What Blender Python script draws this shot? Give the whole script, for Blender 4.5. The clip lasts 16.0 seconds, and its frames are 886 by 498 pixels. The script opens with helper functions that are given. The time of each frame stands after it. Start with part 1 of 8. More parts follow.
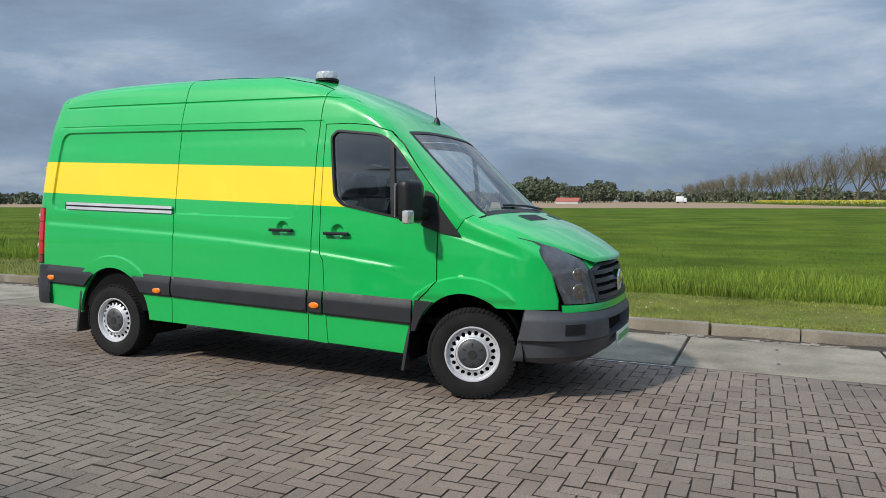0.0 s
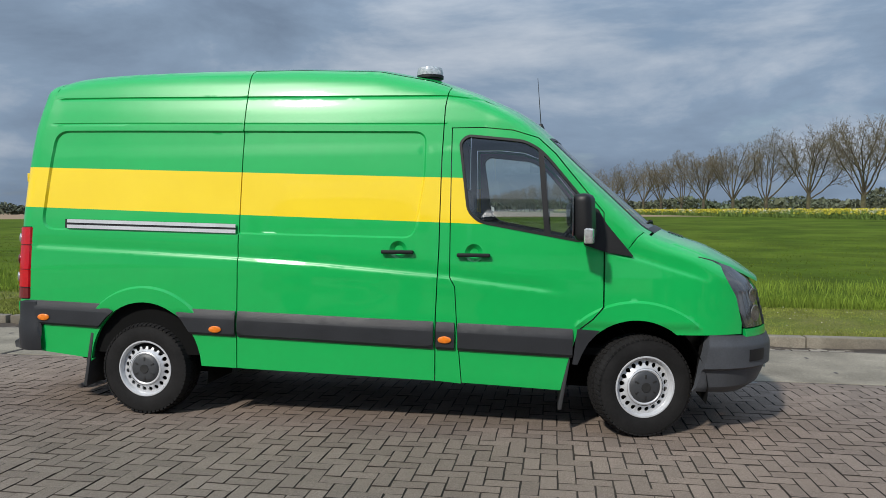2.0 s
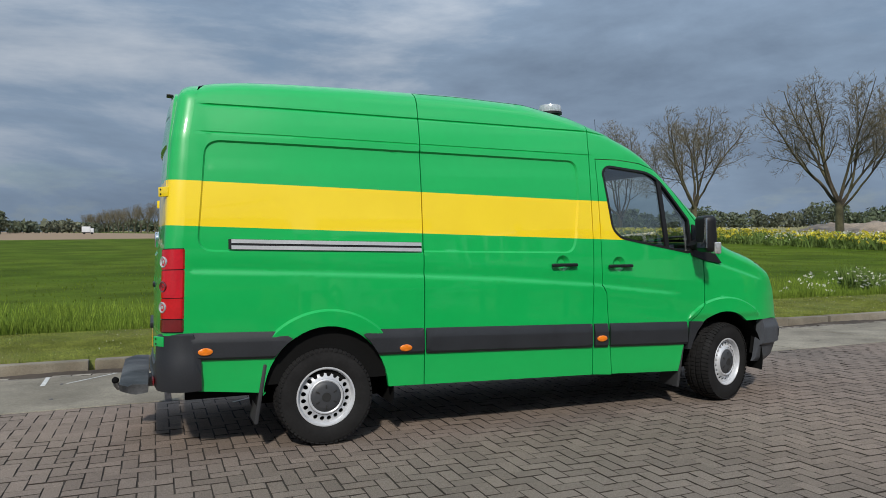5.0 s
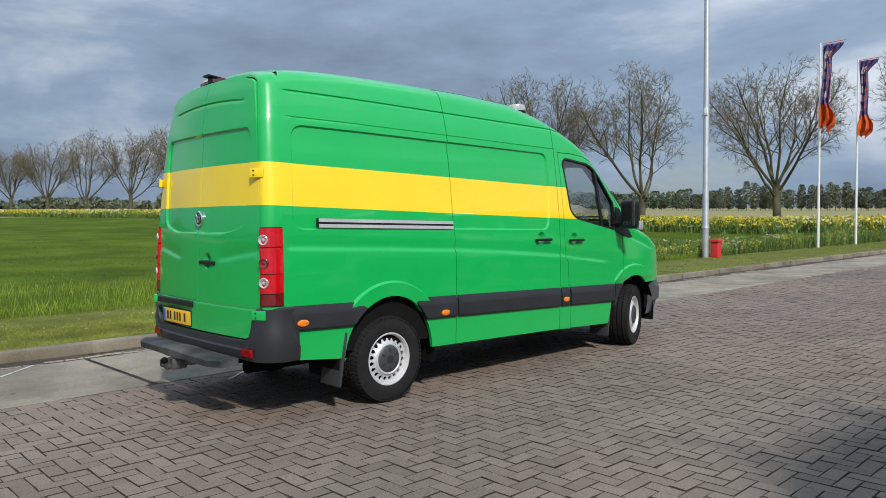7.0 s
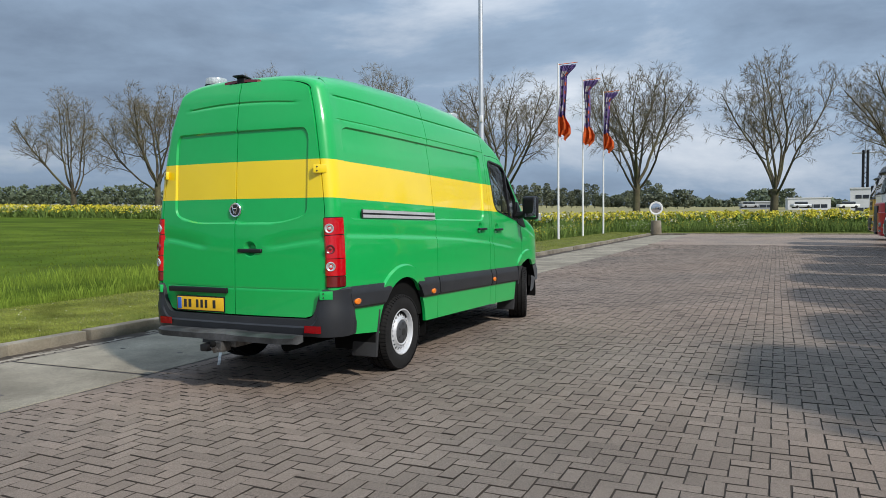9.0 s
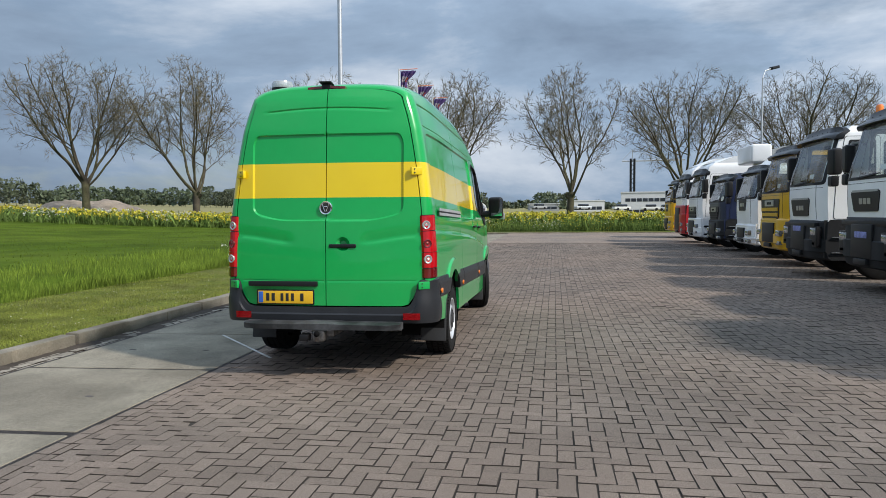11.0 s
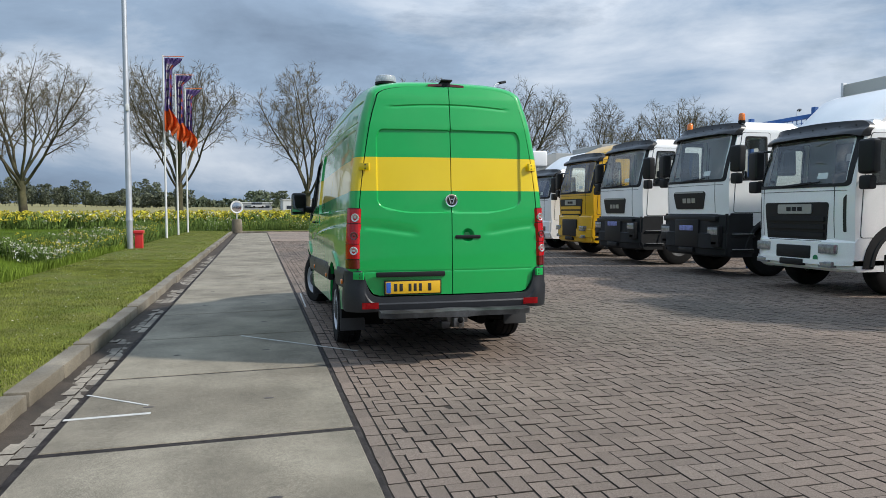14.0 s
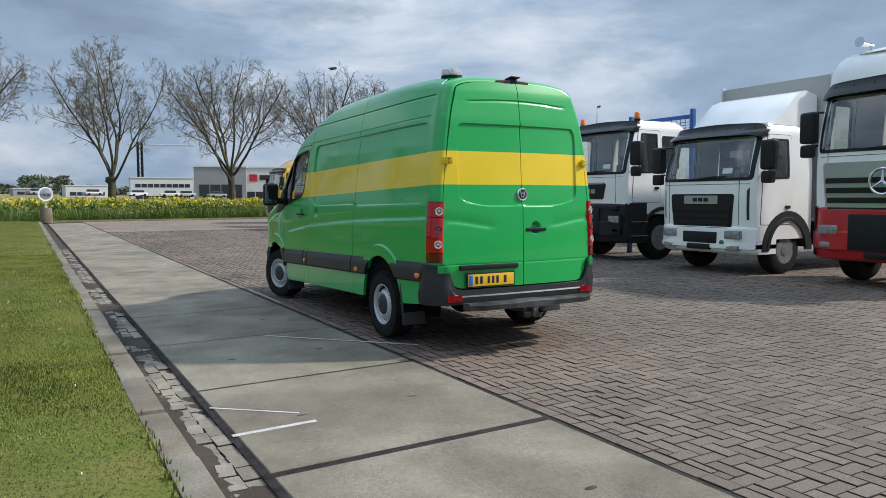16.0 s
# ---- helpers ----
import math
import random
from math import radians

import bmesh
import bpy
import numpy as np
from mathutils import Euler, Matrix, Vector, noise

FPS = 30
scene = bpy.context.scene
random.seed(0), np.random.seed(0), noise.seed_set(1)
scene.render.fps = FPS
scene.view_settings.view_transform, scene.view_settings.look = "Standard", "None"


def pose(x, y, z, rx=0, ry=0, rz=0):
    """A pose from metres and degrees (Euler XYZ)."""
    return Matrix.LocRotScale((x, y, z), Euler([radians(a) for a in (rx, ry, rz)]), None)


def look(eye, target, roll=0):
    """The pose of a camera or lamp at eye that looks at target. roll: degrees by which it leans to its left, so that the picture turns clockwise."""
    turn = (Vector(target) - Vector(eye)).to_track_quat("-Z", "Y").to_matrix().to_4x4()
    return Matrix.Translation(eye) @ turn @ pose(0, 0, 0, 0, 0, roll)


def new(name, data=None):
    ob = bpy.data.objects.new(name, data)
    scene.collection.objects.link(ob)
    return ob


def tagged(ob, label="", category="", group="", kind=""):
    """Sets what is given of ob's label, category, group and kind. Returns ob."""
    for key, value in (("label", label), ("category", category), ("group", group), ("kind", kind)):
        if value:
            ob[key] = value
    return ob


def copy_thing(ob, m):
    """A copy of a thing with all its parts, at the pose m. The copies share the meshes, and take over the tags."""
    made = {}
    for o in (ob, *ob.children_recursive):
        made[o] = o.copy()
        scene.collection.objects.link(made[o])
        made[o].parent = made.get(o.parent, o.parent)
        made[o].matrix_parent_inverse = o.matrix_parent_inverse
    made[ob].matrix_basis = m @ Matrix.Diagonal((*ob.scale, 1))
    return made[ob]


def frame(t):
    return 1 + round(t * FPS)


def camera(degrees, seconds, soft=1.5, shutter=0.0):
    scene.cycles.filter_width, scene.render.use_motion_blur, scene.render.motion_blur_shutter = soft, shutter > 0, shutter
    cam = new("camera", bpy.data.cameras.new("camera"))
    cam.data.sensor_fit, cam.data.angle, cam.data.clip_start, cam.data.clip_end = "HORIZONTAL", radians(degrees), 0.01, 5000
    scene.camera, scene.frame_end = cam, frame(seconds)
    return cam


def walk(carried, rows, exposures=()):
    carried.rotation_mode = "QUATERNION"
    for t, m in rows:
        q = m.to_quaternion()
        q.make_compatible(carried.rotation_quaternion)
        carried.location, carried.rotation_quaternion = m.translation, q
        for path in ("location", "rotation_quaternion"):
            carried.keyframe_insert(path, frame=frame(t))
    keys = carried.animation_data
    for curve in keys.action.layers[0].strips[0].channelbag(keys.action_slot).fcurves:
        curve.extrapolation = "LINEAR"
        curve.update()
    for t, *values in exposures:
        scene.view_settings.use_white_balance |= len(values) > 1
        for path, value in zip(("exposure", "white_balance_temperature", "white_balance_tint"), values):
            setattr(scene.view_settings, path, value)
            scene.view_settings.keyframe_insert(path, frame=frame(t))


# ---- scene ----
cam = camera(63.1, 16.0, 0.6)
METRES, EYE, TILT, LEAN, TURN = 21.02, 1.45, 0.0, 0.0, 23.6
ROWS = [
    (0.0, 0.0, 0.0, 0.0, 0.03, -3.14, -0.63),
    (0.5, -0.0306, 0.0093, 0.0015, -2.91, -3.52, -0.57),
    (1.0, -0.056, 0.024, 0.0013, -5.51, -3.38, -0.45),
    (1.5, -0.0841, 0.037, 0.0016, -9.46, -2.87, -0.38),
    (2.0, -0.1132, 0.0504, 0.0017, -14.91, -2.26, -0.27),
    (2.5, -0.1447, 0.0602, 0.0024, -20.46, -1.67, -0.15),
    (3.0, -0.1751, 0.0736, 0.0009, -25.33, -1.12, -0.05),
    (3.5, -0.2059, 0.0839, 0.0005, -29.96, -0.9, 0.08),
    (4.0, -0.2361, 0.0966, 0.0008, -34.6, -0.65, 0.21),
    (6.5, -0.3756, 0.1838, 0.0003, -62.45, -1.79, 0.41),
    (7.0, -0.3962, 0.2042, 0.0007, -67.48, -2.31, 0.46),
    (7.5, -0.4197, 0.2266, 0.0013, -72.54, -2.61, 0.47),
    (8.0, -0.4377, 0.2495, 0.0002, -78.5, -2.77, 0.48),
    (8.5, -0.455, 0.2767, -0.0002, -84.29, -2.86, 0.49),
    (9.0, -0.4677, 0.3037, -0.0007, -88.81, -2.74, 0.54),
    (11.5, -0.4875, 0.4523, -0.0009, -108.76, -2.93, 0.3),
    (12.0, -0.4799, 0.4808, -0.0013, -112.56, -3.04, 0.26),
    (12.5, -0.4701, 0.5113, -0.0013, -115.88, -3.11, 0.22),
    (13.0, -0.4594, 0.5379, -0.0021, -119.42, -3.06, 0.23),
    (13.5, -0.4463, 0.5665, -0.0016, -123.82, -3.07, 0.21),
    (14.0, -0.4328, 0.5944, -0.0029, -128.01, -2.99, 0.18),
    (14.5, -0.4144, 0.6228, -0.0041, -132.0, -2.94, 0.16),
    (15.0, -0.3934, 0.6482, -0.004, -136.23, -3.13, 0.12),
    (15.5, -0.3712, 0.6687, -0.0005, -139.95, -3.66, 0.11),
    (16.0, -0.3494, 0.6826, 0.0004, -143.58, -4.06, 0.12),
]
walk(cam, [(t, pose(0, 0, EYE, TILT, LEAN, TURN) @ pose(METRES * x, METRES * y, METRES * z, 90 + pitch, roll, yaw)) for t, x, y, z, yaw, pitch, roll in ROWS],
     [(0.0, 0.27), (1.5, 0.12), (2.5, 0.0), (3.2, -0.17), (4.2, -0.19), (6.3, 0.2), (9.0, 0.2), (16.0, 0.22)])

# world, sun and exposure
SUN = Vector((-0.51, -1.08, 1.0)).normalized()      # towards the sun
world = bpy.data.worlds.new("sky")
scene.world = world
world.use_nodes = True
wn, wl = world.node_tree.nodes, world.node_tree.links
wn.clear()


def wnode(kind, **inputs):
    n = wn.new(kind)
    for k, v in inputs.items():
        n.inputs[k.replace("_", " ")].default_value = v
    return n


sky = wn.new("ShaderNodeTexSky")
sky.sky_type, sky.sun_disc = "NISHITA", False
sky.sun_elevation, sky.sun_rotation = math.asin(SUN.z), math.atan2(SUN.x, SUN.y)
sky.air_density, sky.dust_density = 1.0, 1.5
tc = wn.new("ShaderNodeTexCoord")
sq = wn.new("ShaderNodeMapping")
sq.inputs["Scale"].default_value = (1.0, 1.0, 3.2)
wl.new(tc.outputs["Generated"], sq.inputs["Vector"])
n1 = wnode("ShaderNodeTexNoise", Scale=2.1, Detail=9.0, Roughness=0.58, Distortion=0.25)
n2 = wnode("ShaderNodeTexNoise", Scale=3.1, Detail=8.0, Roughness=0.6, Distortion=0.2)
for n in (n1, n2):
    wl.new(sq.outputs["Vector"], n.inputs["Vector"])
shade = wn.new("ShaderNodeValToRGB")
for el, (p, c) in zip([shade.color_ramp.elements[0], shade.color_ramp.elements[1], shade.color_ramp.elements.new(0.5)],
                      [(0.30, (0.146, 0.198, 0.280, 1)), (0.74, (0.335, 0.425, 0.545, 1)), (0.5, (0.240, 0.322, 0.436, 1))]):
    el.position, el.color = p, c
cover = wn.new("ShaderNodeValToRGB")
cover.color_ramp.elements[0].position, cover.color_ramp.elements[0].color = 0.34, (0.55, 0.55, 0.55, 1)
cover.color_ramp.elements[1].position, cover.color_ramp.elements[1].color = 0.44, (1, 1, 1, 1)
wl.new(n1.outputs["Fac"], shade.inputs["Fac"])
wl.new(n2.outputs["Fac"], cover.inputs["Fac"])
dim = wn.new("ShaderNodeVectorMath")
dim.operation = "SCALE"
dim.inputs["Scale"].default_value = 0.075
wl.new(sky.outputs["Color"], dim.inputs[0])
blend = wn.new("ShaderNodeMix")
blend.data_type = "RGBA"
wl.new(cover.outputs["Color"], blend.inputs["Factor"])
wl.new(dim.outputs["Vector"], blend.inputs["A"])
# the cloud deck thins out to the south-east
side = wn.new("ShaderNodeVectorMath")
side.operation = "DOT_PRODUCT"
side.inputs[1].default_value = (0.33, -0.38, 0.0)
wl.new(tc.outputs["Generated"], side.inputs[0])
glow = wn.new("ShaderNodeMapRange")
for k, v in (("From Min", -0.45), ("From Max", 0.45), ("To Min", 0.96), ("To Max", 1.22)):
    glow.inputs[k].default_value = v
wl.new(side.outputs["Value"], glow.inputs["Value"])
lit = wn.new("ShaderNodeVectorMath")
lit.operation = "SCALE"
wl.new(shade.outputs["Color"], lit.inputs[0])
sepz = wn.new("ShaderNodeSeparateXYZ")
wl.new(tc.outputs["Generated"], sepz.inputs[0])
zen = wn.new("ShaderNodeMapRange")              # an overcast sky is brightest overhead
for k, v in (("From Min", 0.24), ("From Max", 0.80), ("To Min", 1.0), ("To Max", 2.1)):
    zen.inputs[k].default_value = v
wl.new(sepz.outputs["Z"], zen.inputs["Value"])
haze = wn.new("ShaderNodeMapRange")             # and duller low over the land
for k, v in (("From Min", 0.0), ("From Max", 0.16), ("To Min", 0.84), ("To Max", 1.0)):
    haze.inputs[k].default_value = v
wl.new(sepz.outputs["Z"], haze.inputs["Value"])
deck = wn.new("ShaderNodeMath")
deck.operation = "MULTIPLY"
wl.new(haze.outputs["Result"], deck.inputs[0])
wl.new(glow.outputs["Result"], deck.inputs[1])
prod = wn.new("ShaderNodeMath")
prod.operation = "MULTIPLY"
wl.new(deck.outputs[0], prod.inputs[0])
wl.new(zen.outputs["Result"], prod.inputs[1])
wl.new(prod.outputs[0], lit.inputs["Scale"])
wl.new(lit.outputs["Vector"], blend.inputs["B"])
bg = wnode("ShaderNodeBackground", Strength=1.0)
out = wn.new("ShaderNodeOutputWorld")
wl.new(blend.outputs["Result"], bg.inputs["Color"])
wl.new(bg.outputs["Background"], out.inputs["Surface"])

sun = new("sun", bpy.data.lights.new("sun", "SUN"))
sun.data.energy, sun.data.angle, sun.data.color = 3.4, radians(3.2), (1.0, 0.95, 0.87)
sun.matrix_world = look((0, 0, 30), Vector((0, 0, 30)) - SUN)

# ---- materials ----
def mat(name, base, rough=0.6, metal=0.0, var=0.12, scale=4.0, fine=60.0, bump=0.0, bump_scale=80.0, coat=0.0, spec=0.5,
        tint=None, island=0.0, each=0.0, speck=0.0, speck_scale=330.0):
    """A node material: base colour varied at two scales, with relief; island and each vary it by piece."""
    m = bpy.data.materials.new(name)
    m.use_nodes = True
    nt = m.node_tree
    b = nt.nodes["Principled BSDF"]
    L = nt.links.new
    b.inputs["Roughness"].default_value, b.inputs["Metallic"].default_value = rough, metal
    b.inputs["Coat Weight"].default_value, b.inputs["Coat Roughness"].default_value = coat, 0.04
    b.inputs["Specular IOR Level"].default_value = spec
    tc = nt.nodes.new("ShaderNodeNewGeometry")
    vals = []
    for sc, am in ((scale, var), (fine, var * 0.6)):
        n = nt.nodes.new("ShaderNodeTexNoise")
        n.inputs["Scale"].default_value, n.inputs["Detail"].default_value = sc, 5.0
        L(tc.outputs["Position"], n.inputs["Vector"])
        r = nt.nodes.new("ShaderNodeMapRange")
        r.inputs["From Min"].default_value, r.inputs["From Max"].default_value = 0.3, 0.7
        r.inputs["To Min"].default_value, r.inputs["To Max"].default_value = 1 - am, 1 + am
        L(n.outputs["Fac"], r.inputs["Value"])
        vals.append(r.outputs["Result"])
    if island:
        r = nt.nodes.new("ShaderNodeMapRange")
        r.inputs["To Min"].default_value, r.inputs["To Max"].default_value = 1 - island, 1 + island
        L(tc.outputs["Random Per Island"], r.inputs["Value"])
        vals.append(r.outputs["Result"])
    if each:
        oi = nt.nodes.new("ShaderNodeObjectInfo")
        r = nt.nodes.new("ShaderNodeMapRange")
        r.inputs["To Min"].default_value, r.inputs["To Max"].default_value = 1 - each, 1 + each
        L(oi.outputs["Random"], r.inputs["Value"])
        vals.append(r.outputs["Result"])
    if speck:                                     # gritty grains, light and dark
        n = nt.nodes.new("ShaderNodeTexNoise")
        n.inputs["Scale"].default_value, n.inputs["Detail"].default_value = speck_scale, 2.0
        L(tc.outputs["Position"], n.inputs["Vector"])
        r = nt.nodes.new("ShaderNodeMapRange")
        r.inputs["From Min"].default_value, r.inputs["From Max"].default_value = 0.36, 0.66
        r.inputs["To Min"].default_value, r.inputs["To Max"].default_value = 1 - speck, 1 + speck
        L(n.outputs["Fac"], r.inputs["Value"])
        vals.append(r.outputs["Result"])
    v = vals[0]
    for w in vals[1:]:
        mm = nt.nodes.new("ShaderNodeMath")
        mm.operation = "MULTIPLY"
        L(v, mm.inputs[0]), L(w, mm.inputs[1])
        v = mm.outputs[0]
    col = nt.nodes.new("ShaderNodeVectorMath")
    col.operation = "SCALE"
    if tint:
        mx = nt.nodes.new("ShaderNodeMix")
        mx.data_type = "RGBA"
        mx.inputs["A"].default_value, mx.inputs["B"].default_value = (*base, 1), (*tint, 1)
        n = nt.nodes.new("ShaderNodeTexNoise")
        n.inputs["Scale"].default_value, n.inputs["Detail"].default_value = scale * 0.37, 6.0
        L(tc.outputs["Position"], n.inputs["Vector"])
        r = nt.nodes.new("ShaderNodeMapRange")
        r.inputs["From Min"].default_value, r.inputs["From Max"].default_value = 0.4, 0.62
        L(n.outputs["Fac"], r.inputs["Value"])
        L(r.outputs["Result"], mx.inputs["Factor"])
        L(mx.outputs["Result"], col.inputs[0])
    else:
        col.inputs[0].default_value = base
    L(v, col.inputs["Scale"])
    L(col.outputs["Vector"], b.inputs["Base Color"])
    if bump:
        n = nt.nodes.new("ShaderNodeTexNoise")
        n.inputs["Scale"].default_value, n.inputs["Detail"].default_value = bump_scale, 4.0
        L(tc.outputs["Position"], n.inputs["Vector"])
        bp = nt.nodes.new("ShaderNodeBump")
        bp.inputs["Strength"].default_value, bp.inputs["Distance"].default_value = bump, 0.004
        L(n.outputs["Fac"], bp.inputs["Height"])
        L(bp.outputs["Normal"], b.inputs["Normal"])
    return m


def glass(name, tint=(0.75, 0.8, 0.78), rough=0.01, ior=1.6):
    """A thin pane: clear, tinted, with the gloss of its surface."""
    m = bpy.data.materials.new(name)
    m.use_nodes = True
    nt = m.node_tree
    nt.nodes.remove(nt.nodes["Principled BSDF"])
    clear, gloss, mx, lw, pw, ad = (nt.nodes.new(k) for k in ("ShaderNodeBsdfTransparent", "ShaderNodeBsdfGlossy", "ShaderNodeMixShader", "ShaderNodeLayerWeight", "ShaderNodeMath", "ShaderNodeMath"))
    clear.inputs["Color"].default_value = (*tint, 1)
    gloss.inputs["Roughness"].default_value, lw.inputs["Blend"].default_value = rough, 0.5
    f0 = 1.7 * ((ior - 1) / (ior + 1)) ** 2        # both faces of the pane
    pw.operation, pw.inputs[1].default_value = "POWER", 5.0
    ad.operation, ad.inputs[1].default_value, ad.inputs[2].default_value = "MULTIPLY_ADD", 1 - f0, f0
    nt.links.new(lw.outputs["Facing"], pw.inputs[0])
    nt.links.new(pw.outputs[0], ad.inputs[0])
    nt.links.new(ad.outputs[0], mx.inputs["Fac"])
    nt.links.new(clear.outputs[0], mx.inputs[1])
    nt.links.new(gloss.outputs[0], mx.inputs[2])
    nt.links.new(mx.outputs[0], nt.nodes["Material Output"].inputs["Surface"])
    return m


M_BRICK = mat("brick_paver", (0.226, 0.174, 0.139), 0.88, spec=0.25, var=0.16, scale=0.55, fine=60, bump=1.0, bump_scale=210, island=0.13, each=0.13, tint=(0.178, 0.146, 0.122), speck=0.34, speck_scale=240)
M_JOINT = mat("joint_sand", (0.030, 0.022, 0.016), 0.95, var=0.3, scale=3, bump=0.4)
M_SLAB = mat("concrete_slab", (0.270, 0.240, 0.186), 0.88, spec=0.25, var=0.20, scale=2.3, fine=28, bump=0.7, bump_scale=150, tint=(0.196, 0.172, 0.132), each=0.06, speck=0.26, speck_scale=150)
M_BITUMEN = mat("bitumen_joint", (0.075, 0.064, 0.061), 0.8, var=0.45, scale=9, fine=70, bump=0.5, bump_scale=90)
M_KERB = mat("kerb_concrete", (0.215, 0.19, 0.15), 0.9, var=0.22, scale=3, fine=50, bump=0.8, bump_scale=90, each=0.12, tint=(0.15, 0.125, 0.09), speck=0.22, speck_scale=190)
M_SOIL = mat("gutter_dirt", (0.050, 0.038, 0.028), 0.95, var=0.35, scale=4, fine=70, bump=1.0, bump_scale=120)
M_BLADE = mat("grass_blades", (0.170, 0.196, 0.042), 0.75, spec=0.1, var=0.40, scale=1.6, island=0.40)
M_REED = mat("reed_grass", (0.150, 0.215, 0.030), 0.75, spec=0.1, var=0.25, scale=0.7, island=0.3)
M_MEADOW = mat("meadow_blades", (0.090, 0.130, 0.015), 0.8, spec=0.1, var=0.3, scale=0.25, island=0.35)
M_CHALK = mat("road_paint", (0.52, 0.51, 0.48), 0.8, var=0.25, scale=9, fine=120)
M_YELLOWFLOWER = mat("rape_flowers", (0.52, 0.45, 0.03), 0.7, var=0.15, island=0.3)
M_WHITEFLOWER = mat("cow_parsley", (0.62, 0.62, 0.52), 0.7, var=0.15, island=0.25)
M_HERB = mat("herb_leaves", (0.11, 0.165, 0.038), 0.7, spec=0.15, var=0.25, scale=0.4, island=0.4)
M_BARK = mat("tree_bark", (0.072, 0.058, 0.042), 0.95, var=0.35, scale=1.3, fine=14, bump=1.0, bump_scale=18, tint=(0.100, 0.092, 0.046))
M_TWIG = mat("twigs", (0.145, 0.122, 0.078), 0.9, var=0.2, island=0.25)
# leaf green paled in its base colour to stand in for distance haze
M_FARLEAF = mat("hazed_far_leaves", (0.082, 0.108, 0.058), 0.8, var=0.2, scale=0.03, island=0.35, tint=(0.105, 0.112, 0.072))
M_STEEL = mat("galvanised_steel", (0.5, 0.52, 0.55), 0.45, metal=0.6, var=0.08)
M_WHITEPOLE = mat("white_pole", (0.72, 0.72, 0.70), 0.4, var=0.06)
M_BLACK = mat("black_plastic", (0.010, 0.010, 0.011), 0.45, spec=0.35, var=0.15, bump=0.1)
M_RUBBER = mat("tyre_rubber", (0.012, 0.0115, 0.0115), 0.85, spec=0.25, var=0.25, scale=9, bump=0.2)
M_CHROME = mat("chrome", (0.75, 0.76, 0.78), 0.12, metal=1.0, var=0.02)
M_RIM = mat("painted_steel_rim", (0.56, 0.57, 0.59), 0.36, metal=0.25, var=0.07, scale=12)
M_GLASS = glass("clear_glass")
M_SIDEGLASS = glass("side_glass", (0.80, 0.86, 0.84), 0.01, 1.9)
M_DARKGLASS = glass("cab_glass", (0.84, 0.89, 0.87), 0.01, 1.9)

# ---- helpers for meshes ----
def mesh_of(name, verts, faces, material, smooth=False):
    me = bpy.data.meshes.new(name)
    me.from_pydata([tuple(v) for v in verts], [], [tuple(f) for f in faces])
    for m in (material if isinstance(material, (list, tuple)) else [material]):
        me.materials.append(m)
    if smooth:
        me.polygons.foreach_set("use_smooth", [True] * len(me.polygons))
    me.update()
    return me


def thing(name, label, category, at=(0, 0, 0), group="", kind=""):
    e = new(name)
    e.location = at
    return tagged(e, label, category, group, kind)


def placed(o):
    """The place in the world of an object that may be a part of a part."""
    return (placed(o.parent) @ o.matrix_parent_inverse if o.parent else Matrix.Identity(4)) @ o.matrix_basis


def under(ob, parent):
    """Makes ob a part of parent, keeping its place in the world."""
    ob.parent = parent
    ob.matrix_parent_inverse = placed(parent).inverted()
    return ob


def solid(name, me, parent=None, label=""):
    ob = new(name, me)
    if parent is not None:
        under(ob, parent)
    return tagged(ob, label)


def part(name, bm, material, parent, label="", smooth=True, angle=35):
    """Links a bmesh as one mesh object under a thing or a part."""
    me = bpy.data.meshes.new(name)
    bmesh.ops.recalc_face_normals(bm, faces=bm.faces[:])
    if smooth:
        for f in bm.faces:
            f.smooth = True
        for e in bm.edges:
            if len(e.link_faces) == 2 and e.calc_face_angle(0) > radians(angle):
                e.smooth = False
    bm.to_mesh(me)
    bm.free()
    for m in (material if isinstance(material, (list, tuple)) else [material]):
        me.materials.append(m)
    return solid(name, me, parent, label)


def box(bm, lo, hi, bevel=0.0, m=None, seg=2):
    """A box from corner to corner, with rounded edges, moved by m."""
    lo, hi = Vector(lo), Vector(hi)
    r = bmesh.ops.create_cube(bm, size=1.0)
    vs = r["verts"]
    for v in vs:
        v.co = Vector(((lo[i] + hi[i]) / 2 + v.co[i] * (hi[i] - lo[i]) for i in range(3)))
    if bevel:
        es = list({e for v in vs for e in v.link_edges})
        fs = bmesh.ops.bevel(bm, geom=es, offset=bevel, segments=seg, affect="EDGES", profile=0.6)
        vs = list({v for f in fs["faces"] for v in f.verts} | {v for v in vs if v.is_valid})
    if m is not None:
        bmesh.ops.transform(bm, matrix=m, verts=vs)
    return vs


def lathe(bm, profile, n=32, axis="y", at=(0, 0, 0), m=None, caps=True):
    """A body of revolution: profile of (along, radius), turned round the axis through at."""
    rings = []
    for a, r in profile:
        ring = []
        for k in range(n):
            c, s = math.cos(2 * math.pi * k / n) * r, math.sin(2 * math.pi * k / n) * r
            p = {"x": (a, c, s), "y": (s, a, c), "z": (c, s, a)}[axis]
            ring.append(bm.verts.new(Vector(p) + Vector(at) if m is None else m @ Vector(p)))
        rings.append(ring)
    for A, B in zip(rings, rings[1:]):
        for k in range(n):
            bm.faces.new((A[k], A[(k + 1) % n], B[(k + 1) % n], B[k]))
    for ring, (a, r) in ((rings[0], profile[0]), (rings[-1], profile[-1])):
        if r > 1e-4 and caps:
            bm.faces.new(ring)
    if any(r <= 1e-4 for _, r in (profile[0], profile[-1])):
        bmesh.ops.remove_doubles(bm, verts=bm.verts[:], dist=1e-5)
    return rings


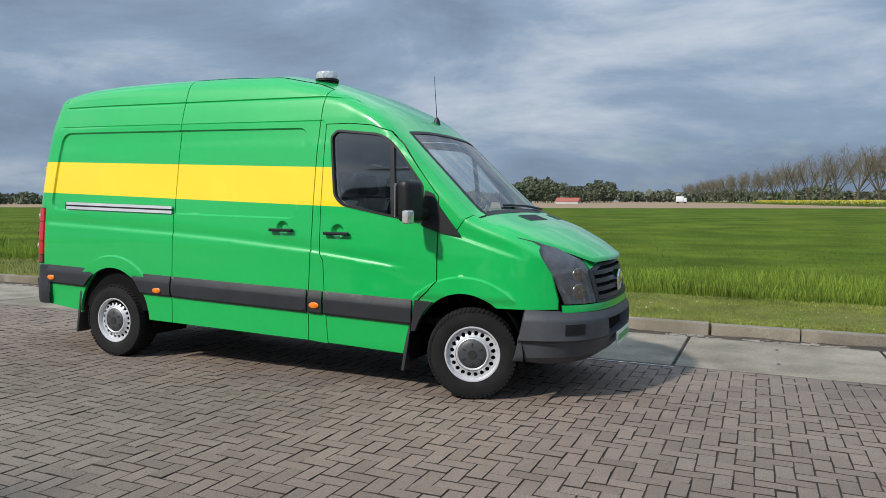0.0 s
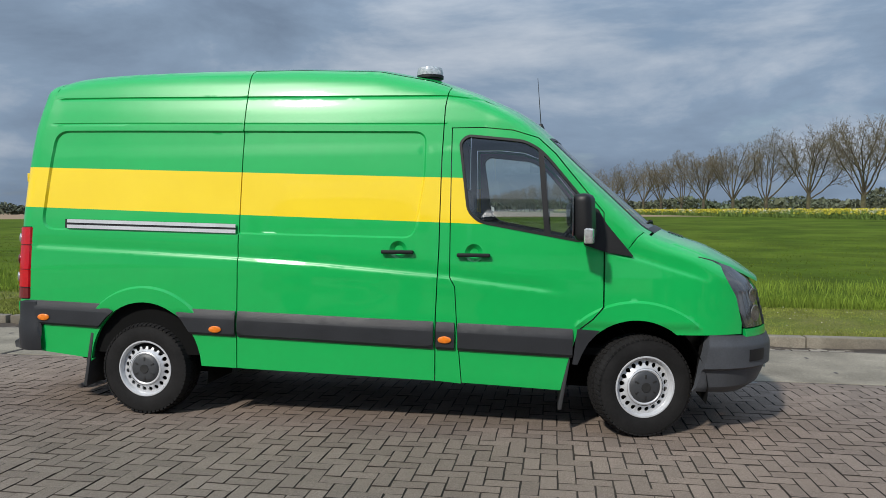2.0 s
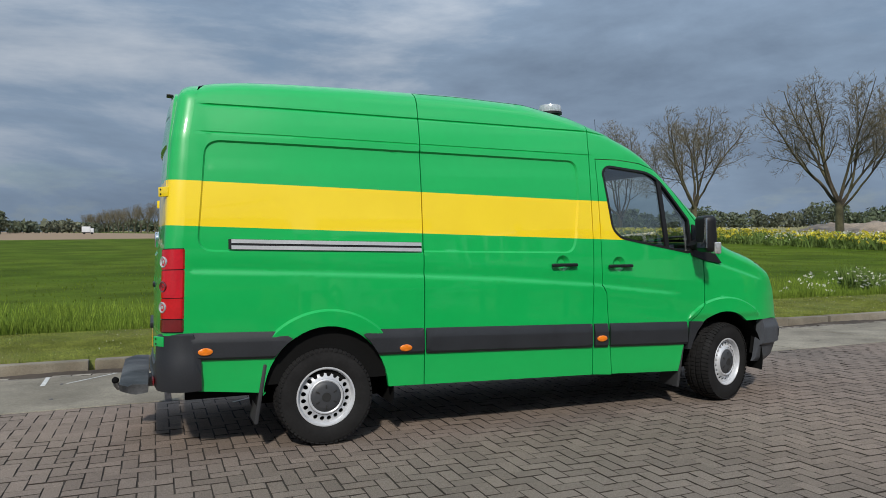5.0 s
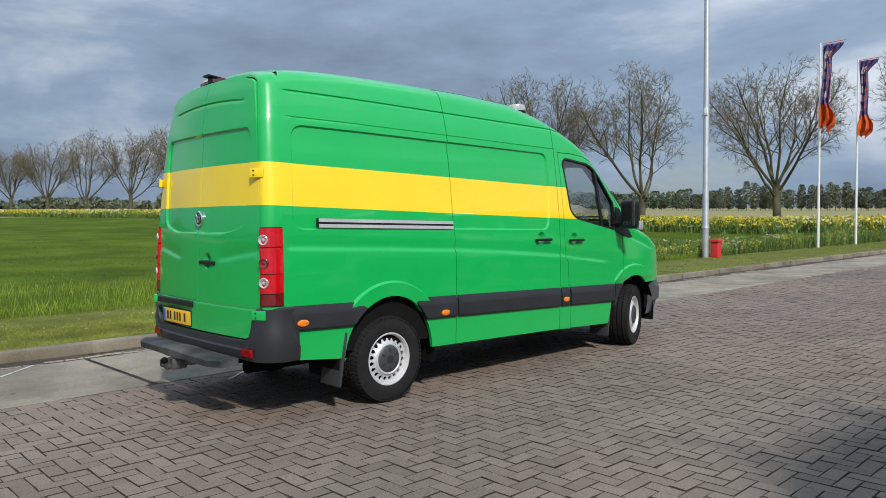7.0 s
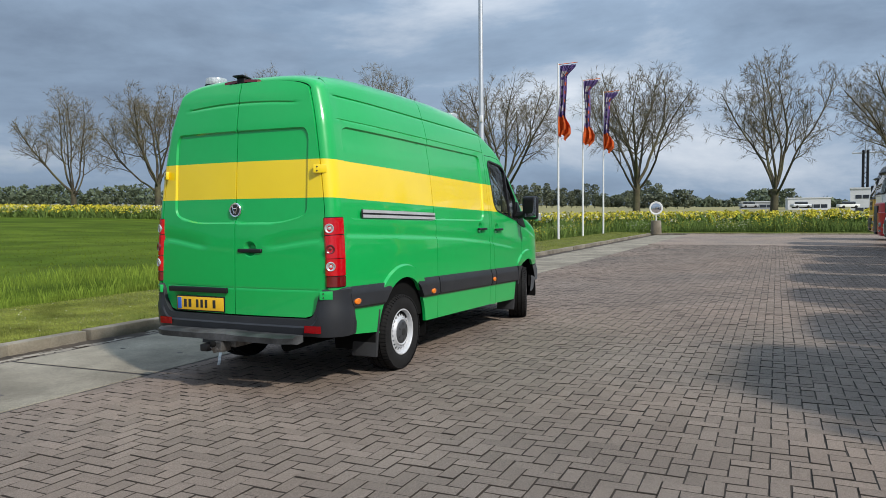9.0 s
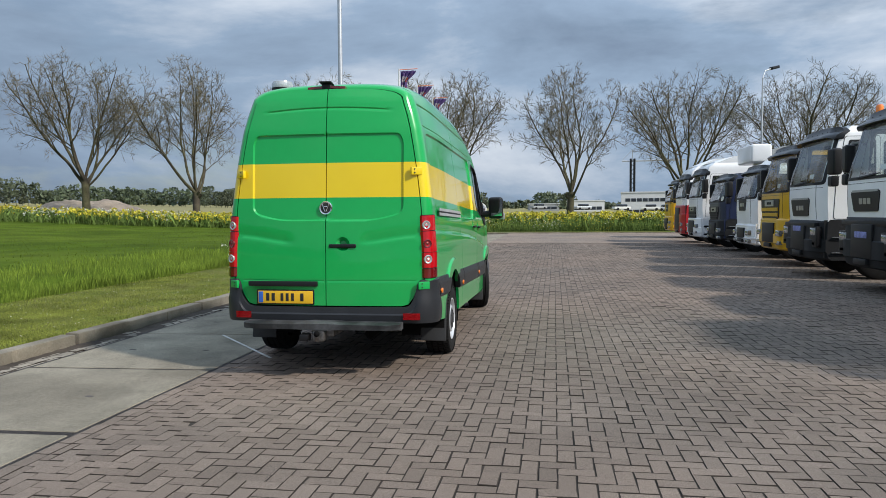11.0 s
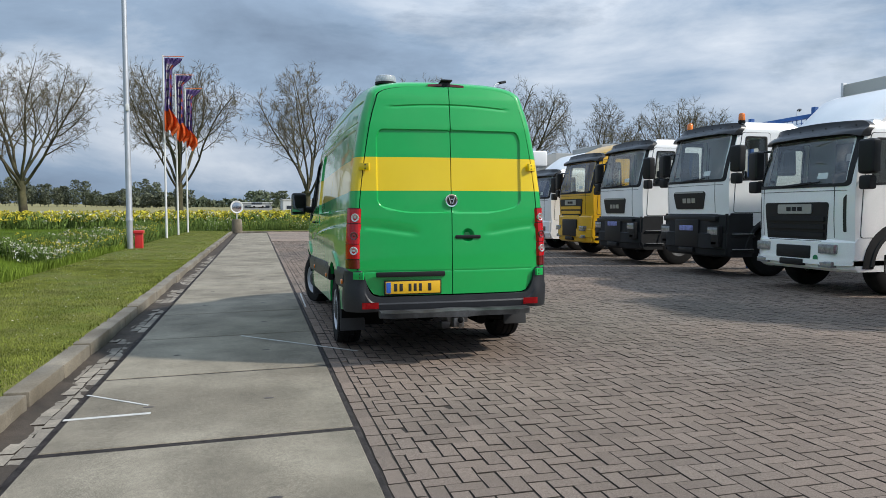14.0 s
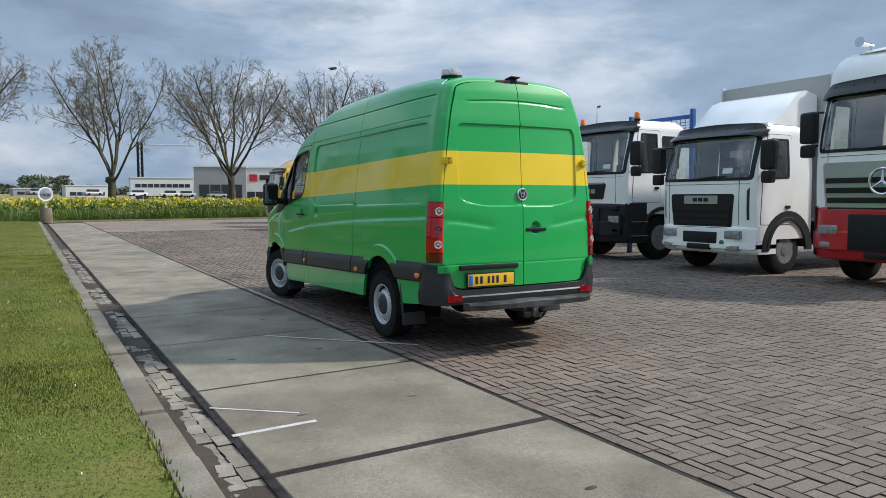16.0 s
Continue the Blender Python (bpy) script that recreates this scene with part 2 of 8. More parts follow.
def tube(bm, pts, r, n=8, r2=None):
    """A round bar along points, r to r2 thick."""
    pts = [Vector(p) for p in pts]
    rings = []
    for i, p in enumerate(pts):
        d = (pts[min(i + 1, len(pts) - 1)] - pts[max(i - 1, 0)]).normalized()
        a = d.orthogonal().normalized() if i == 0 else (a - d * a.dot(d)).normalized()
        b = d.cross(a)
        rr = r if r2 is None else r + (r2 - r) * i / (len(pts) - 1)
        rings.append([bm.verts.new(p + (a * math.cos(2 * math.pi * k / n) + b * math.sin(2 * math.pi * k / n)) * rr) for k in range(n)])
    for A, B in zip(rings, rings[1:]):
        for k in range(n):
            bm.faces.new((A[k], A[(k + 1) % n], B[(k + 1) % n], B[k]))
    bm.faces.new(rings[0][::-1]), bm.faces.new(rings[-1])


def lerp_table(x, xs, ys):
    return float(np.interp(x, xs, ys))


def smooth(a, b, x):
    t = min(1.0, max(0.0, (x - a) / (b - a)))
    return t * t * (3 - 2 * t)


# ---- ground ----
SLAB0, SLAB1, KERB0, KERB1, YARD_END = 7.18, 9.13, 9.45, 9.63, 38.0
EDGE = 12.35                                      # where the mown verge ends and the ditch bank begins


def pave_z(y):
    """The yard is level and falls a little towards the gutter."""
    return lerp_table(y, [6.0, 7.18, 9.13, 9.45], [0.0, -0.025, -0.05, -0.06])


def land(x, y):
    """Height of the open land: verge, ditch, then fields that rise gently away from the yard."""
    far = 0.008 * x + 0.016 * y
    if x < YARD_END + 1.5 and y < EDGE and y > KERB0:
        return 0.065 + 0.03 * (y - KERB1) / (EDGE - KERB1)
    e = max(0.0, y - EDGE) if x < YARD_END + 1 or y > EDGE else 0.0
    if x > YARD_END + 1:
        e = max(e, x - YARD_END - 1)
    near = lerp_table(e, [0, 0.9, 1.6, 2.3, 4.0, 9.0], [0.095, -0.35, -0.55, -0.4, -0.1, -0.1])
    k = smooth(4, 60, e)
    return near * (1 - k) + (far - 0.1) * k


def land_sheet():
    xs = sorted({*np.linspace(-2000, -120, 14), *np.linspace(-120, -30, 14), *np.arange(-30, 60, 1.5), *np.linspace(60, 160, 26), *np.linspace(160, 2500, 18)})
    ys = sorted({*np.linspace(-2000, -60, 12), *np.linspace(-60, 8, 8), 9.5, 9.64, 10.3, 11, 11.8, *np.arange(EDGE, 22, 0.45), *np.arange(22, 60, 2.5), *np.linspace(60, 200, 36), *np.linspace(200, 2500, 24)})
    V, F = [], []
    for y in ys:
        for x in xs:
            inside = x < YARD_END + 0.3 and y < KERB1
            V.append((x, y, -0.35 if inside and x > -60 and y > -45 else land(x, y) + 0.02 * noise.noise((x * 0.7, y * 0.7, 0))))
    n = len(xs)
    for j in range(len(ys) - 1):
        for i in range(n - 1):
            F.append((j * n + i, j * n + i + 1, (j + 1) * n + i + 1, (j + 1) * n + i))
    return V, F


def field_material():
    """Meadow near the yard, a ploughed strip and pale crops beyond, with furrow noise."""
    m = mat("field", (0.054, 0.088, 0.007), 0.95, spec=0.05, var=0.30, scale=0.35, fine=9, bump=0.6, bump_scale=12, tint=(0.078, 0.114, 0.011))
    nt = m.node_tree
    b = nt.nodes["Principled BSDF"]
    old = b.inputs["Base Color"].links[0].from_socket
    geo = nt.nodes.new("ShaderNodeNewGeometry")
    sep = nt.nodes.new("ShaderNodeSeparateXYZ")
    nt.links.new(geo.outputs["Position"], sep.inputs[0])
    wob = nt.nodes.new("ShaderNodeTexNoise")
    wob.inputs["Scale"].default_value = 0.02
    nt.links.new(geo.outputs["Position"], wob.inputs["Vector"])

    def step(sock, a, c):
        r = nt.nodes.new("ShaderNodeMapRange")
        r.inputs["From Min"].default_value, r.inputs["From Max"].default_value = a, c
        nt.links.new(sock, r.inputs["Value"])
        return r.outputs["Result"]

    def over(base, colour, fac):
        mx = nt.nodes.new("ShaderNodeMix")
        mx.data_type = "RGBA"
        mx.inputs["B"].default_value = (*colour, 1)
        nt.links.new(base, mx.inputs["A"]), nt.links.new(fac, mx.inputs["Factor"])
        return mx.outputs["Result"]

    def times(a, c):
        q = nt.nodes.new("ShaderNodeMath")
        q.operation = "MULTIPLY"
        nt.links.new(a, q.inputs[0]), nt.links.new(c, q.inputs[1])
        return q.outputs[0]
    q = nt.nodes.new("ShaderNodeMath")           # beyond the road: x + 0.185 y > 80
    q.operation, q.inputs[1].default_value = "MULTIPLY_ADD", 0.185
    nt.links.new(sep.outputs["Y"], q.inputs[0]), nt.links.new(sep.outputs["X"], q.inputs[2])
    col = over(old, (0.27, 0.20, 0.135), times(step(sep.outputs["Y"], 150, 156), step(q.outputs[0], 66, 62)))
    col = over(col, (0.24, 0.22, 0.11), step(q.outputs[0], 96, 104))
    # mown verge beside the yard
    verge = times(step(sep.outputs["Y"], EDGE + 0.12, EDGE - 0.12), step(sep.outputs["X"], YARD_END + 1.4, YARD_END + 1.1))
    col = over(col, (0.140, 0.140, 0.046), verge)
    for scale, lo, hi, tone in ((1.3, 0.42, 0.66, (0.098, 0.128, 0.026)), (38, 0.50, 0.66, (0.060, 0.082, 0.018)), (90, 0.58, 0.70, (0.21, 0.18, 0.085))):
        patch = nt.nodes.new("ShaderNodeTexNoise")
        patch.inputs["Scale"].default_value, patch.inputs["Detail"].default_value = scale, 4
        nt.links.new(geo.outputs["Position"], patch.inputs["Vector"])
        col = over(col, tone, times(verge, step(patch.outputs["Fac"], lo, hi)))
    nt.links.new(col, b.inputs["Base Color"])
    return m


tagged(solid("ground", mesh_of("ground", *land_sheet(), field_material(), True)), "flat green meadow with ploughed strip and mown verge", "ground", kind="structure")
bm = bmesh.new()
box(bm, (-40, -42, -0.3), (YARD_END + 0.2, SLAB0 + 0.02, -0.060))
yard = tagged(part("pavement", bm, M_JOINT, None, smooth=False), "worn brown-grey herringbone brick yard", "pavement", kind="structure")


def brick_mesh(name):
    """One paver, 200 x 97 mm, long side along x, bevelled, its top at 0."""
    lx, ly, d, b = 0.1012, 0.0496, 0.03, 0.0030
    V = [(sx * (lx - i), sy * (ly - i), z) for z, i in ((-d, 0), (-b, 0), (0, b)) for sx, sy in ((-1, -1), (1, -1), (1, 1), (-1, 1))]
    F = [(8, 9, 10, 11)] + [(k * 4 + j, k * 4 + (j + 1) % 4, k * 4 + 4 + (j + 1) % 4, k * 4 + 4 + j) for k in (0, 1) for j in range(4)]
    me = mesh_of(name, V, F, (M_BRICK, M_JOINT))
    me.polygons.foreach_set("material_index", [0] + [1] * 8)
    return me


def herringbone(x0, x1, y0, y1, p=0.1035, ox=0.023, oy=-0.0345):
    """Places of the pavers in 90-degree herringbone bond: centre and whether it lies along y."""
    out = []
    i0, i1, j0, j1 = int(x0 / p) - 2, int(x1 / p) + 2, int(y0 / p) - 2, int(y1 / p) + 2
    for j in range(j0, j1):
        for i in range(i0, i1):
            k = (i - j) % 4
            if k == 0:
                c = ((i + 1) * p + ox, (j + 0.5) * p + oy, False)
            elif k == 3:
                c = ((i + 0.5) * p + ox, (j + 1) * p + oy, True)
            else:
                continue
            if x0 < c[0] < x1 and y0 < c[1] < y1:
                out.append(c)
    return out


def lay_bricks():
    rnd = random.Random(5)
    me = brick_mesh("brick")
    base = np.array([v.co[:] for v in me.vertices])
    faces = [tuple(p.vertices) for p in me.polygons]
    V, F, single = [], [], 0
    edge = SLAB0 - 0.112                              # the bond stops at one course laid along the slabs
    course = [(-15.4 + 0.207 * k, SLAB0 - 0.058, False) for k in range(180)]
    for cx, cy, turned in herringbone(-15.5, 22.0, -9.0, edge + 0.09) + course:
        z = pave_z(cy) + rnd.uniform(-0.0025, 0.0025)
        a = (math.pi / 2 if turned else 0) + rnd.gauss(0, 0.013)
        if single < 300 and -10.9 < cx < -9.4 and 4.0 < cy < 6.9:
            ob = under(new("brick", me), yard)
            ob.matrix_basis = Matrix.Translation((cx, cy, z)) @ Matrix.Rotation(a, 4, "Z")
            single += 1
            continue
        laid = abs(cy - (SLAB0 - 0.058)) < 1e-9
        if not laid and cy - (0.1 if turned else 0.05) > edge - 0.02:
            continue
        c, s = math.cos(a), math.sin(a)
        tx, ty = rnd.gauss(0, 0.010), rnd.gauss(0, 0.010)
        wear = [(rnd.gauss(0, 0.0014), rnd.gauss(0, 0.0014)) for _ in range(4)]
        stop = 9.0 if laid else edge - 0.004
        n = len(V)
        for q, (x, y, zz) in enumerate(base):
            x, y = x + wear[q % 4][0], y + wear[q % 4][1]
            V.append((cx + c * x - s * y, min(stop - 0.0008 * (zz > -0.001), cy + s * x + c * y), z + zz + tx * x + ty * y))
        F.extend(tuple(n + q for q in f) for f in faces)
    field = mesh_of("paver_field", V, F, (M_BRICK, M_JOINT))
    field.polygons.foreach_set("material_index", ([0] + [1] * 8) * (len(F) // 9))
    tagged(solid("paver_field", field, yard), kind="stuff")


lay_bricks()
V = [(x, y, pave_z(y) - 0.0055) for x in (-15.6, 22.1) for y in (-9.1, 6.0, SLAB0)]
solid("joint_sand", mesh_of("joint_sand", V, [(0, 1, 4, 3), (1, 2, 5, 4)], M_JOINT), yard)

# far part of the yard, past the laid pavers
bm = bmesh.new()
for lo, hi in (((22.0, -42, -0.05), (YARD_END, SLAB0, -0.006)), ((-40, -42, -0.05), (22.0, -9.0, -0.004)), ((-40, -9.0, -0.05), (-15.5, SLAB0, -0.004))):
    box(bm, lo, hi)
part("far_pavers", bm, M_BRICK, yard, smooth=False)

# concrete slabs along the kerb
slabs = thing("slab_strip", "grey concrete slabs with dark bitumen joints", "pavement", kind="structure")
bm = bmesh.new()
V = [(x, y, pave_z(y) - 0.005) for x in (-30, YARD_END) for y in (SLAB0, SLAB1 + 0.02)]
for f in ((0, 1, 3, 2),):
    bm.faces.new([bm.verts.new(V[k]) for k in f])
bmesh.ops.solidify(bm, geom=bm.faces[:], thickness=0.1)
part("joint_bed", bm, M_BITUMEN, slabs, smooth=False)
JOINT = {-5: 0.03, -4: 0.040, -3: 0.028}           # half widths of the widest joints
for k in range(-14, 19):
    x0, x1 = -0.72 + 1.99 * k, -0.72 + 1.99 * (k + 1)
    bm = bmesh.new()
    pts = []
    xa, xb = x0 + JOINT.get(k, 0.016), x1 - JOINT.get(k + 1, 0.016)
    wob = [0.006 * noise.noise((k * 3.1, q * 5.7, 2)) for q in range(4)]
    for x, y, w in ((xa, SLAB0 + 0.035, wob[0]), (xb, SLAB0 + 0.035, wob[1]), (xb, SLAB1 - 0.03, wob[2]), (xa, SLAB1 - 0.03, wob[3])):
        pts.append(bm.verts.new((x + w, y + w, pave_z(y) + 0.001 * (k % 3))))
    f = bm.faces.new(pts)
    r = bmesh.ops.extrude_face_region(bm, geom=[f])
    bmesh.ops.translate(bm, verts=[v for v in r["geom"] if isinstance(v, bmesh.types.BMVert)], vec=(0, 0, -0.08))
    bmesh.ops.bevel(bm, geom=[e for e in bm.edges if all(v.co.z > pave_z(v.co.y) - 0.02 for v in e.verts)], offset=0.006, segments=1, affect="EDGES")
    part("slab", bm, M_SLAB, slabs, smooth=False)
# lifting recesses in the slabs
for k in range(-6, 8):
    for fx, fy in ((0.475, 0.29), (0.475, 0.73)):
        bm = bmesh.new()
        lathe(bm, [(0, 0.0), (0, 0.024), (0.0015, 0.022), (0.0015, 0.0)], 12, "z", (-0.72 + 1.99 * (k + fx), SLAB0 + fy * 1.95, pave_z(SLAB0 + fy * 1.95) + 0.003))
        bmesh.ops.scale(bm, vec=(0.8, 1.7, 1), space=Matrix.Translation((0.72 - 1.99 * (k + fx), -SLAB0 - fy * 1.95, 0)), verts=bm.verts[:])
        part("lifting_recess", bm, M_BITUMEN, slabs)
# painted lines
for i, (a, b, w) in enumerate([((-7.925, 9.13), (-7.912, 8.566), 0.045), ((-7.22, 9.12), (-7.684, 8.612), 0.022), ((-4.79, 8.01), (-6.14, 6.85), 0.028), ((-0.7, 7.11), (-2.5, 7.135), 0.022)]):
    bm = bmesh.new()
    a, b = Vector((*a, pave_z(a[1]) + 0.006)), Vector((*b, pave_z(b[1]) + 0.006))
    s = (b - a).cross(Vector((0, 0, 1))).normalized() * w / 2
    bm.faces.new([bm.verts.new(p) for p in (a - s, b - s, b + s, a + s)])
    r = bmesh.ops.extrude_face_region(bm, geom=bm.faces[:])
    bmesh.ops.translate(bm, verts=[v for v in r["geom"] if isinstance(v, bmesh.types.BMVert)], vec=(0, 0, -0.003))
    part("painted_line", bm, M_CHALK, slabs, "white painted line", smooth=False)

# gutter of old setts, half under dirt
gutter = thing("gutter", "dirty gutter of old grey setts", "gutter", kind="structure")
V, F = [], []
xs = np.arange(-16, YARD_END, 0.08)
for x in xs:
    for y in (SLAB1 - 0.01, SLAB1 + 0.1, SLAB1 + 0.2, KERB0 - 0.05, KERB0 + 0.03):
        V.append((x, y, pave_z(y) - 0.0235 + 0.032 * noise.noise((x * 0.9, y * 3, 4)) + 0.012 * noise.noise((x * 9, y * 9, 1)) + lerp_table(y, [SLAB1 + 0.16, KERB0 - 0.05], [0.0, 0.026])))
for i in range(len(xs) - 1):
    for j in range(4):
        F.append((i * 5 + j, i * 5 + j + 1, (i + 1) * 5 + j + 1, (i + 1) * 5 + j))
solid("dirt", mesh_of("dirt", V, F, M_SOIL, True), gutter)
sett = brick_mesh("sett")
sett.materials[0] = mat("gutter_sett", (0.235, 0.205, 0.165), 0.9, var=0.25, scale=6, bump=0.6, each=0.22, speck=0.2)
rnd = random.Random(8)
x = -14.0
while x < 12:
    for j in range(3):
        ob = under(new("sett", sett), gutter)
        ob.matrix_basis = Matrix.Translation((x + (j % 2) * 0.1, SLAB1 + 0.065 + j * 0.1, pave_z(9.3) - 0.014 + rnd.uniform(-0.010, 0.006))) @ Matrix.Rotation(rnd.gauss(0, 0.04), 4, "Z")
    x += 0.21

# kerb stones
kerb = thing("kerb", "weathered concrete kerb stones along the verge", "kerb", kind="structure")
bm = bmesh.new()
box(bm, (-0.494, KERB0, -0.2), (0.494, KERB1, 0.065), 0.018)
stone = part("kerb_stone", bm, M_KERB, kerb)
for k in range(-30, 38):
    if k:
        o = under(new("kerb_stone", stone.data), kerb)
        o.matrix_basis = Matrix.Translation((k * 1.0, 0.004 * (k % 3), 0.003 * (k % 4))) @ Matrix.Rotation(0.002 * ((k * 7) % 5 - 2), 4, "Z")
bm = bmesh.new()
box(bm, (-0.09, -0.494, -0.2), (0.09, 0.494, 0.06), 0.018)
me_end = part("kerb_stone", bm, M_KERB, kerb).data
last = kerb.children[-1]
last.matrix_basis = Matrix.Translation((YARD_END + 0.1, 9.0, 0))
for k in range(1, 40):
    o = under(new("kerb_stone", me_end), kerb)
    o.matrix_basis = Matrix.Translation((YARD_END + 0.1, 9.0 - k, 0))

# ---- the van ----
from mathutils.geometry import delaunay_2d_cdt

YC = 6.04                                         # the van's middle line; its nose points along +x
XG = np.arange(-7.2, -0.7, 0.01)


def eased(xs, ys, sigma=4.0):
    """A table on a 1 cm grid, rounded by a soft window."""
    t = np.interp(XG, xs, ys)
    k = np.exp(-0.5 * (np.arange(-15, 16) / sigma) ** 2)
    p = np.pad(t, 15, mode="edge")
    return np.convolve(p, k / k.sum(), mode="valid")


ZT = eased([-6.62, -6.5, -6.4, -6.2, -5.9, -5.3, -4.5, -3.9, -3.5, -3.19, -2.94, -2.81, -2.67, -2.04, -1.93, -1.65, -1.43, -1.30, -1.20],
           [2.565, 2.625, 2.65, 2.670, 2.682, 2.693, 2.69, 2.665, 2.58, 2.46, 2.33, 2.24, 2.105, 1.47, 1.415, 1.315, 1.195, 1.10, 1.03], 3)
RR = eased([-6.6, -6.2, -5.0, -3.6, -3.0, -2.7, -2.04, -1.3], [0.15, 0.16, 0.18, 0.20, 0.17, 0.14, 0.12, 0.12])
BB = eased([-3.7, -3.2, -2.8, -2.5, -2.04, -1.3], [0.0, 0.05, 0.10, 0.12, 0.20, 0.22], 8)
HZ = [0.2, 0.35, 0.7, 1.1, 1.5, 1.83, 2.03, 2.2, 2.32, 2.45, 2.6, 2.75]
HW = [0.965, 0.985, 0.993, 0.988, 0.962, 0.925, 0.90, 0.874, 0.846, 0.805, 0.755, 0.705]
zt = lambda x: float(np.interp(x, XG, ZT))
rr = lambda x: float(np.interp(x, XG, RR))
bulge = lambda x: float(np.interp(x, XG, BB))
hwb = lambda z: float(np.interp(z, HZ, HW))


def taper(x, z=1.0):
    """How much narrower the body is towards nose and tail; its tail also leans in at the top."""
    u = min(0.999, max(0.0, (x + 1.95) / 0.93))
    t = (1 - u ** 3) ** (1 / 3)
    return t - 0.02 * smooth(-5.6, -6.65, x) - 0.025 * smooth(-5.9, -6.65, x) * smooth(1.6, 2.5, z)


EU, EF = 3.1, 0.31                                # shape of the roof's shoulder
TU = lambda x: lerp_table(x, [-3.5, -2.75], [0.70, 0.60])
edge_f = lambda x: (1 - TU(x) ** EU) ** EF


def contour(poly):
    return np.array(poly, float)


def depth_in(P, x, z):
    """Signed distance of a point into a closed outline."""
    A, B = P, np.roll(P, -1, 0)
    d, q = B - A, np.array((x, z)) - A
    t = np.clip((q * d).sum(1) / np.maximum(1e-12, (d * d).sum(1)), 0, 1)
    r = np.sqrt(((q - d * t[:, None]) ** 2).sum(1)).min()
    c = (A[:, 1] > z) != (B[:, 1] > z)
    k = x < d[:, 0] * (z - A[:, 1]) / np.where(d[:, 1] == 0, 1e-12, d[:, 1]) + A[:, 0]
    return r if (c & k).sum() % 2 else -r


def line(x, a, b):
    """The height at x of a straight line through the points a and b."""
    return a[1] + (b[1] - a[1]) * (x - a[0]) / (b[0] - a[0])


def bead(d, width, depth):
    """A pressed groove with sloping flanks."""
    return depth * max(0.0, 1 - abs(d) / width)


def rounded(poly, r, seg=5):
    """A polygon with its corners rounded; r is one radius or one a corner."""
    out, n = [], len(poly)
    for i in range(n):
        p, a, b = (Vector(poly[k % n]) for k in (i, i - 1, i + 1))
        ri = r[i] if isinstance(r, (list, tuple)) else r
        ri = min(ri, (a - p).length * 0.45, (b - p).length * 0.45)
        q0, q1 = p + (a - p).normalized() * ri, p + (b - p).normalized() * ri
        for k in range(seg + 1 if ri > 1e-3 else 1):
            t = k / seg
            out.append(tuple(q0 * (1 - t) ** 2 + p * 2 * t * (1 - t) + q1 * t * t) if ri > 1e-3 else tuple(p))
    return out


def grown(poly, d):
    """A polygon moved outwards by d (inwards when negative)."""
    P = [Vector(p) for p in poly]
    area = sum(a.x * b.y - b.x * a.y for a, b in zip(P, P[1:] + P[:1]))
    out = []
    for i, p in enumerate(P):
        n1, n2 = ((q - r).normalized() for q, r in ((p, P[i - 1]), (P[(i + 1) % len(P)], p)))
        n = Vector((n1.y + n2.y, -n1.x - n2.x)).normalized() * (1 if area > 0 else -1)
        k = max(0.5, n.dot(Vector((n1.y, -n1.x)) * (1 if area > 0 else -1)))
        out.append(tuple(p + n * d / k))
    return out


# sunk fields of the load space's side, the finger wells and the pressed lines
FIELD_REAR = rounded([(-6.535, 1.405), (-6.470, 2.173), (-4.4, 2.139), (-4.4, 1.36)], 0.11, 8)
FIELD_DOOR = rounded([(-5.4, 1.39), (-3.585, 1.358), (-3.515, 1.80), (-3.512, 2.124), (-5.4, 2.157)], 0.09, 8)
FR, FD = contour(FIELD_REAR), contour(FIELD_DOOR)
WELLS = ((-3.70, 1.275), (-3.155, 1.258))
GROOVE1 = lambda x: lerp_table(x, [-6.53, -3.37, -3.13, -3.0], [2.432, 2.385, 2.355, 2.32])
GROOVE2 = lambda x: line(x, (-6.54, 2.232), (-3.39, 2.18))
WAIST = lambda x: lerp_table(x, [-6.59, -5.62, -4.93, -4.24, -3.43, -3.19, -2.55], [1.27, 1.232, 1.20, 1.16, 1.095, 1.065, 0.99])
WING = lambda x: lerp_table(x, [-2.3, -2.09, -1.57], [1.29, 1.243, 1.085])
FLARES = ((-5.655, 0.36, 0.585, 0.615), (-2.03, 0.34, 0.60, 0.60))


def along(f, x0, x1, d=0.0, n=60):
    return [(x, f(x) + d) for x in np.linspace(x0, x1, n)]


def ring_of(cx, cz, ax, az, n=28):
    return [(cx + ax * math.cos(t), cz + az * math.sin(t)) for t in np.linspace(0, 2 * math.pi, n + 1)]


def sampled(poly, step=0.03):
    out = []
    for a, b in zip(poly, poly[1:] + poly[:1]):
        n = max(1, int(math.dist(a, b) / step))
        out += [(a[0] + (b[0] - a[0]) * i / n, a[1] + (b[1] - a[1]) * i / n) for i in range(n)]
    return out


def loops(field):
    """A field's edge with guard lines, so that only the step itself bends."""
    out = []
    for d in (0.018, 0.003, -0.010, -0.026):
        g = sampled(grown(field, d), 0.05)
        out.append(g + g[:1])
    return out


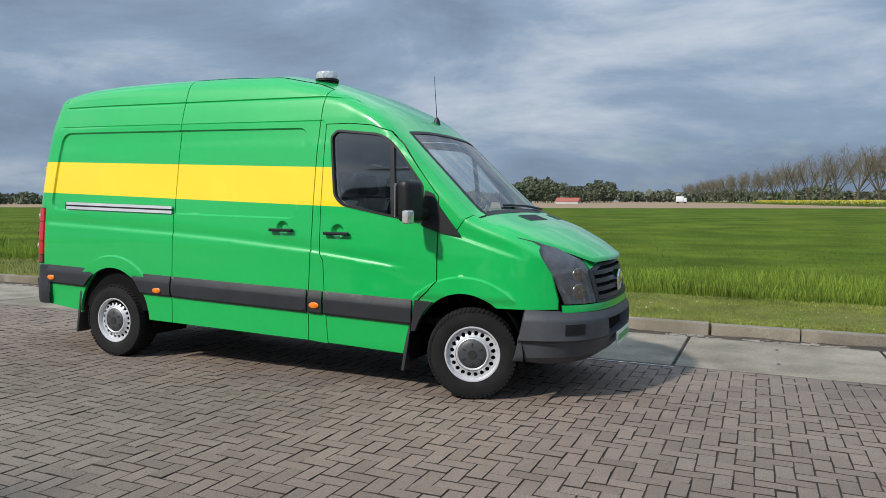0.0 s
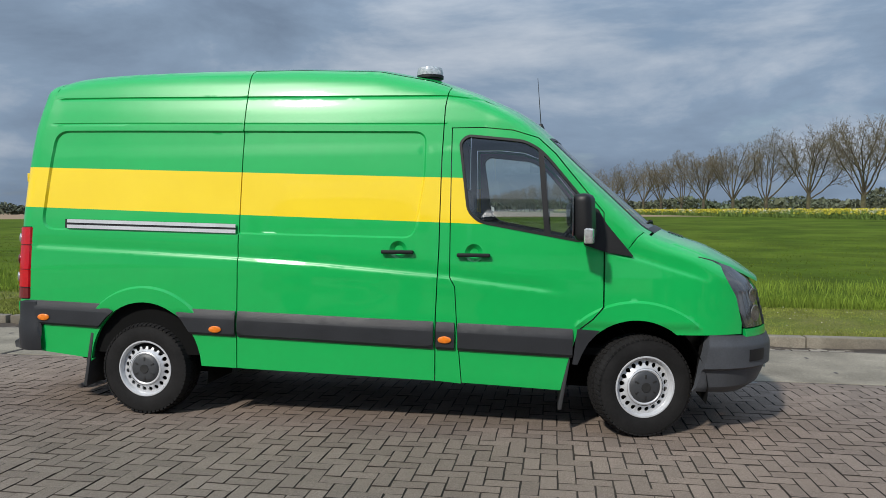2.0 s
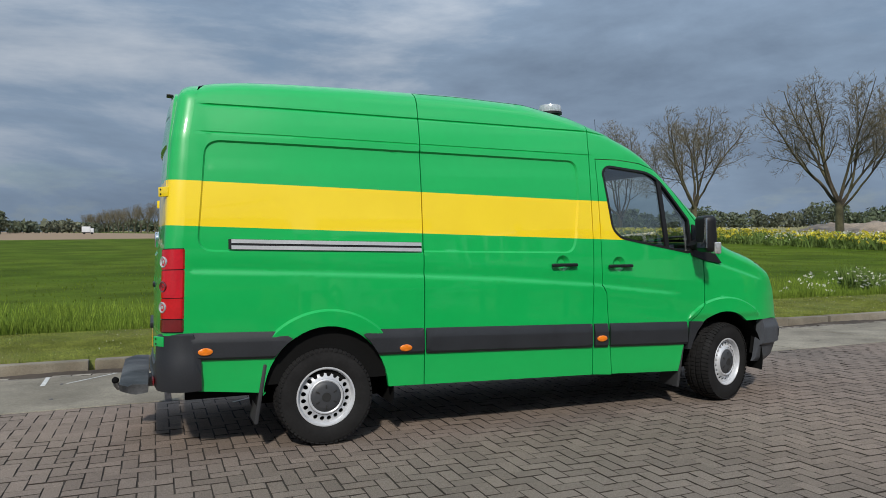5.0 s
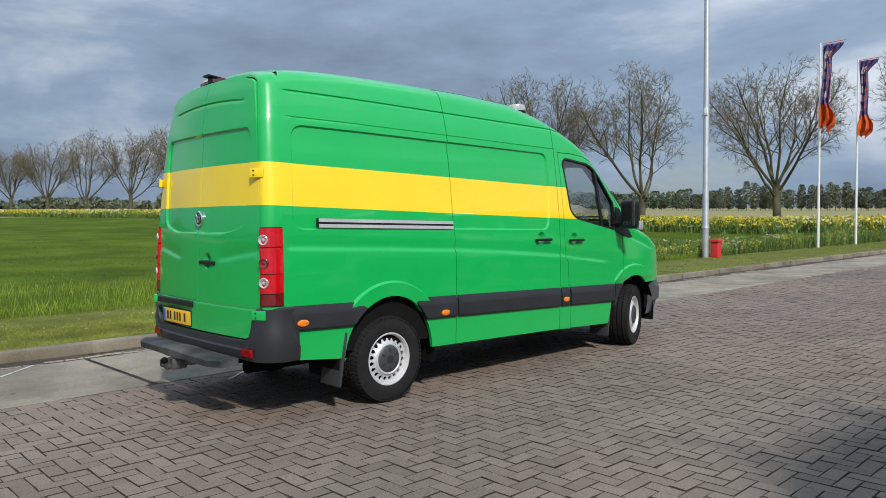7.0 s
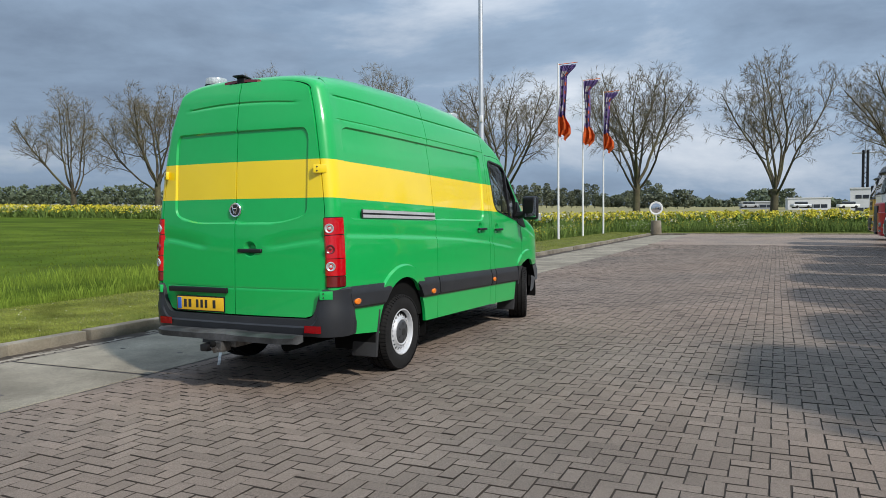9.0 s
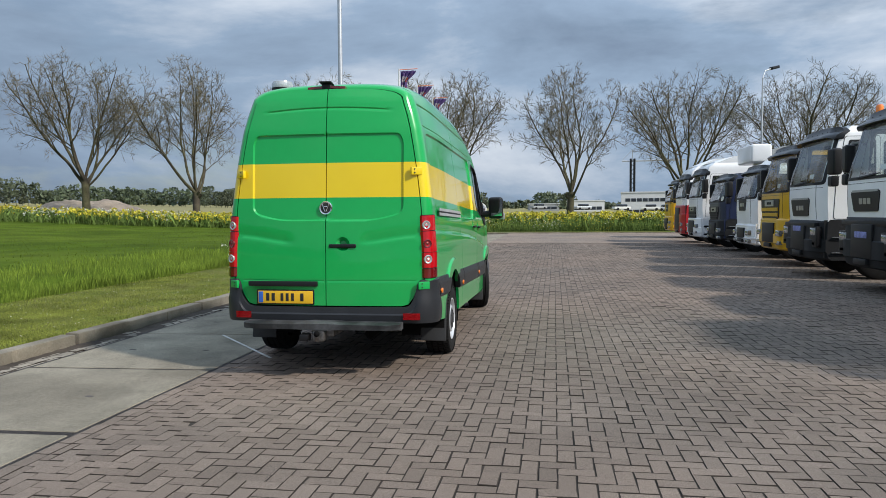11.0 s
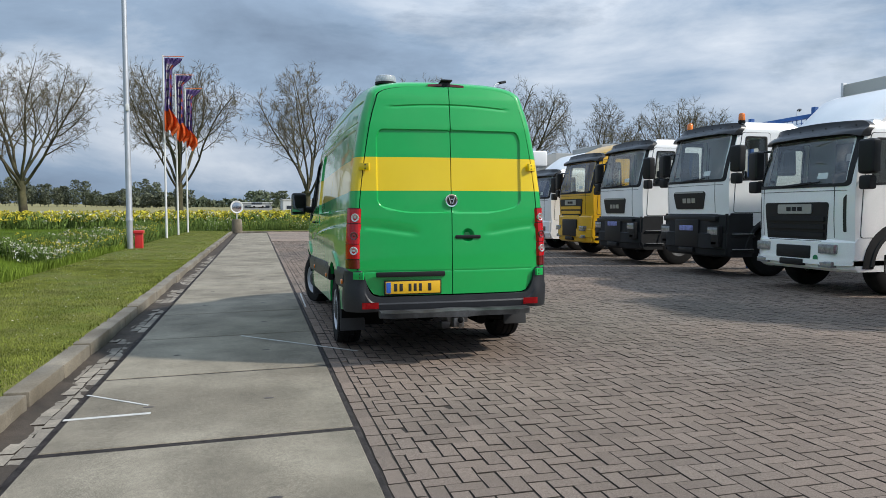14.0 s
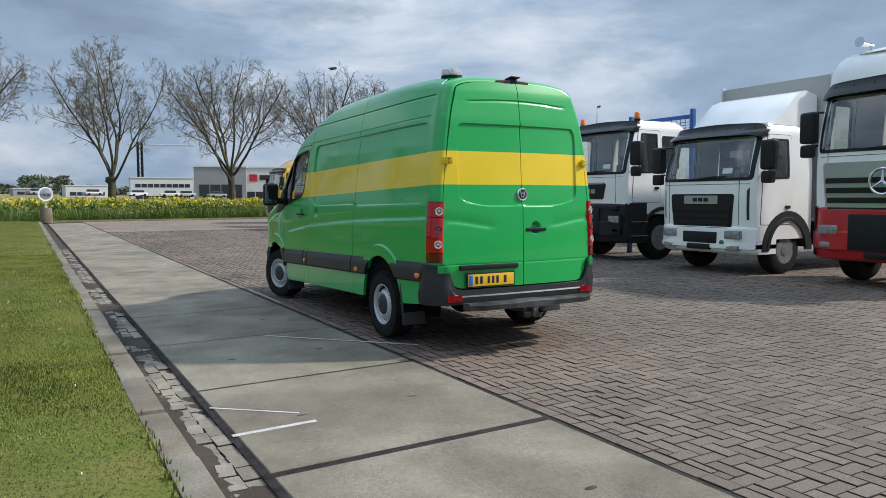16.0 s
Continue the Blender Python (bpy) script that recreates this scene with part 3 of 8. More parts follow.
FOLDS = [along(GROOVE1, -6.5, -3.0, d) for d in (-0.028, -0.009, 0, 0.009, 0.024)] + [along(GROOVE2, -6.53, -3.37, d) for d in (-0.024, -0.007, 0, 0.007, 0.024)]
FOLDS += [along(WAIST, -6.56, -2.5, d) for d in (-0.030, -0.012, 0.0, 0.012, 0.030)] + [along(WING, -2.26, -1.5, d, 30) for d in (-0.025, -0.010, 0.0, 0.010, 0.025)]
FOLDS += [ring_of(*w, r, r) for w in WELLS for r in (0.080, 0.064, 0.056, 0.03)]
FOLDS += [[(cx + ax * k * math.cos(t), cz + az * k * math.sin(t)) for t in np.linspace(0.5, math.pi - 0.5, 50)] for cx, cz, ax, az in FLARES for k in (1.045, 1.010, 0.985, 0.95)]
LINES_REAR, LINES_DOOR = FOLDS + loops(FIELD_REAR), FOLDS + loops(FIELD_DOOR)


def pressing(x, z):
    """How far the side's sheet is pressed in at x, z: sunk fields, beads, the waist crease and the wheel-arch flares."""
    d = 0.0
    if z > 2.0 and x < -2.95:
        k = smooth(-6.52, -6.46, x)
        d += k * smooth(-2.98, -3.1, x) * (bead(z - GROOVE1(x), 0.009, 0.008) + 0.004 * smooth(GROOVE1(x) + 0.012, GROOVE1(x), z))
        if x < -3.36:
            d += k * bead(z - GROOVE2(x), 0.007, 0.006)
    if x < -3.4 and z > 1.25:
        s = depth_in(FR if x < -4.91 else FD, x, z)
        d += 0.018 * smooth(-0.003, 0.010, s)
    if -6.57 < x < -2.5:
        e = z - WAIST(x)
        if -0.2 < e < 0.2:
            d += smooth(-2.5, -2.75, x) * (0.009 * smooth(0.10, 0.012, e) * smooth(-0.012, 0.012, e) - 0.003 * smooth(0.0, -0.012, e) * smooth(-0.16, -0.03, e))
    if x > -2.28:
        e = z - WING(x)
        d += smooth(-1.5, -1.75, x) * smooth(-2.28, -2.1, x) * 0.010 * smooth(-0.010, 0.010, e) * smooth(0.12, 0.01, e)
    for wx, wz in WELLS:
        r = math.hypot(x - wx, z - wz)
        if r < 0.07:
            d += 0.034 * smooth(0.066, 0.034, r)
    for cx, cz, ax, az in FLARES:
        e = math.hypot((x - cx) / ax, (z - cz) / az)
        if e < 1.1:
            d -= 0.020 * smooth(1.010, 0.985, e) * smooth(0.74, 0.80, z)
    return d


def side_pt(x, z, s, off=0.0, plain=False):
    """A point of the body's side at station x and height z; s is -1 on the right side and 1 on the left; off lifts it outwards."""
    u = min(0.995, max(0.0, (z - zt(x) + rr(x)) / rr(x)))
    f = (1 - u ** EU) ** EF
    w = hwb(z) * taper(x, z) * f - (0 if plain else pressing(x, z)) + off
    return Vector((x + bulge(x) * (1 - f * f), YC + s * w, z + off * u))


def top_pt(x, f, off=0.0):
    """A point of roof, windscreen or bonnet at station x; f from -1 to 1 across."""
    u = max(0.0, 1 - min(1, abs(f)) ** (1 / EF)) ** (1 / EU)
    z = zt(x) - rr(x) * (1 - u)
    w = hwb(z) * taper(x, z) * f
    return Vector((x + bulge(x) * (1 - f * f), YC + w, z + off))


def inside(pts, poly):
    """Which of the points lie in the polygon."""
    x, y = pts[:, 0], pts[:, 1]
    res = np.zeros(len(pts), bool)
    P = np.array(poly)
    for (x0, y0), (x1, y1) in zip(P, np.roll(P, -1, 0)):
        hit = ((y0 > y) != (y1 > y))
        with np.errstate(divide="ignore", invalid="ignore"):
            res ^= hit & (x < (x1 - x0) * (y - y0) / (y1 - y0) + x0)
    return res


def sheet(outline, point, holes=(), du=0.03, dv=0.015, depth=None, edge=0.03, lines=()):
    """A bmesh of the area inside outline (two parameters), each place set by point(u, v); depth(u, v) gives the folded edge."""
    loops = [sampled(list(outline), edge)] + [sampled(list(h), edge) for h in holes]
    pts, cons = [], []
    for lp in loops:
        n = len(pts)
        pts += lp
        cons += [(n + i, n + (i + 1) % len(lp)) for i in range(len(lp))]
    P = np.array(loops[0])
    (u0, v0), (u1, v1) = P.min(0), P.max(0)
    g = np.array([(u0 + (i + 0.5 * (j % 2)) * du, v0 + j * dv) for j in range(int((v1 - v0) / dv) + 2) for i in range(int((u1 - u0) / du) + 2)])
    keep = inside(g, loops[0])
    for h in loops[1:]:
        keep &= ~inside(g, h)
    near = []
    for ln in lines:
        ln = np.array(ln)
        ok = ((ln >= (u0 - 0.02, v0 - 0.02)) & (ln <= (u1 + 0.02, v1 + 0.02))).all(1)
        run = []
        for p, k in zip(ln, ok):
            if k:
                run.append(tuple(p))
            if (not k or p is ln[-1]) and run:
                n = len(pts)
                pts += run
                cons += [(n + i, n + i + 1) for i in range(len(run) - 1)]
                near += run
                run = []
        if run:
            n = len(pts)
            pts += run
            cons += [(n + i, n + i + 1) for i in range(len(run) - 1)]
            near += run
    near += [q for lp in loops for q in lp]
    if near:
        N = np.array(near)
        for k in np.nonzero(keep)[0]:
            if (np.abs(N - g[k]) / (du, dv)).sum(1).min() < 0.40:
                keep[k] = False
    pts += [tuple(p) for p in g[keep]]
    co, _, tri, *_ = delaunay_2d_cdt([Vector(p) for p in pts], cons, [], 0, 1e-5)
    co = np.array([c[:] for c in co])
    T = np.array([t for t in tri])
    c = co[T].mean(1)
    keep = inside(c, loops[0])
    for h in loops[1:]:
        keep &= ~inside(c, h)
    a_, b_, c_ = co[T[:, 0]], co[T[:, 1]], co[T[:, 2]]
    e_, f_ = b_ - a_, c_ - a_
    T = T[keep & (np.abs(e_[:, 0] * f_[:, 1] - e_[:, 1] * f_[:, 0]) > 2e-6 * max(1.0, (u1 - u0) / 4))]
    bm = bmesh.new()
    used = {}
    for t in T:
        for k in t:
            if k not in used:
                used[k] = bm.verts.new(point(*co[k]))
        try:
            bm.faces.new([used[k] for k in t])
        except ValueError:
            pass
    if depth is not None:
        place = {v: co[k] for k, v in used.items()}
        rim = [e for e in bm.edges if len(e.link_faces) == 1]
        made = {}
        for e in rim:
            q = []
            for v in e.verts:
                if v not in made:
                    made[v] = bm.verts.new(depth(*place[v]))
                q.append(v)
            bm.faces.new((q[0], q[1], made[q[1]], made[q[0]]))
    return bm


def paint_material():
    """Gloss green van paint with one broad yellow band, road dust low down on a shape of its own."""
    m = mat("van_paint", (0.004, 0.385, 0.078), 0.33, spec=0.35, var=0.035, scale=1.1, fine=14, coat=0.9)
    nt = m.node_tree
    b = nt.nodes["Principled BSDF"]
    L = nt.links.new
    b.inputs["Coat Roughness"].default_value = 0.035
    old = b.inputs["Base Color"].links[0].from_socket
    geo = nt.nodes.new("ShaderNodeNewGeometry")
    sep = nt.nodes.new("ShaderNodeSeparateXYZ")
    L(geo.outputs["Position"], sep.inputs[0])

    def above(k, c):
        a = nt.nodes.new("ShaderNodeMath")
        a.operation, a.inputs[1].default_value, = "MULTIPLY_ADD", -k
        L(sep.outputs["X"], a.inputs[0]), L(sep.outputs["Z"], a.inputs[2])
        g = nt.nodes.new("ShaderNodeMath")
        g.operation, g.inputs[1].default_value = "GREATER_THAN", c
        L(a.outputs[0], g.inputs[0])
        return g.outputs[0]
    lo, hi = above(-0.0325, 1.58 - 0.0325 * 6.72), above(-0.0295, 1.89 - 0.0295 * 6.69)
    band = nt.nodes.new("ShaderNodeMath")
    band.operation = "SUBTRACT"
    L(lo, band.inputs[0]), L(hi, band.inputs[1])
    cut = nt.nodes.new("ShaderNodeMath")
    cut.operation, cut.inputs[1].default_value = "LESS_THAN", -3.0
    L(sep.outputs["X"], cut.inputs[0])
    both = nt.nodes.new("ShaderNodeMath")
    both.operation = "MULTIPLY"
    L(band.outputs[0], both.inputs[0]), L(cut.outputs[0], both.inputs[1])
    mx = nt.nodes.new("ShaderNodeMix")
    mx.data_type = "RGBA"
    n = nt.nodes.new("ShaderNodeTexNoise")
    n.inputs["Scale"].default_value, n.inputs["Detail"].default_value = 3.0, 4.0
    L(geo.outputs["Position"], n.inputs["Vector"])
    yr = nt.nodes.new("ShaderNodeValToRGB")
    yr.color_ramp.elements[0].position, yr.color_ramp.elements[0].color = 0.35, (0.82, 0.585, 0.008, 1)
    yr.color_ramp.elements[1].position, yr.color_ramp.elements[1].color = 0.65, (0.845, 0.612, 0.010, 1)
    L(n.outputs["Fac"], yr.inputs["Fac"])
    L(old, mx.inputs["A"]), L(yr.outputs["Color"], mx.inputs["B"]), L(both.outputs[0], mx.inputs["Factor"])
    L(mx.outputs["Result"], b.inputs["Base Color"])
    return m


M_PAINT = paint_material()
M_TRIM = mat("grey_plastic_trim", (0.022, 0.0235, 0.027), 0.42, spec=0.4, var=0.15, scale=5, fine=90, bump=0.25, bump_scale=300)
M_SHELL = mat("dark_inner_shell", (0.007, 0.007, 0.007), 0.95, spec=0.1, var=0.1)
M_LINING = mat("cab_lining", (0.22, 0.22, 0.22), 0.85, var=0.12)
M_SEAT = mat("seat_cloth", (0.05, 0.05, 0.055), 0.9, var=0.2, fine=200)
M_RED = mat("red_lamp_lens", (0.46, 0.003, 0.008), 0.12, var=0.1, scale=20, coat=0.5)
M_DARKRED = mat("dark_red_lens", (0.13, 0.004, 0.006), 0.1, var=0.1, scale=20, coat=1.0)
M_AMBER = mat("amber_lens", (0.80, 0.20, 0.01), 0.12, var=0.1, coat=1.0)
M_CLEARLAMP = mat("clear_lamp", (0.62, 0.62, 0.60), 0.1, metal=0.6, var=0.15, scale=60)
M_PLATE = mat("yellow_plate", (0.80, 0.46, 0.02), 0.4, var=0.05)
M_BLUE = mat("blue_strip", (0.03, 0.12, 0.5), 0.4, var=0.05)
M_INK = mat("black_ink", (0.02, 0.02, 0.02), 0.5)
M_HUB = mat("hub_cap", (0.04, 0.042, 0.046), 0.5, var=0.1)
M_FLAP = mat("mudflap_rubber", (0.03, 0.031, 0.033), 0.6, var=0.2)
M_ALU = mat("aluminium_rail", (0.74, 0.74, 0.74), 0.32, metal=0.6, var=0.08)
M_WORN = mat("worn_step_plastic", (0.020, 0.021, 0.022), 0.55, spec=0.35, var=0.3, scale=9, fine=60, bump=0.4, tint=(0.075, 0.077, 0.080))

van = thing("delivery_van", "high-roofed green delivery van with a broad yellow band", "van", (-3.9, YC, 0))

SILL = lambda x: lerp_table(x, [-6.6, -6.05, -5.22, -3.42, -2.54], [0.47, 0.41, 0.39, 0.345, 0.31])


def roofline(x):
    return zt(x) - rr(x) * (1 - TU(x))


def arch(cx, cz, ax, az, a0, a1, n=22):
    return [(cx + ax * math.cos(math.radians(a0 + (a1 - a0) * i / n)), cz + az * math.sin(math.radians(a0 + (a1 - a0) * i / n))) for i in range(n + 1)]


# outlines of the side's sheets in x and z
RX = lambda z: lerp_table(z, [0.5, 1.43, 2.18, 2.46, 2.53, 2.6, 2.66], [-6.645, -6.622, -6.572, -6.527, -6.512, -6.49, -6.47])
rear_quarter = [(RX(z), z) for z in np.linspace(2.53, 0.52, 40)] + [(RX(0.47), SILL(-6.6))] + [(-6.09, SILL(-6.09))] + arch(-5.655, 0.36, 0.455, 0.50, 176, 4) + [(-5.20, SILL(-5.2)), (-4.925, SILL(-4.93)), (-4.918, 0.9), (-4.905, 2.2), (-4.895, roofline(-4.9))] + [(x, roofline(x)) for x in np.linspace(-4.95, -6.46, 22)]
sliding = [(-4.917, SILL(-4.92)), (-3.433, SILL(-3.43)), (-3.43, 0.8), (-3.408, 1.3), (-3.400, 1.9), (-3.385, 2.3), (-3.36, roofline(-3.37) - 0.008)] + [(x, roofline(x) - 0.008) for x in np.linspace(-3.5, -4.8, 14)] + [(-4.887, roofline(-4.89) - 0.008), (-4.897, 2.2), (-4.910, 0.9)]
DOOR = [(-3.322, 2.145), (-3.10, 2.145), (-2.89, 2.122), (-2.72, 2.068), (-2.60, 1.955), (-2.42, 1.735), (-2.265, 1.545), (-2.262, 1.25), (-2.262, 0.90), (-2.33, 0.82), (-2.425, 0.74), (-2.50, 0.50), (-2.545, SILL(-2.54)),
        (-3.235, SILL(-3.24)), (-3.27, 0.76), (-3.285, 1.02), (-3.322, 1.085)]


WINDOW = rounded([(-3.268, 2.045), (-3.213, 2.095), (-2.81, 2.052), (-2.70, 1.99), (-2.62, 1.905), (-2.40, 1.635), (-2.385, 1.36), (-2.42, 1.345), (-3.122, 1.475), (-3.203, 1.55)], [0.05, 0.04, 0.08, 0.06, 0.05, 0.02, 0.04, 0.03, 0.08, 0.06])
cab_frame = [(-3.425, SILL(-3.42)), (-3.422, 0.8), (-3.400, 1.3), (-3.392, 1.9), (-3.377, 2.3), (-3.352, roofline(-3.36))] + [(x, roofline(x)) for x in np.linspace(-3.3, -2.0, 40)]
back = grown(DOOR, 0.007)
cab_frame += [(-2.016, 1.412), (-2.10, 1.30), (-2.25, 1.30), (-2.252, 1.25)] + [back[6]] + back[5::-1] + back[:12:-1]
fender = [(-2.252, 1.293), (-2.096, 1.293), (-2.012, 1.408), (-1.992, roofline(-1.992))] + [(x, roofline(x)) for x in np.linspace(-1.9, -1.50, 12)] + [(-1.46, 1.125), (-1.375, 0.98), (-1.33, 0.80), (-1.33, 0.725), (-1.59, 0.72)] + arch(-2.03, 0.34, 0.43, 0.475, 53, 148, 16) + [(-2.415, 0.735), (-2.325, 0.812), (-2.252, 0.895)]
IN = 0.03
for s, hand in ((-1, "right"), (1, "left")):
    pt = lambda x, z, s=s: side_pt(x, z, s)
    dp = lambda x, z, s=s: side_pt(x, z, s, -IN)
    part("side_panel", sheet(rear_quarter, pt, (), 0.05, 0.04, dp, lines=LINES_REAR), M_PAINT, van)
    slide = part("sliding_door" if s < 0 else "load_panel", sheet(sliding, pt, (), 0.05, 0.04, dp, lines=LINES_DOOR), M_PAINT, van)
    part("cab_frame", sheet(cab_frame, pt, (), 0.025, 0.02, dp, lines=FOLDS), M_PAINT, van)
    door = part("cab_door", sheet(DOOR, pt, (WINDOW,), 0.035, 0.03, dp, lines=FOLDS), M_PAINT, van)
    part("front_wing", sheet(fender, pt, (), 0.03, 0.022, dp, lines=FOLDS), M_PAINT, van)
    plain = lambda o, s=s: (lambda x, z: side_pt(x, z, s, o, True))
    part("pillar_lining", sheet(cab_frame, plain(-0.045), (), 0.05, 0.05), M_LINING, van)
    # window: black seal, glass in two panes, divider
    seal_in = grown(WINDOW, -0.012)
    part("window_seal", sheet(grown(WINDOW, 0.006), plain(0.004), (seal_in,), 0.03, 0.02, plain(-0.035)), M_BLACK, door)
    part("window_divider", sheet([(-2.715, 2.0), (-2.675, 1.965), (-2.625, 1.385), (-2.665, 1.39)], plain(0.003), (), 0.02, 0.03, plain(-0.02)), M_BLACK, door)
    bm = sheet(grown(WINDOW, -0.004), plain(-0.016), (), 0.04, 0.04)
    g = part("window_glass", bm, M_SIDEGLASS, door, "tinted side window")
    g.visible_shadow = False
    # inner door skin and lining
    part("door_lining", sheet(grown(DOOR, -0.03), plain(-0.06), (grown(WINDOW, -0.006),), 0.06, 0.05, plain(-0.075)), M_LINING, door)
    tri = [(-2.375, 1.60), (-2.30, 1.57), (-2.245, 1.47), (-2.06, 1.245), (-2.25, 1.275), (-2.40, 1.325)]
    part("mirror_base", sheet(rounded(tri, 0.015), plain(0.014), (), 0.03, 0.03, plain(-0.02)), M_BLACK, door, "black plastic corner piece")
    # mirror housing
    mirror = part("wing_mirror", (lambda bm: (box(bm, (-0.06, -0.105, -0.158), (0.06, 0.105, 0.158), 0.055, Matrix.Translation((-2.40, YC + s * 1.17, 1.510)) @ Matrix.Rotation(0.25 * s, 4, "Z") @ Matrix.Rotation(-0.05, 4, "Y"), 4), bm)[1])(bmesh.new()), M_BLACK, door)
    bm = bmesh.new()
    tube(bm, [(-2.35, YC + s * 0.93, 1.41), (-2.37, YC + s * 1.03, 1.42), (-2.39, YC + s * 1.12, 1.44)], 0.05, 10, 0.045)
    part("mirror_arm", bm, M_BLACK, mirror)
    bm = bmesh.new()
    box(bm, (-0.03, -0.05, -0.05), (0.03, 0.03, 0.05), 0.016, Matrix.Translation((-2.37, YC + s * 1.25, 1.39)) @ Matrix.Rotation(0.25 * s, 4, "Z"), 3)
    part("mirror_indicator", bm, M_CLEARLAMP, mirror, "clear indicator lens")
    bm = bmesh.new()
    box(bm, (-0.004, -0.085, -0.125), (0.004, 0.085, 0.125), 0.0, Matrix.Translation((-2.458, YC + s * 1.185, 1.515)) @ Matrix.Rotation(0.25 * s, 4, "Z"))
    part("mirror_glass", bm, M_CHROME, mirror)
    # handles with their round finger wells
    for (hx, hz), own in (((-3.70, 1.262), slide), ((-3.155, 1.245), door)):
        if own is slide and s > 0:
            continue
        bm = bmesh.new()
        y = side_pt(hx, hz, s, 0, True).y
        box(bm, (hx - 0.118, y - 0.018 + s * 0.026, hz - 0.015), (hx + 0.118, y + 0.018 + s * 0.026, hz + 0.012), 0.012, None, 3)
        part("handle", bm, M_BLACK, own, "black door handle")
    # rub strips
    strips = [(-6.585, -6.06, van), (-5.325, -4.925, van), (-4.91, -3.437, slide), (-3.422, -3.285, van), (-3.268, -2.462, door)]
    for x0, x1, own in strips:
        t = lambda x: line(x, (-6.59, 0.855), (-2.44, 0.742))
        b = lambda x: line(x, (-6.53, 0.668), (-2.48, 0.545))
        o = [(x0 + 0.003, b(x0)), (x1 - 0.003, b(x1)), (x1 - 0.003, t(x1)), (x0 + 0.003, t(x0))]
        if x0 == -6.585:
            o = [(x0, t(x0)), (x0 + 0.02, 0.73), (x0 + 0.06, b(x0)), (-6.04, b(-6.05)), (-5.965, 0.735), (-5.905, 0.785), (-5.995, t(-6))]
        if x0 == -5.325:
            o = [(-5.275, b(-5.27)), (x1, b(x1)), (x1, t(x1)), (-5.315, t(-5.3)), (-5.395, 0.785), (-5.345, 0.735)]
        def strip_pt(x, z, s=s, t=t, b=b):
            return side_pt(x, z, s, lerp_table((z - b(x)) / (t(x) - b(x)), [0, 0.06, 0.10, 0.64, 0.67, 0.97, 1], [0.012, 0.016, 0.026, 0.026, 0.0255, 0.012, 0.008]), True)
        folds = [[(x, b(x) + (t(x) - b(x)) * k) for x in np.linspace(x0 - 0.1, x1 + 0.1, 12)] for k in (0.10, 0.64, 0.67)]
        part("rub_strip", sheet(rounded(o, 0.006), strip_pt, (), 0.06, 0.04, lambda x, z, s=s: side_pt(x, z, s, -0.03, True), lines=folds), M_TRIM, own, "dark grey plastic rub strip", angle=12)
    o = [(-2.458, 0.548), (-2.435, 0.742), (-2.405, 0.742), (-2.285, 0.735), (-2.36, 0.65), (-2.40, 0.575), (-2.43, 0.50), (-2.465, 0.50)]
    part("arch_trim", sheet(o, lambda x, z, s=s: side_pt(x, z, s, 0.024, True), (), 0.03, 0.02, dp), M_TRIM, van, "dark grey plastic rub strip")
    # side marker lamps
    for mx, mz in ((-6.49, 0.727), (-4.99 - 0.085, 0.672), (-3.355, 0.645)):
        bm = bmesh.new()
        y = side_pt(mx, mz, s, 0.026, True).y
        lathe(bm, [(-0.012, 0.030), (0.008, 0.030), (0.013, 0.024), (0.015, 0.0)], 20, "z", m=Matrix.Translation((mx, y, mz)) @ Matrix.Rotation(-s * math.pi / 2, 4, "X") @ Matrix.Diagonal((1.6, 0.85, 1, 1)))
        part("marker_lamp", bm, M_AMBER, van, "amber side marker lamp")
    # wheel housings
    for cx, ax in ((-5.655, 0.50), (-2.03, 0.47)):
        bm = bmesh.new()
        ring = [[bm.verts.new((cx + ax * math.cos(a), YC + s * w, max(0.25, 0.34 + (ax + 0.03) * math.sin(a)))) for a in np.linspace(-0.2, math.pi + 0.2, 26)] for w in (0.97, 0.55)]
        for k in range(25):
            bm.faces.new((ring[0][k], ring[0][k + 1], ring[1][k + 1], ring[1][k]))
        bm.faces.new(ring[1])
        part("wheel_house", bm, M_SHELL, van)
    # mudflaps behind the wheels
    for x, z0, z1, w in ((-6.16, 0.20, 0.62, 0.25), (-2.55, 0.17, 0.55, 0.24)):
        bm = bmesh.new()
        box(bm, (-0.014, -w / 2, 0), (0.014, w / 2, z1 - z0), 0.01, Matrix.Translation((x, YC + s * (0.985 - w / 2), z0)) @ Matrix.Rotation(0.16, 4, "Y"))
        part("mudflap", bm, M_FLAP, van, "black rubber mudflap")
    # tail lamp at the corner is built with the rear end below

# sliding-door rail on the right side
RAILZ = lambda x: line(x, (-6.32, 1.452), (-4.92, 1.42))
rail = None
for o0, o1, d in ((0.006, 0.032, 0.012), (-0.036, -0.010, 0.012)):
    bm = bmesh.new()
    rows = [[bm.verts.new(side_pt(x, RAILZ(x) + o, -1, -0.004 + dd, True)) for o, dd in ((o0, 0), (o0, d), (o1, d), (o1, 0))] for x in np.linspace(-6.31, -4.93, 9)]
    for A, B in zip(rows, rows[1:]):
        for k in range(4):
            bm.faces.new((A[k], A[(k + 1) % 4], B[(k + 1) % 4], B[k]))
    bm.faces.new(rows[0]), bm.faces.new(rows[-1])
    rail = part("door_rail" if rail is None else "lower_lip", bm, M_ALU, rail or van, "aluminium sliding-door rail")
bm = sheet([(-6.33, RAILZ(-6.33) - 0.036), (-4.93, RAILZ(-4.93) - 0.036), (-4.93, RAILZ(-4.93) + 0.033), (-6.33, RAILZ(-6.33) + 0.033)], lambda x, z: side_pt(x, z, -1, 0.003, True), (), 0.06, 0.02)
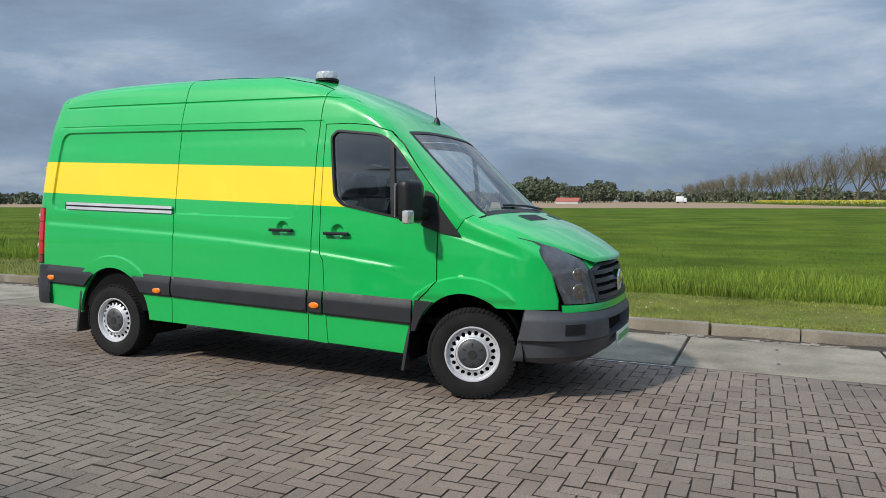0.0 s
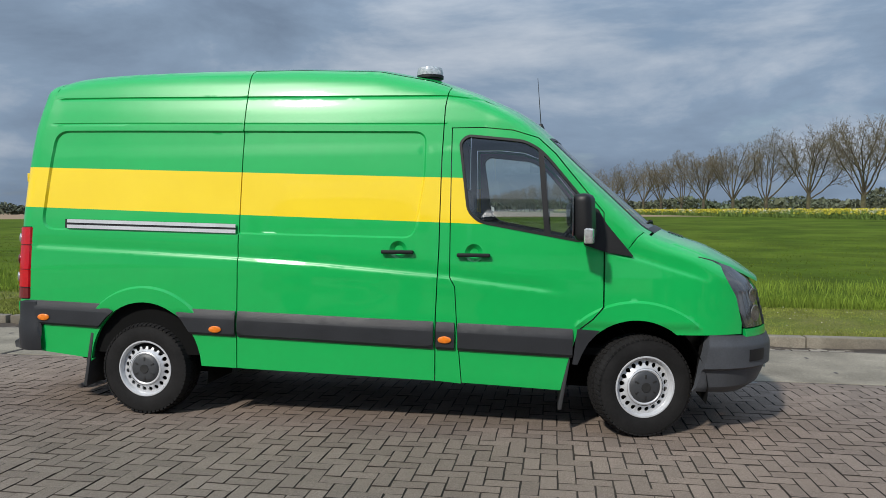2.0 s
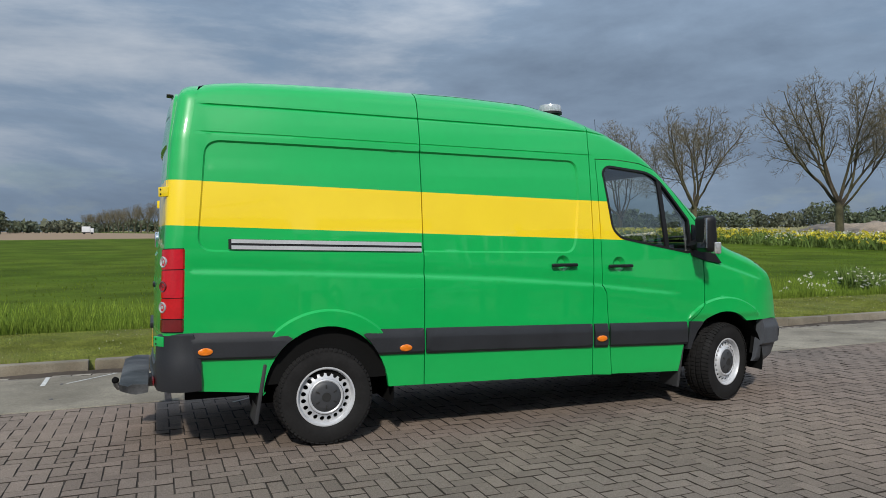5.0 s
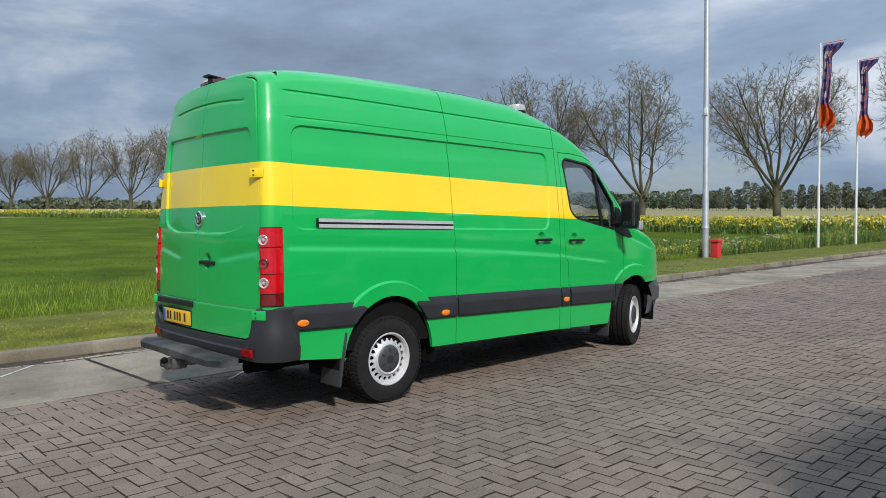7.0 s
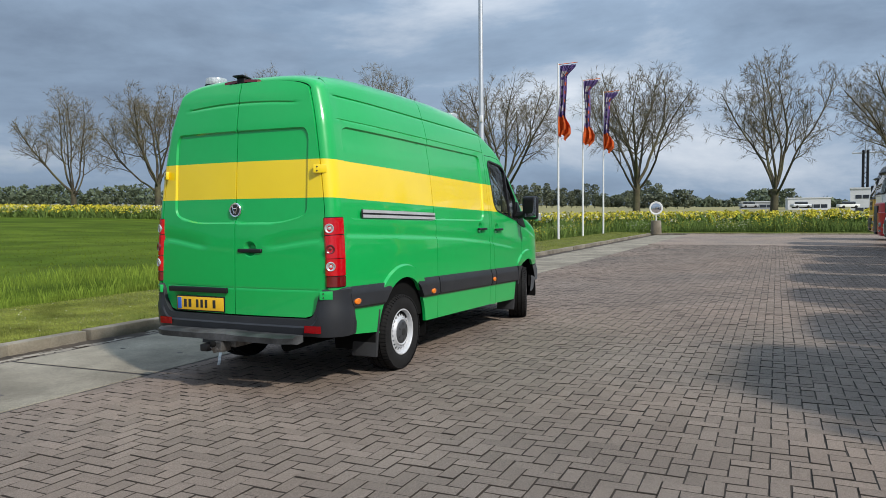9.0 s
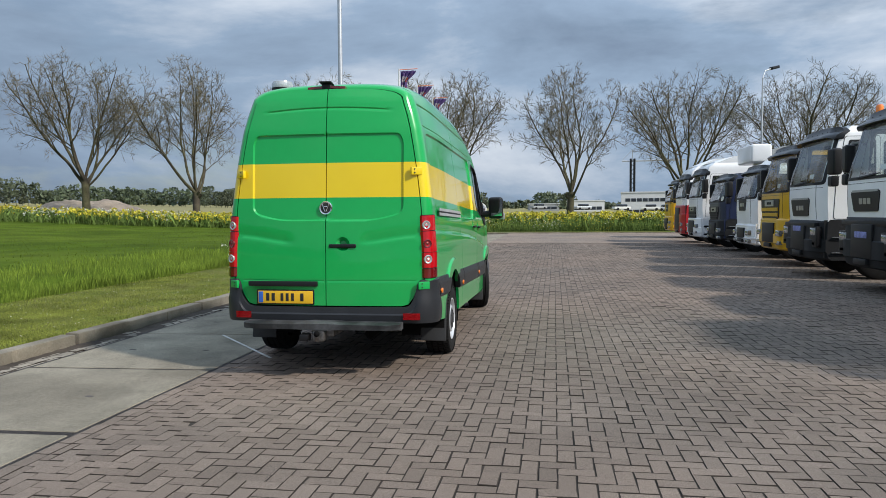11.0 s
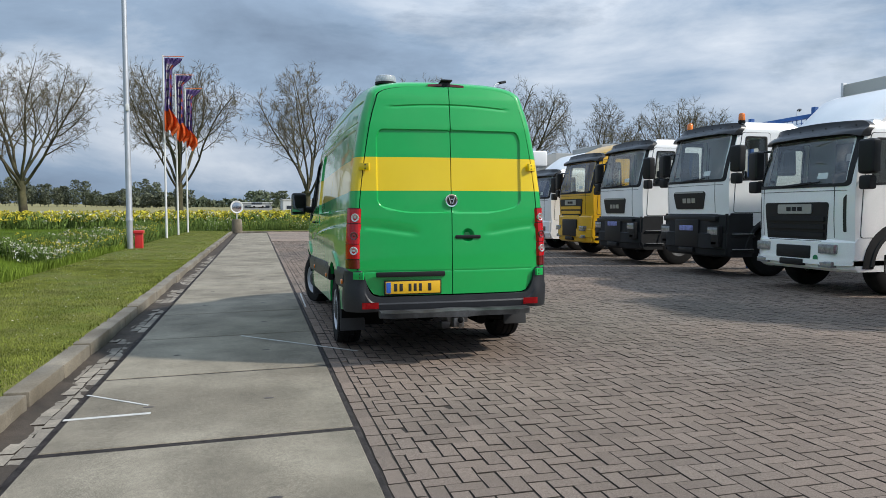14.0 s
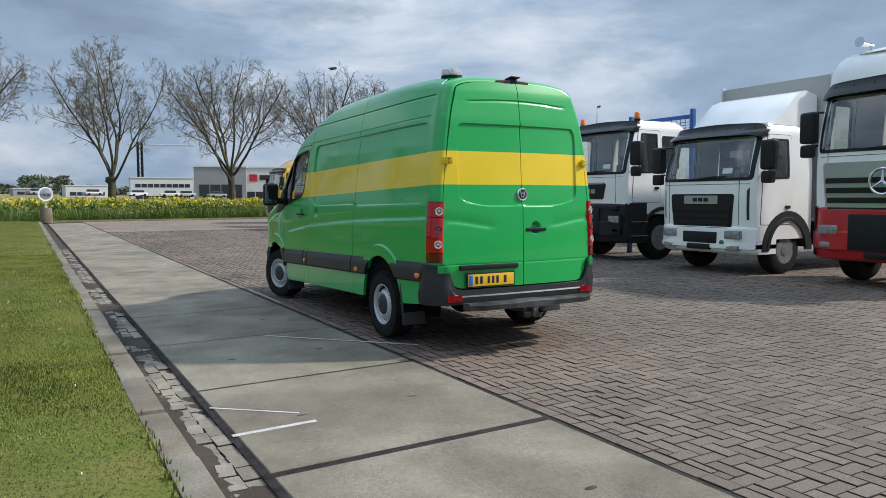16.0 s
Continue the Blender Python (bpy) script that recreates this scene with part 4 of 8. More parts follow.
part("rail_channel", bm, M_BLACK, van)

# roof, windscreen surround, bonnet, each between the roof lines


def rear_edge(f):
    """Where the roof ends at the rear, at f across."""
    x = -6.5
    for _ in range(4):
        x = RX(top_pt(x, f).z)
    return x


def top_sheet(x0, x1, nx, f1, ny, off=0.0, fx=None):
    bm = bmesh.new()
    rows = []
    for x in np.linspace(x0, x1, nx):
        e = f1 if fx is None else fx(x)
        lead = smooth(-6.0, x0, x) if x0 < -6.3 else 0.0
        rows.append([bm.verts.new(top_pt(x + lead * (rear_edge(e * f) - x0), e * f, off)) for f in np.linspace(-1, 1, ny)])
    for A, B in zip(rows, rows[1:]):
        for k in range(ny - 1):
            bm.faces.new((A[k], A[k + 1], B[k + 1], B[k]))
    return bm


WS0, WS1 = -2.66, -2.00                           # stations of the windscreen's top and foot
roof = part("roof", top_sheet(-6.50, WS0 - 0.012, 110, 1, 33, 0.0, edge_f), M_PAINT, van, angle=60)
wf = lambda x: 0.80 + 0.03 * (x - WS0) / (WS1 - WS0)
for s in (-1, 1):
    bm = bmesh.new()
    rows = []
    for x in np.linspace(WS0 - 0.02, WS1 + 0.02, 30):
        rows.append([bm.verts.new(top_pt(x, s * (edge_f(x) + (wf(x) + 0.012 - edge_f(x)) * t))) for t in np.linspace(0, 1, 5)])
    for A, B in zip(rows, rows[1:]):
        for k in range(4):
            bm.faces.new((A[k], A[k + 1], B[k + 1], B[k]))
    part("screen_pillar", bm, M_PAINT, van)
    bm = bmesh.new()
    rows = [[bm.verts.new(top_pt(x, s * (edge_f(x) + (wf(x) - 0.01 - edge_f(x)) * t)) + Vector((-0.02, -s * 0.02, -0.025))) for t in np.linspace(-0.1, 1, 4)] for x in np.linspace(WS0 - 0.02, WS1 + 0.02, 20)]
    for A, B in zip(rows, rows[1:]):
        for k in range(3):
            bm.faces.new((A[k], A[k + 1], B[k + 1], B[k]))
    part("pillar_trim", bm, M_LINING, van)
screen = part("windscreen", top_sheet(WS0 + 0.004, WS1 - 0.004, 24, 1, 21, -0.004, lambda x: wf(x) - 0.02), M_DARKGLASS, van, "clear curved windscreen")
screen.visible_shadow = False
bm = bmesh.new()                                   # black band round the screen
for f0, f1, xa, xb in ((-1, 1, WS0 - 0.012, WS0 + 0.010), (-1, 1, WS1 - 0.012, WS1 + 0.036), (-1, -0.962, WS0 - 0.012, WS1 + 0.03), (0.962, 1, WS0 - 0.012, WS1 + 0.03)):
    rows = [[bm.verts.new(top_pt(x, (wf(x) + 0.012) * f, 0.003)) for f in np.linspace(f0, f1, 24 if f1 - f0 > 1 else 3)] for x in np.linspace(xa, xb, 4 if f1 - f0 > 1 else 24)]
    for A, B in zip(rows, rows[1:]):
        for k in range(len(A) - 1):
            bm.faces.new((A[k], A[k + 1], B[k + 1], B[k]))
part("screen_seal", bm, M_BLACK, screen)
bm = top_sheet(WS1 + 0.036, -1.285, 46, 1, 35, 0.0, lambda x: min(edge_f(x), lerp_table(x, [-1.62, -1.52, -1.42, -1.33, -1.25], [1.0, 0.86, 0.77, 0.67, 0.54])))
g = bmesh.ops.extrude_edge_only(bm, edges=[e for e in bm.edges if len(e.link_faces) == 1 and max(v.co.x for v in e.verts) > WS1 + 0.2])
for v in g["geom"]:
    if isinstance(v, bmesh.types.BMVert):
        v.co += Vector((0.006, (v.co.y - YC) * 0.006, -0.026))
part("bonnet", bm, M_PAINT, van, angle=60)
for s in (-1, 1):                                  # bonnet vents
    bm = bmesh.new()
    for k in range(5):
        x = WS1 + 0.085 + k * 0.022
        rows = [[bm.verts.new(top_pt(x + dx, s * f, o)) for f in np.linspace(0.18, 0.52, 8)] for dx, o in ((0, 0.002), (0.006, 0.008), (0.016, 0.002))]
        for A, B in zip(rows, rows[1:]):
            for j in range(7):
                bm.faces.new((A[j], A[j + 1], B[j + 1], B[j]))
    part("bonnet_vent", bm, M_BLACK, van, "black plastic air vent")
for s in (-1, 1):
    bm = bmesh.new()
    tube(bm, [top_pt(WS1 + 0.02, s * 0.05 + 0.25, 0.025), top_pt(WS1 - 0.03, s * 0.05 - 0.1, 0.02), top_pt(WS1 - 0.045, s * 0.05 - 0.45, 0.014)], 0.009, 6)
    part("wiper", bm, M_BLACK, van)

# ---- front end ----
FXZ = [0.28, 0.36, 0.45, 0.6, 0.72, 0.85, 1.0, 1.08, 1.2]
FXX = [-1.14, -1.06, -1.03, -1.02, -1.03, -1.06, -1.10, -1.15, -1.27]


def front_pt(phi, z, off=0.0):
    """A point of the nose; phi in degrees from the middle (0) to the side (90), negative on the right."""
    a = math.radians(min(89.9, abs(phi)))
    d = lerp_table(z, FXZ, FXX) + 1.95 + off
    return Vector((-1.95 + d * math.cos(a) ** (2 / 3), YC + math.copysign(1, phi) * (hwb(z) + off) * math.sin(a) ** (2 / 3), z))


WRAP = 60.0                                        # degrees of the nose's turn for one unit of a sheet


def wrapped(outline):
    return [(a / WRAP, b) for a, b in outline]


def nose_patch(outline, off, inn, du=2.0, dv=0.022, holes=()):
    return sheet(wrapped(outline), lambda p, z: front_pt(p * WRAP, z, off), [wrapped(h) for h in holes], du / WRAP, dv, lambda p, z: front_pt(p * WRAP, z, inn), 0.02)


def bumper_front(p, z):
    return front_pt(p * WRAP, z, lerp_table(z, [0.29, 0.36, 0.475, 0.495, 0.64, 0.70], [-0.05, -0.018, -0.004, 0.026, 0.022, 0.002]))


part("nose_backing", nose_patch([(-76, 0.40), (76, 0.40), (74, 0.75), (68, 1.12), (50, 1.01), (0, 1.06), (-50, 1.01), (-68, 1.12), (-74, 0.75)], -0.06, -0.09), M_SHELL, van)
part("grille", nose_patch([(-24, 0.76), (24, 0.76), (26, 0.99), (14, 1.035), (-14, 1.035), (-26, 0.99)], -0.03, -0.08), M_SHELL, van)
for k in range(4):
    z0 = 0.775 + k * 0.062
    part("grille_bar", nose_patch([(-23.5, z0), (23.5, z0), (24, z0 + 0.034), (-24, z0 + 0.034)], 0.002, -0.03), M_TRIM, van)
part("grille_frame", nose_patch([(-26, 0.755), (26, 0.755), (28, 1.0), (14, 1.045), (-14, 1.045), (-28, 1.0)], 0.0, -0.04, holes=([(-23, 0.77), (23, 0.77), (24, 0.985), (13, 1.02), (-13, 1.02), (-24, 0.985)],)), M_TRIM, van)
bm = bmesh.new()
lathe(bm, [(-1.10, 0.085), (-1.045, 0.088), (-1.035, 0.075), (-1.042, 0.062), (-1.042, 0.0)], 28, "x", (0, YC, 0.89))
part("front_emblem", bm, M_CHROME, van, "round chrome emblem")
part("nose_strip", nose_patch([(-53, 0.70), (53, 0.70), (53, 0.752), (-53, 0.752)], 0.0, -0.03), M_PAINT, van)
part("bonnet_lip", nose_patch([(-26, 1.008), (-14, 1.047), (14, 1.047), (26, 1.008), (28, 1.085), (14, 1.125), (-14, 1.125), (-28, 1.085)], -0.004, -0.03), M_PAINT, van)
M_SMOKED = mat("smoked_reflector", (0.20, 0.19, 0.17), 0.15, metal=0.7, var=0.4, scale=40)
M_HEADGLASS = mat("headlamp_lens", (0.055, 0.057, 0.06), 0.06, var=0.25, scale=9, fine=30, coat=1.0)
for s in (-1, 1):
    o = [(s * 71, 1.25), (s * 60, 1.225), (s * 50, 1.195), (s * 41, 1.168), (s * 33, 1.125), (s * 28, 1.07), (s * 25, 0.76), (s * 51, 0.76), (s * 55, 0.90), (s * 62, 1.06)]
    lamp = part("headlamp", nose_patch(o, -0.007, -0.05), M_HEADGLASS, van, "smoked clear headlamp")
    for ph, z, r in ((38, 0.97, 0.055), (40, 0.85, 0.06)):
        bm = bmesh.new()
        p = front_pt(s * ph, z, -0.012)
        n = (front_pt(s * ph, z, 0.05) - p).normalized()
        lathe(bm, [(0.0, 0.0), (0.006, r * 0.5), (0.010, r), (0.014, r * 0.95), (0.016, r * 0.8), (0.012, 0.0)], 22, "z", m=Matrix.Translation(p) @ n.to_track_quat("Z", "Y").to_matrix().to_4x4())
        part("reflector", bm, M_SMOKED, lamp)
    part("fog_grille", nose_patch([(s * 40, 0.535), (s * 53, 0.535), (s * 53, 0.615), (s * 40, 0.615)], 0.029, -0.03), M_BLACK, van)
part("front_bumper", sheet(wrapped([(-77.5, 0.33), (-60, 0.31), (-40, 0.30), (40, 0.30), (60, 0.31), (77.5, 0.33), (76.5, 0.50), (73.5, 0.722), (55, 0.712), (53, 0.70), (20, 0.695), (-20, 0.695), (-53, 0.70), (-55, 0.712), (-73.5, 0.722), (-76.5, 0.50)]), bumper_front, depth=lambda p, z: front_pt(p * WRAP, z, -0.05), du=0.027, dv=0.022, edge=0.02, lines=[along(lambda p: zz, -76 / WRAP, 76 / WRAP, 0, 120) for zz in (0.36, 0.475, 0.495, 0.64)],
     holes=(wrapped([(-17, 0.50), (17, 0.50), (19, 0.63), (-19, 0.63)]),)), mat("grey_bumper_plastic", (0.060, 0.064, 0.072), 0.5, spec=0.4, var=0.15, scale=5, fine=90, bump=0.25, bump_scale=300), van, "grey plastic front bumper", angle=22)
part("lower_grille", nose_patch([(-18, 0.49), (18, 0.49), (20, 0.67), (-20, 0.67)], -0.05, -0.09), M_SHELL, van)
bm = bmesh.new()
box(bm, (-1.015, YC - 0.26, 0.385), (-1.0, YC + 0.26, 0.495), 0.004)
fp = part("front_plate", bm, mat("dealer_plate", (0.62, 0.68, 0.6), 0.5), van, "white and green dealer plate")
bm = bmesh.new()
box(bm, (-0.999, YC - 0.22, 0.415), (-0.997, YC + 0.22, 0.465))
part("plate_bar", bm, mat("green_print", (0.08, 0.35, 0.1), 0.5), fp)

# ---- rear end ----
XRZ, XRX = [0.45, 0.85, 1.43, 1.9, 2.18, 2.46, 2.6], [-6.765, -6.76, -6.742, -6.715, -6.69, -6.645, -6.60]
xr = lambda z: lerp_table(z, XRZ, XRX)


def rear_top(f):
    """The roof's rear edge at f across."""
    x = -6.5
    for _ in range(4):
        p = top_pt(x, f)
        x = RX(p.z)
    return p


def section(q, gap=0.0):
    """Outer and inner rim of the rear corner, from the sill (0) over the side to the roof's middle (1)."""
    def outer(q):
        if q < 0.80:
            z = 0.50 + 2.02 * q / 0.80
            return Vector((abs(side_pt(RX(z), z, 1, 0, True).y - YC), z))
        f0 = abs(side_pt(RX(2.52), 2.52, 1, 0, True).y - YC) / (hwb(2.52) * taper(RX(2.52), 2.52))
        p = rear_top(f0 * (1 - (q - 0.80) / 0.20))
        return Vector((p.y - YC, p.z))
    o = outer(q)
    d = outer(min(1, q + 0.012)) - outer(max(0, q - 0.012))
    n = Vector((d.y, -d.x)).normalized()
    if q > 0.999:
        n = Vector((0, 1))
    i = o - Vector((n.x * (0.082 + gap), n.y * (0.060 + gap)))
    return (o.x, o.y), (max(0.0, i.x), i.y)


RIM = [section(q)[1] for q in np.linspace(0, 1, 140)]
_side = [p for p in RIM if p[1] < 2.40]
ri = lambda z: lerp_table(z, [p[1] for p in _side], [p[0] for p in _side])


FIELD_BACK = rounded([(-0.70, 1.44), (-0.45, 1.375), (0.45, 1.375), (0.70, 1.44), (0.70, 2.08), (0.665, 2.15), (-0.665, 2.15), (-0.70, 2.08)], [0.08, 0.2, 0.2, 0.08, 0.05, 0.04, 0.04, 0.05], 6)
FB = contour(FIELD_BACK)
BEAD_BACK = lambda y: 2.385 - 0.03 * (y / 0.6) ** 2
VEE = lambda y: 1.165 + 0.065 * smooth(0.25, 0.85, abs(y))
REAR_LINES = [[(y, BEAD_BACK(y) + d) for y in np.linspace(-0.62, 0.62, 50)] for d in (-0.03, -0.012, 0, 0.012, 0.03)] + loops(FIELD_BACK)
REAR_LINES += [[(s * y, VEE(y) + d) for y in np.linspace(0.26, 0.80, 26)] for s in (-1, 1) for d in (-0.03, -0.012, 0.0, 0.012, 0.03)] + [[(y, 0.835 + d) for y in np.linspace(-0.80, 0.80, 40)] for d in (-0.022, -0.008, 0, 0.008, 0.022)]
REAR_LINES += [ring_of(-0.155, 1.165, r, r) for r in (0.080, 0.064, 0.056, 0.03)]


def rear_press(y, z):
    """The pressed shapes of the rear doors."""
    a = abs(y)
    d = bead(z - BEAD_BACK(y), 0.012, 0.009 * smooth(0.63, 0.50, a))
    d += 0.017 * smooth(-0.003, 0.011, depth_in(FB, y, z))
    e = z - VEE(y)
    d += 0.009 * smooth(0.28, 0.42, a) * smooth(0.09, 0.012, e) * smooth(-0.012, 0.012, e)
    r = math.hypot(y + 0.155, z - 1.165)
    if r < 0.07:
        d += 0.034 * smooth(0.066, 0.034, r)
    return d + bead(z - 0.835, 0.008, 0.003)


def rear_pt(y, z, off=0.0):
    return Vector((xr(z) - 0.055 * (1 - (y / 0.84) ** 2) - off + rear_press(y, z), YC + y, z))


for s in (-1, 1):
    o = [(s * 0.004, 0.615)] + [(s * 0.69, 0.615), (s * 0.745, 0.632), (s * 0.78, 0.68), (s * (ri(0.9) - 0.012), 0.85)] + [(s * w, z) for w, z in (section(q, 0.008)[1] for q in np.linspace(0.18, 0.998, 64)) if w > 0.02 and z > 0.95]
    o.append((s * 0.004, o[-1][1]))
    door = part("rear_door", sheet(o, rear_pt, (), 0.05, 0.04, lambda y, z: rear_pt(y, z, -0.03), lines=REAR_LINES), M_PAINT, van)
    for z, col in ((1.81 if s < 0 else 1.80, M_PAINT), (0.80, M_PAINT)):
        y = s * (ri(z) - 0.01)
        bm = bmesh.new()
        box(bm, (-0.016, -0.055, -0.034), (0.012, 0.050, 0.034), 0.006, Matrix.Translation((xr(z) - 0.012, YC + y, z)) @ Matrix.Rotation(-s * 0.6, 4, "Z"), 2)
        h = part("hinge", bm, col, door)
        for dz in (-0.016, 0.016):
            bm = bmesh.new()
            q = Matrix.Translation((xr(z) - 0.012, YC + y, z)) @ Matrix.Rotation(-s * 0.6, 4, "Z") @ Matrix.Translation((-0.002, -s * 0.02, dz))
            lathe(bm, [(-0.019, 0.0), (-0.019, 0.006), (0.01, 0.007)], 10, "x", m=q)
            part("bolt", bm, M_INK, h)
    if s < 0:
        bm = bmesh.new()
        p = rear_pt(-0.155, 1.15, 0.026)
        box(bm, (p.x - 0.02, p.y - 0.125, p.z - 0.018), (p.x + 0.02, p.y + 0.125, p.z + 0.016), 0.013, None, 3)
        part("handle", bm, M_BLACK, door, "black door handle")
    else:
        p = rear_pt(0.38, 0.69, 0.012)
        bm = bmesh.new()
        box(bm, (p.x - 0.006, p.y - 0.26, p.z - 0.06), (p.x + 0.01, p.y + 0.26, p.z + 0.055), 0.006)
        plate = part("number_plate", bm, M_PLATE, door, "yellow number plate with blue end strip")
        bm = bmesh.new()
        box(bm, (p.x - 0.003, p.y - 0.272, p.z - 0.070), (p.x + 0.012, p.y + 0.272, p.z + 0.065), 0.006)
        part("plate_frame", bm, M_BLACK, plate, "black plate holder")
        bm = bmesh.new()
        box(bm, (p.x - 0.0085, p.y + 0.21, p.z - 0.052), (p.x - 0.004, p.y + 0.252, p.z + 0.047), 0.001)
        part("blue_strip", bm, M_BLUE, plate)
        for k, w in ((0, 0.030), (1, 0.030), (2.6, 0.026), (3.55, 0.026), (4.5, 0.026), (6.2, 0.030)):
            bm = bmesh.new()
            yy = p.y + 0.165 - k * 0.052
            box(bm, (p.x - 0.0085, yy - w / 2, p.z - 0.036), (p.x - 0.004, yy + w / 2, p.z + 0.033), 0.001)
            part("plate_bar", bm, M_INK, plate)
        bm = bmesh.new()
        p = rear_pt(0.40, 0.808, 0.01)
        box(bm, (p.x - 0.025, p.y - 0.325, p.z - 0.022), (p.x + 0.02, p.y + 0.325, p.z + 0.024), 0.01)
        part("plate_lamp_trim", bm, M_BLACK, door, "black trim over the number plate")
bm = bmesh.new()
p = rear_pt(0.0, 1.488, 0.0)
lathe(bm, [(p.x + 0.02, 0.060), (p.x - 0.012, 0.062), (p.x - 0.020, 0.056), (p.x - 0.016, 0.047), (p.x - 0.012, 0.0)], 30, "x", (0, YC, p.z))
emblem = part("rear_emblem", bm, M_CHROME, van, "round chrome emblem")
bm = bmesh.new()
lathe(bm, [(p.x - 0.010, 0.0), (p.x - 0.0165, 0.0), (p.x - 0.0165, 0.046), (p.x - 0.010, 0.046)], 26, "x", (0, YC, p.z))
part("emblem_field", bm, M_INK, emblem)
bm = bmesh.new()
for a, b in (((-0.03, 0.036), (-0.008, -0.03)), ((0.03, 0.036), (0.008, -0.03)), ((-0.014, 0.012), (0.0, 0.012)), ((0.014, 0.012), (0.0, 0.012))):
    tube(bm, [(p.x - 0.018, YC + a[0], p.z + a[1]), (p.x - 0.018, YC + b[0], p.z + b[1])], 0.005, 6)
part("emblem_bars", bm, M_CHROME, emblem)


def corner_pt(q, th, s, off=0.0):
    (w0, z0), (w1, z1) = section(q)
    c, n = 1 - math.cos(th), math.sin(th)
    w, z = w0 + (w1 - w0) * c, z0 + (z1 - z0) * c
    x = RX(z0) + (xr(z1) - RX(z0)) * n
    return Vector((x - off * n, YC + s * (w + off * math.cos(th)), z))


for s in (-1, 1):
    bm = bmesh.new()
    qs = [*np.linspace(0, 0.80, 76), *np.linspace(0.806, 1.0, 34)]
    rows = [[bm.verts.new(corner_pt(q, th, s)) for th in np.linspace(0, math.pi / 2, 9)] for q in qs]
    for A, B in zip(rows, rows[1:]):
        for k in range(8):
            bm.faces.new((A[k], A[k + 1], B[k + 1], B[k]))
    # returned edge into the door gap
    last = [bm.verts.new(r[-1].co + Vector((0.03, 0, 0))) for r in rows]
    for k in range(len(rows) - 1):
        bm.faces.new((rows[k][-1], rows[k + 1][-1], last[k + 1], last[k]))
    part("rear_pillar", bm, M_PAINT, van, angle=50)
    # tail lamp
    zq = lambda z: 0.80 * (z - 0.50) / 2.02

    def lens(z0, z1, off, t0=-0.0, t1=math.pi / 2, nz=8):
        bm = bmesh.new()
        rows = []
        for z in np.linspace(z0, z1, nz):
            rows.append([bm.verts.new(corner_pt(zq(z), th, s, off)) for th in np.linspace(t0, t1, 10)] + [bm.verts.new(corner_pt(zq(z), t1, s, off) + Vector((0.01, -s * 0.018, 0)))])
        for A, B in zip(rows, rows[1:]):
            for k in range(10):
                bm.faces.new((A[k], A[k + 1], B[k + 1], B[k]))
        rim = [e for e in bm.edges if len(e.link_faces) == 1]
        g = bmesh.ops.extrude_edge_only(bm, edges=rim)
        for v in g["geom"]:
            if isinstance(v, bmesh.types.BMVert):
                v.co += Vector((0.02, -s * 0.02, 0))
        return bm
    lamp = part("tail_lamp", lens(0.862, 1.425, 0.006), M_BLACK, van, "red tail lamp cluster")
    part("upper_lens", lens(1.285, 1.418, 0.012), M_RED, lamp, "red lens")
    part("middle_lens", lens(1.095, 1.278, 0.012), M_RED, lamp, "red lens")
    part("lower_lens", lens(0.955, 1.090, 0.012), M_RED, lamp, "red lens")
    part("foot_lens", lens(0.868, 0.948, 0.012), M_DARKRED, lamp, "dark red lens")
    for z, m_ in ((1.335, M_CLEARLAMP), (1.03, M_CLEARLAMP), (1.17, M_DARKRED)):
        p = corner_pt(zq(z), 1.20, s, 0.011)
        a, b = corner_pt(zq(z), 1.10, s, 0.011), corner_pt(zq(z), 1.30, s, 0.011)
        n = Vector((-abs(b.y - a.y), s * abs(b.x - a.x), 0.0)).normalized()
        bm = bmesh.new()
        lathe(bm, [(-0.03, 0.038), (0.003, 0.038), (0.006, 0.034), (0.002, 0.027), (-0.002, 0.016), (0.002, 0.010), (0.003, 0.0)], 24, "z", m=Matrix.Translation(p) @ n.to_track_quat("Z", "Y").to_matrix().to_4x4())
        part("round_lamp", bm, m_, lamp, "round clear lamp" if m_ is M_CLEARLAMP else "round red lamp")


# rear bumper: corner pieces rise to the lamps, a beam joins them under the doors
def bumper_path(t, out=0.0):
    """Plan of the rear bumper: t from 0 at the side to 1 at the middle; returns x and half-width."""
    if t < 0.2:
        return -6.515 - 0.085 * t / 0.2, 0.992 + out
    if t < 0.5:
        a = (t - 0.2) / 0.3 * math.pi / 2
        return -6.60 - (0.200 + out) * math.sin(a), 0.80 + (0.192 + out) * math.cos(a)
    k = (t - 0.5) / 0.5
    return -6.80 - out - 0.03 * math.sin(k * math.pi / 2), 0.80 * (1 - k)


bm = bmesh.new()
for s in (-1, 1):
    rows = []
    for t in [*np.linspace(0, 0.42, 15), *np.linspace(0.44, 0.60, 17), *np.linspace(0.65, 1, 8)]:
        top = lerp_table(t, [0, 0.10, 0.2, 0.44, 0.47, 0.50, 0.515, 0.535, 0.56, 1], [0.66, 0.852, 0.855, 0.846, 0.81, 0.70, 0.645, 0.615, 0.605, 0.602])
        low = lerp_table(t, [0, 0.2, 0.5, 1], [0.465, 0.462, 0.465, 0.47])
        r = []
        for k, (fz, o) in enumerate([(1.0, -0.05), (1.0, -0.012), (0.97, 0.0), (0.60, 0.004), (0.50, 0.014), (0.08, 0.008), (0.0, 0.0), (0.0, -0.07)]):
            x, w = bumper_path(t, o)
            r.append(bm.verts.new((x, YC + s * w, low + (top - low) * fz)))
        rows.append(r)
    for A, B in zip(rows, rows[1:]):
        for k in range(7):
            bm.faces.new((A[k], A[k + 1], B[k + 1], B[k]))
bmesh.ops.remove_doubles(bm, verts=bm.verts[:], dist=0.0008)
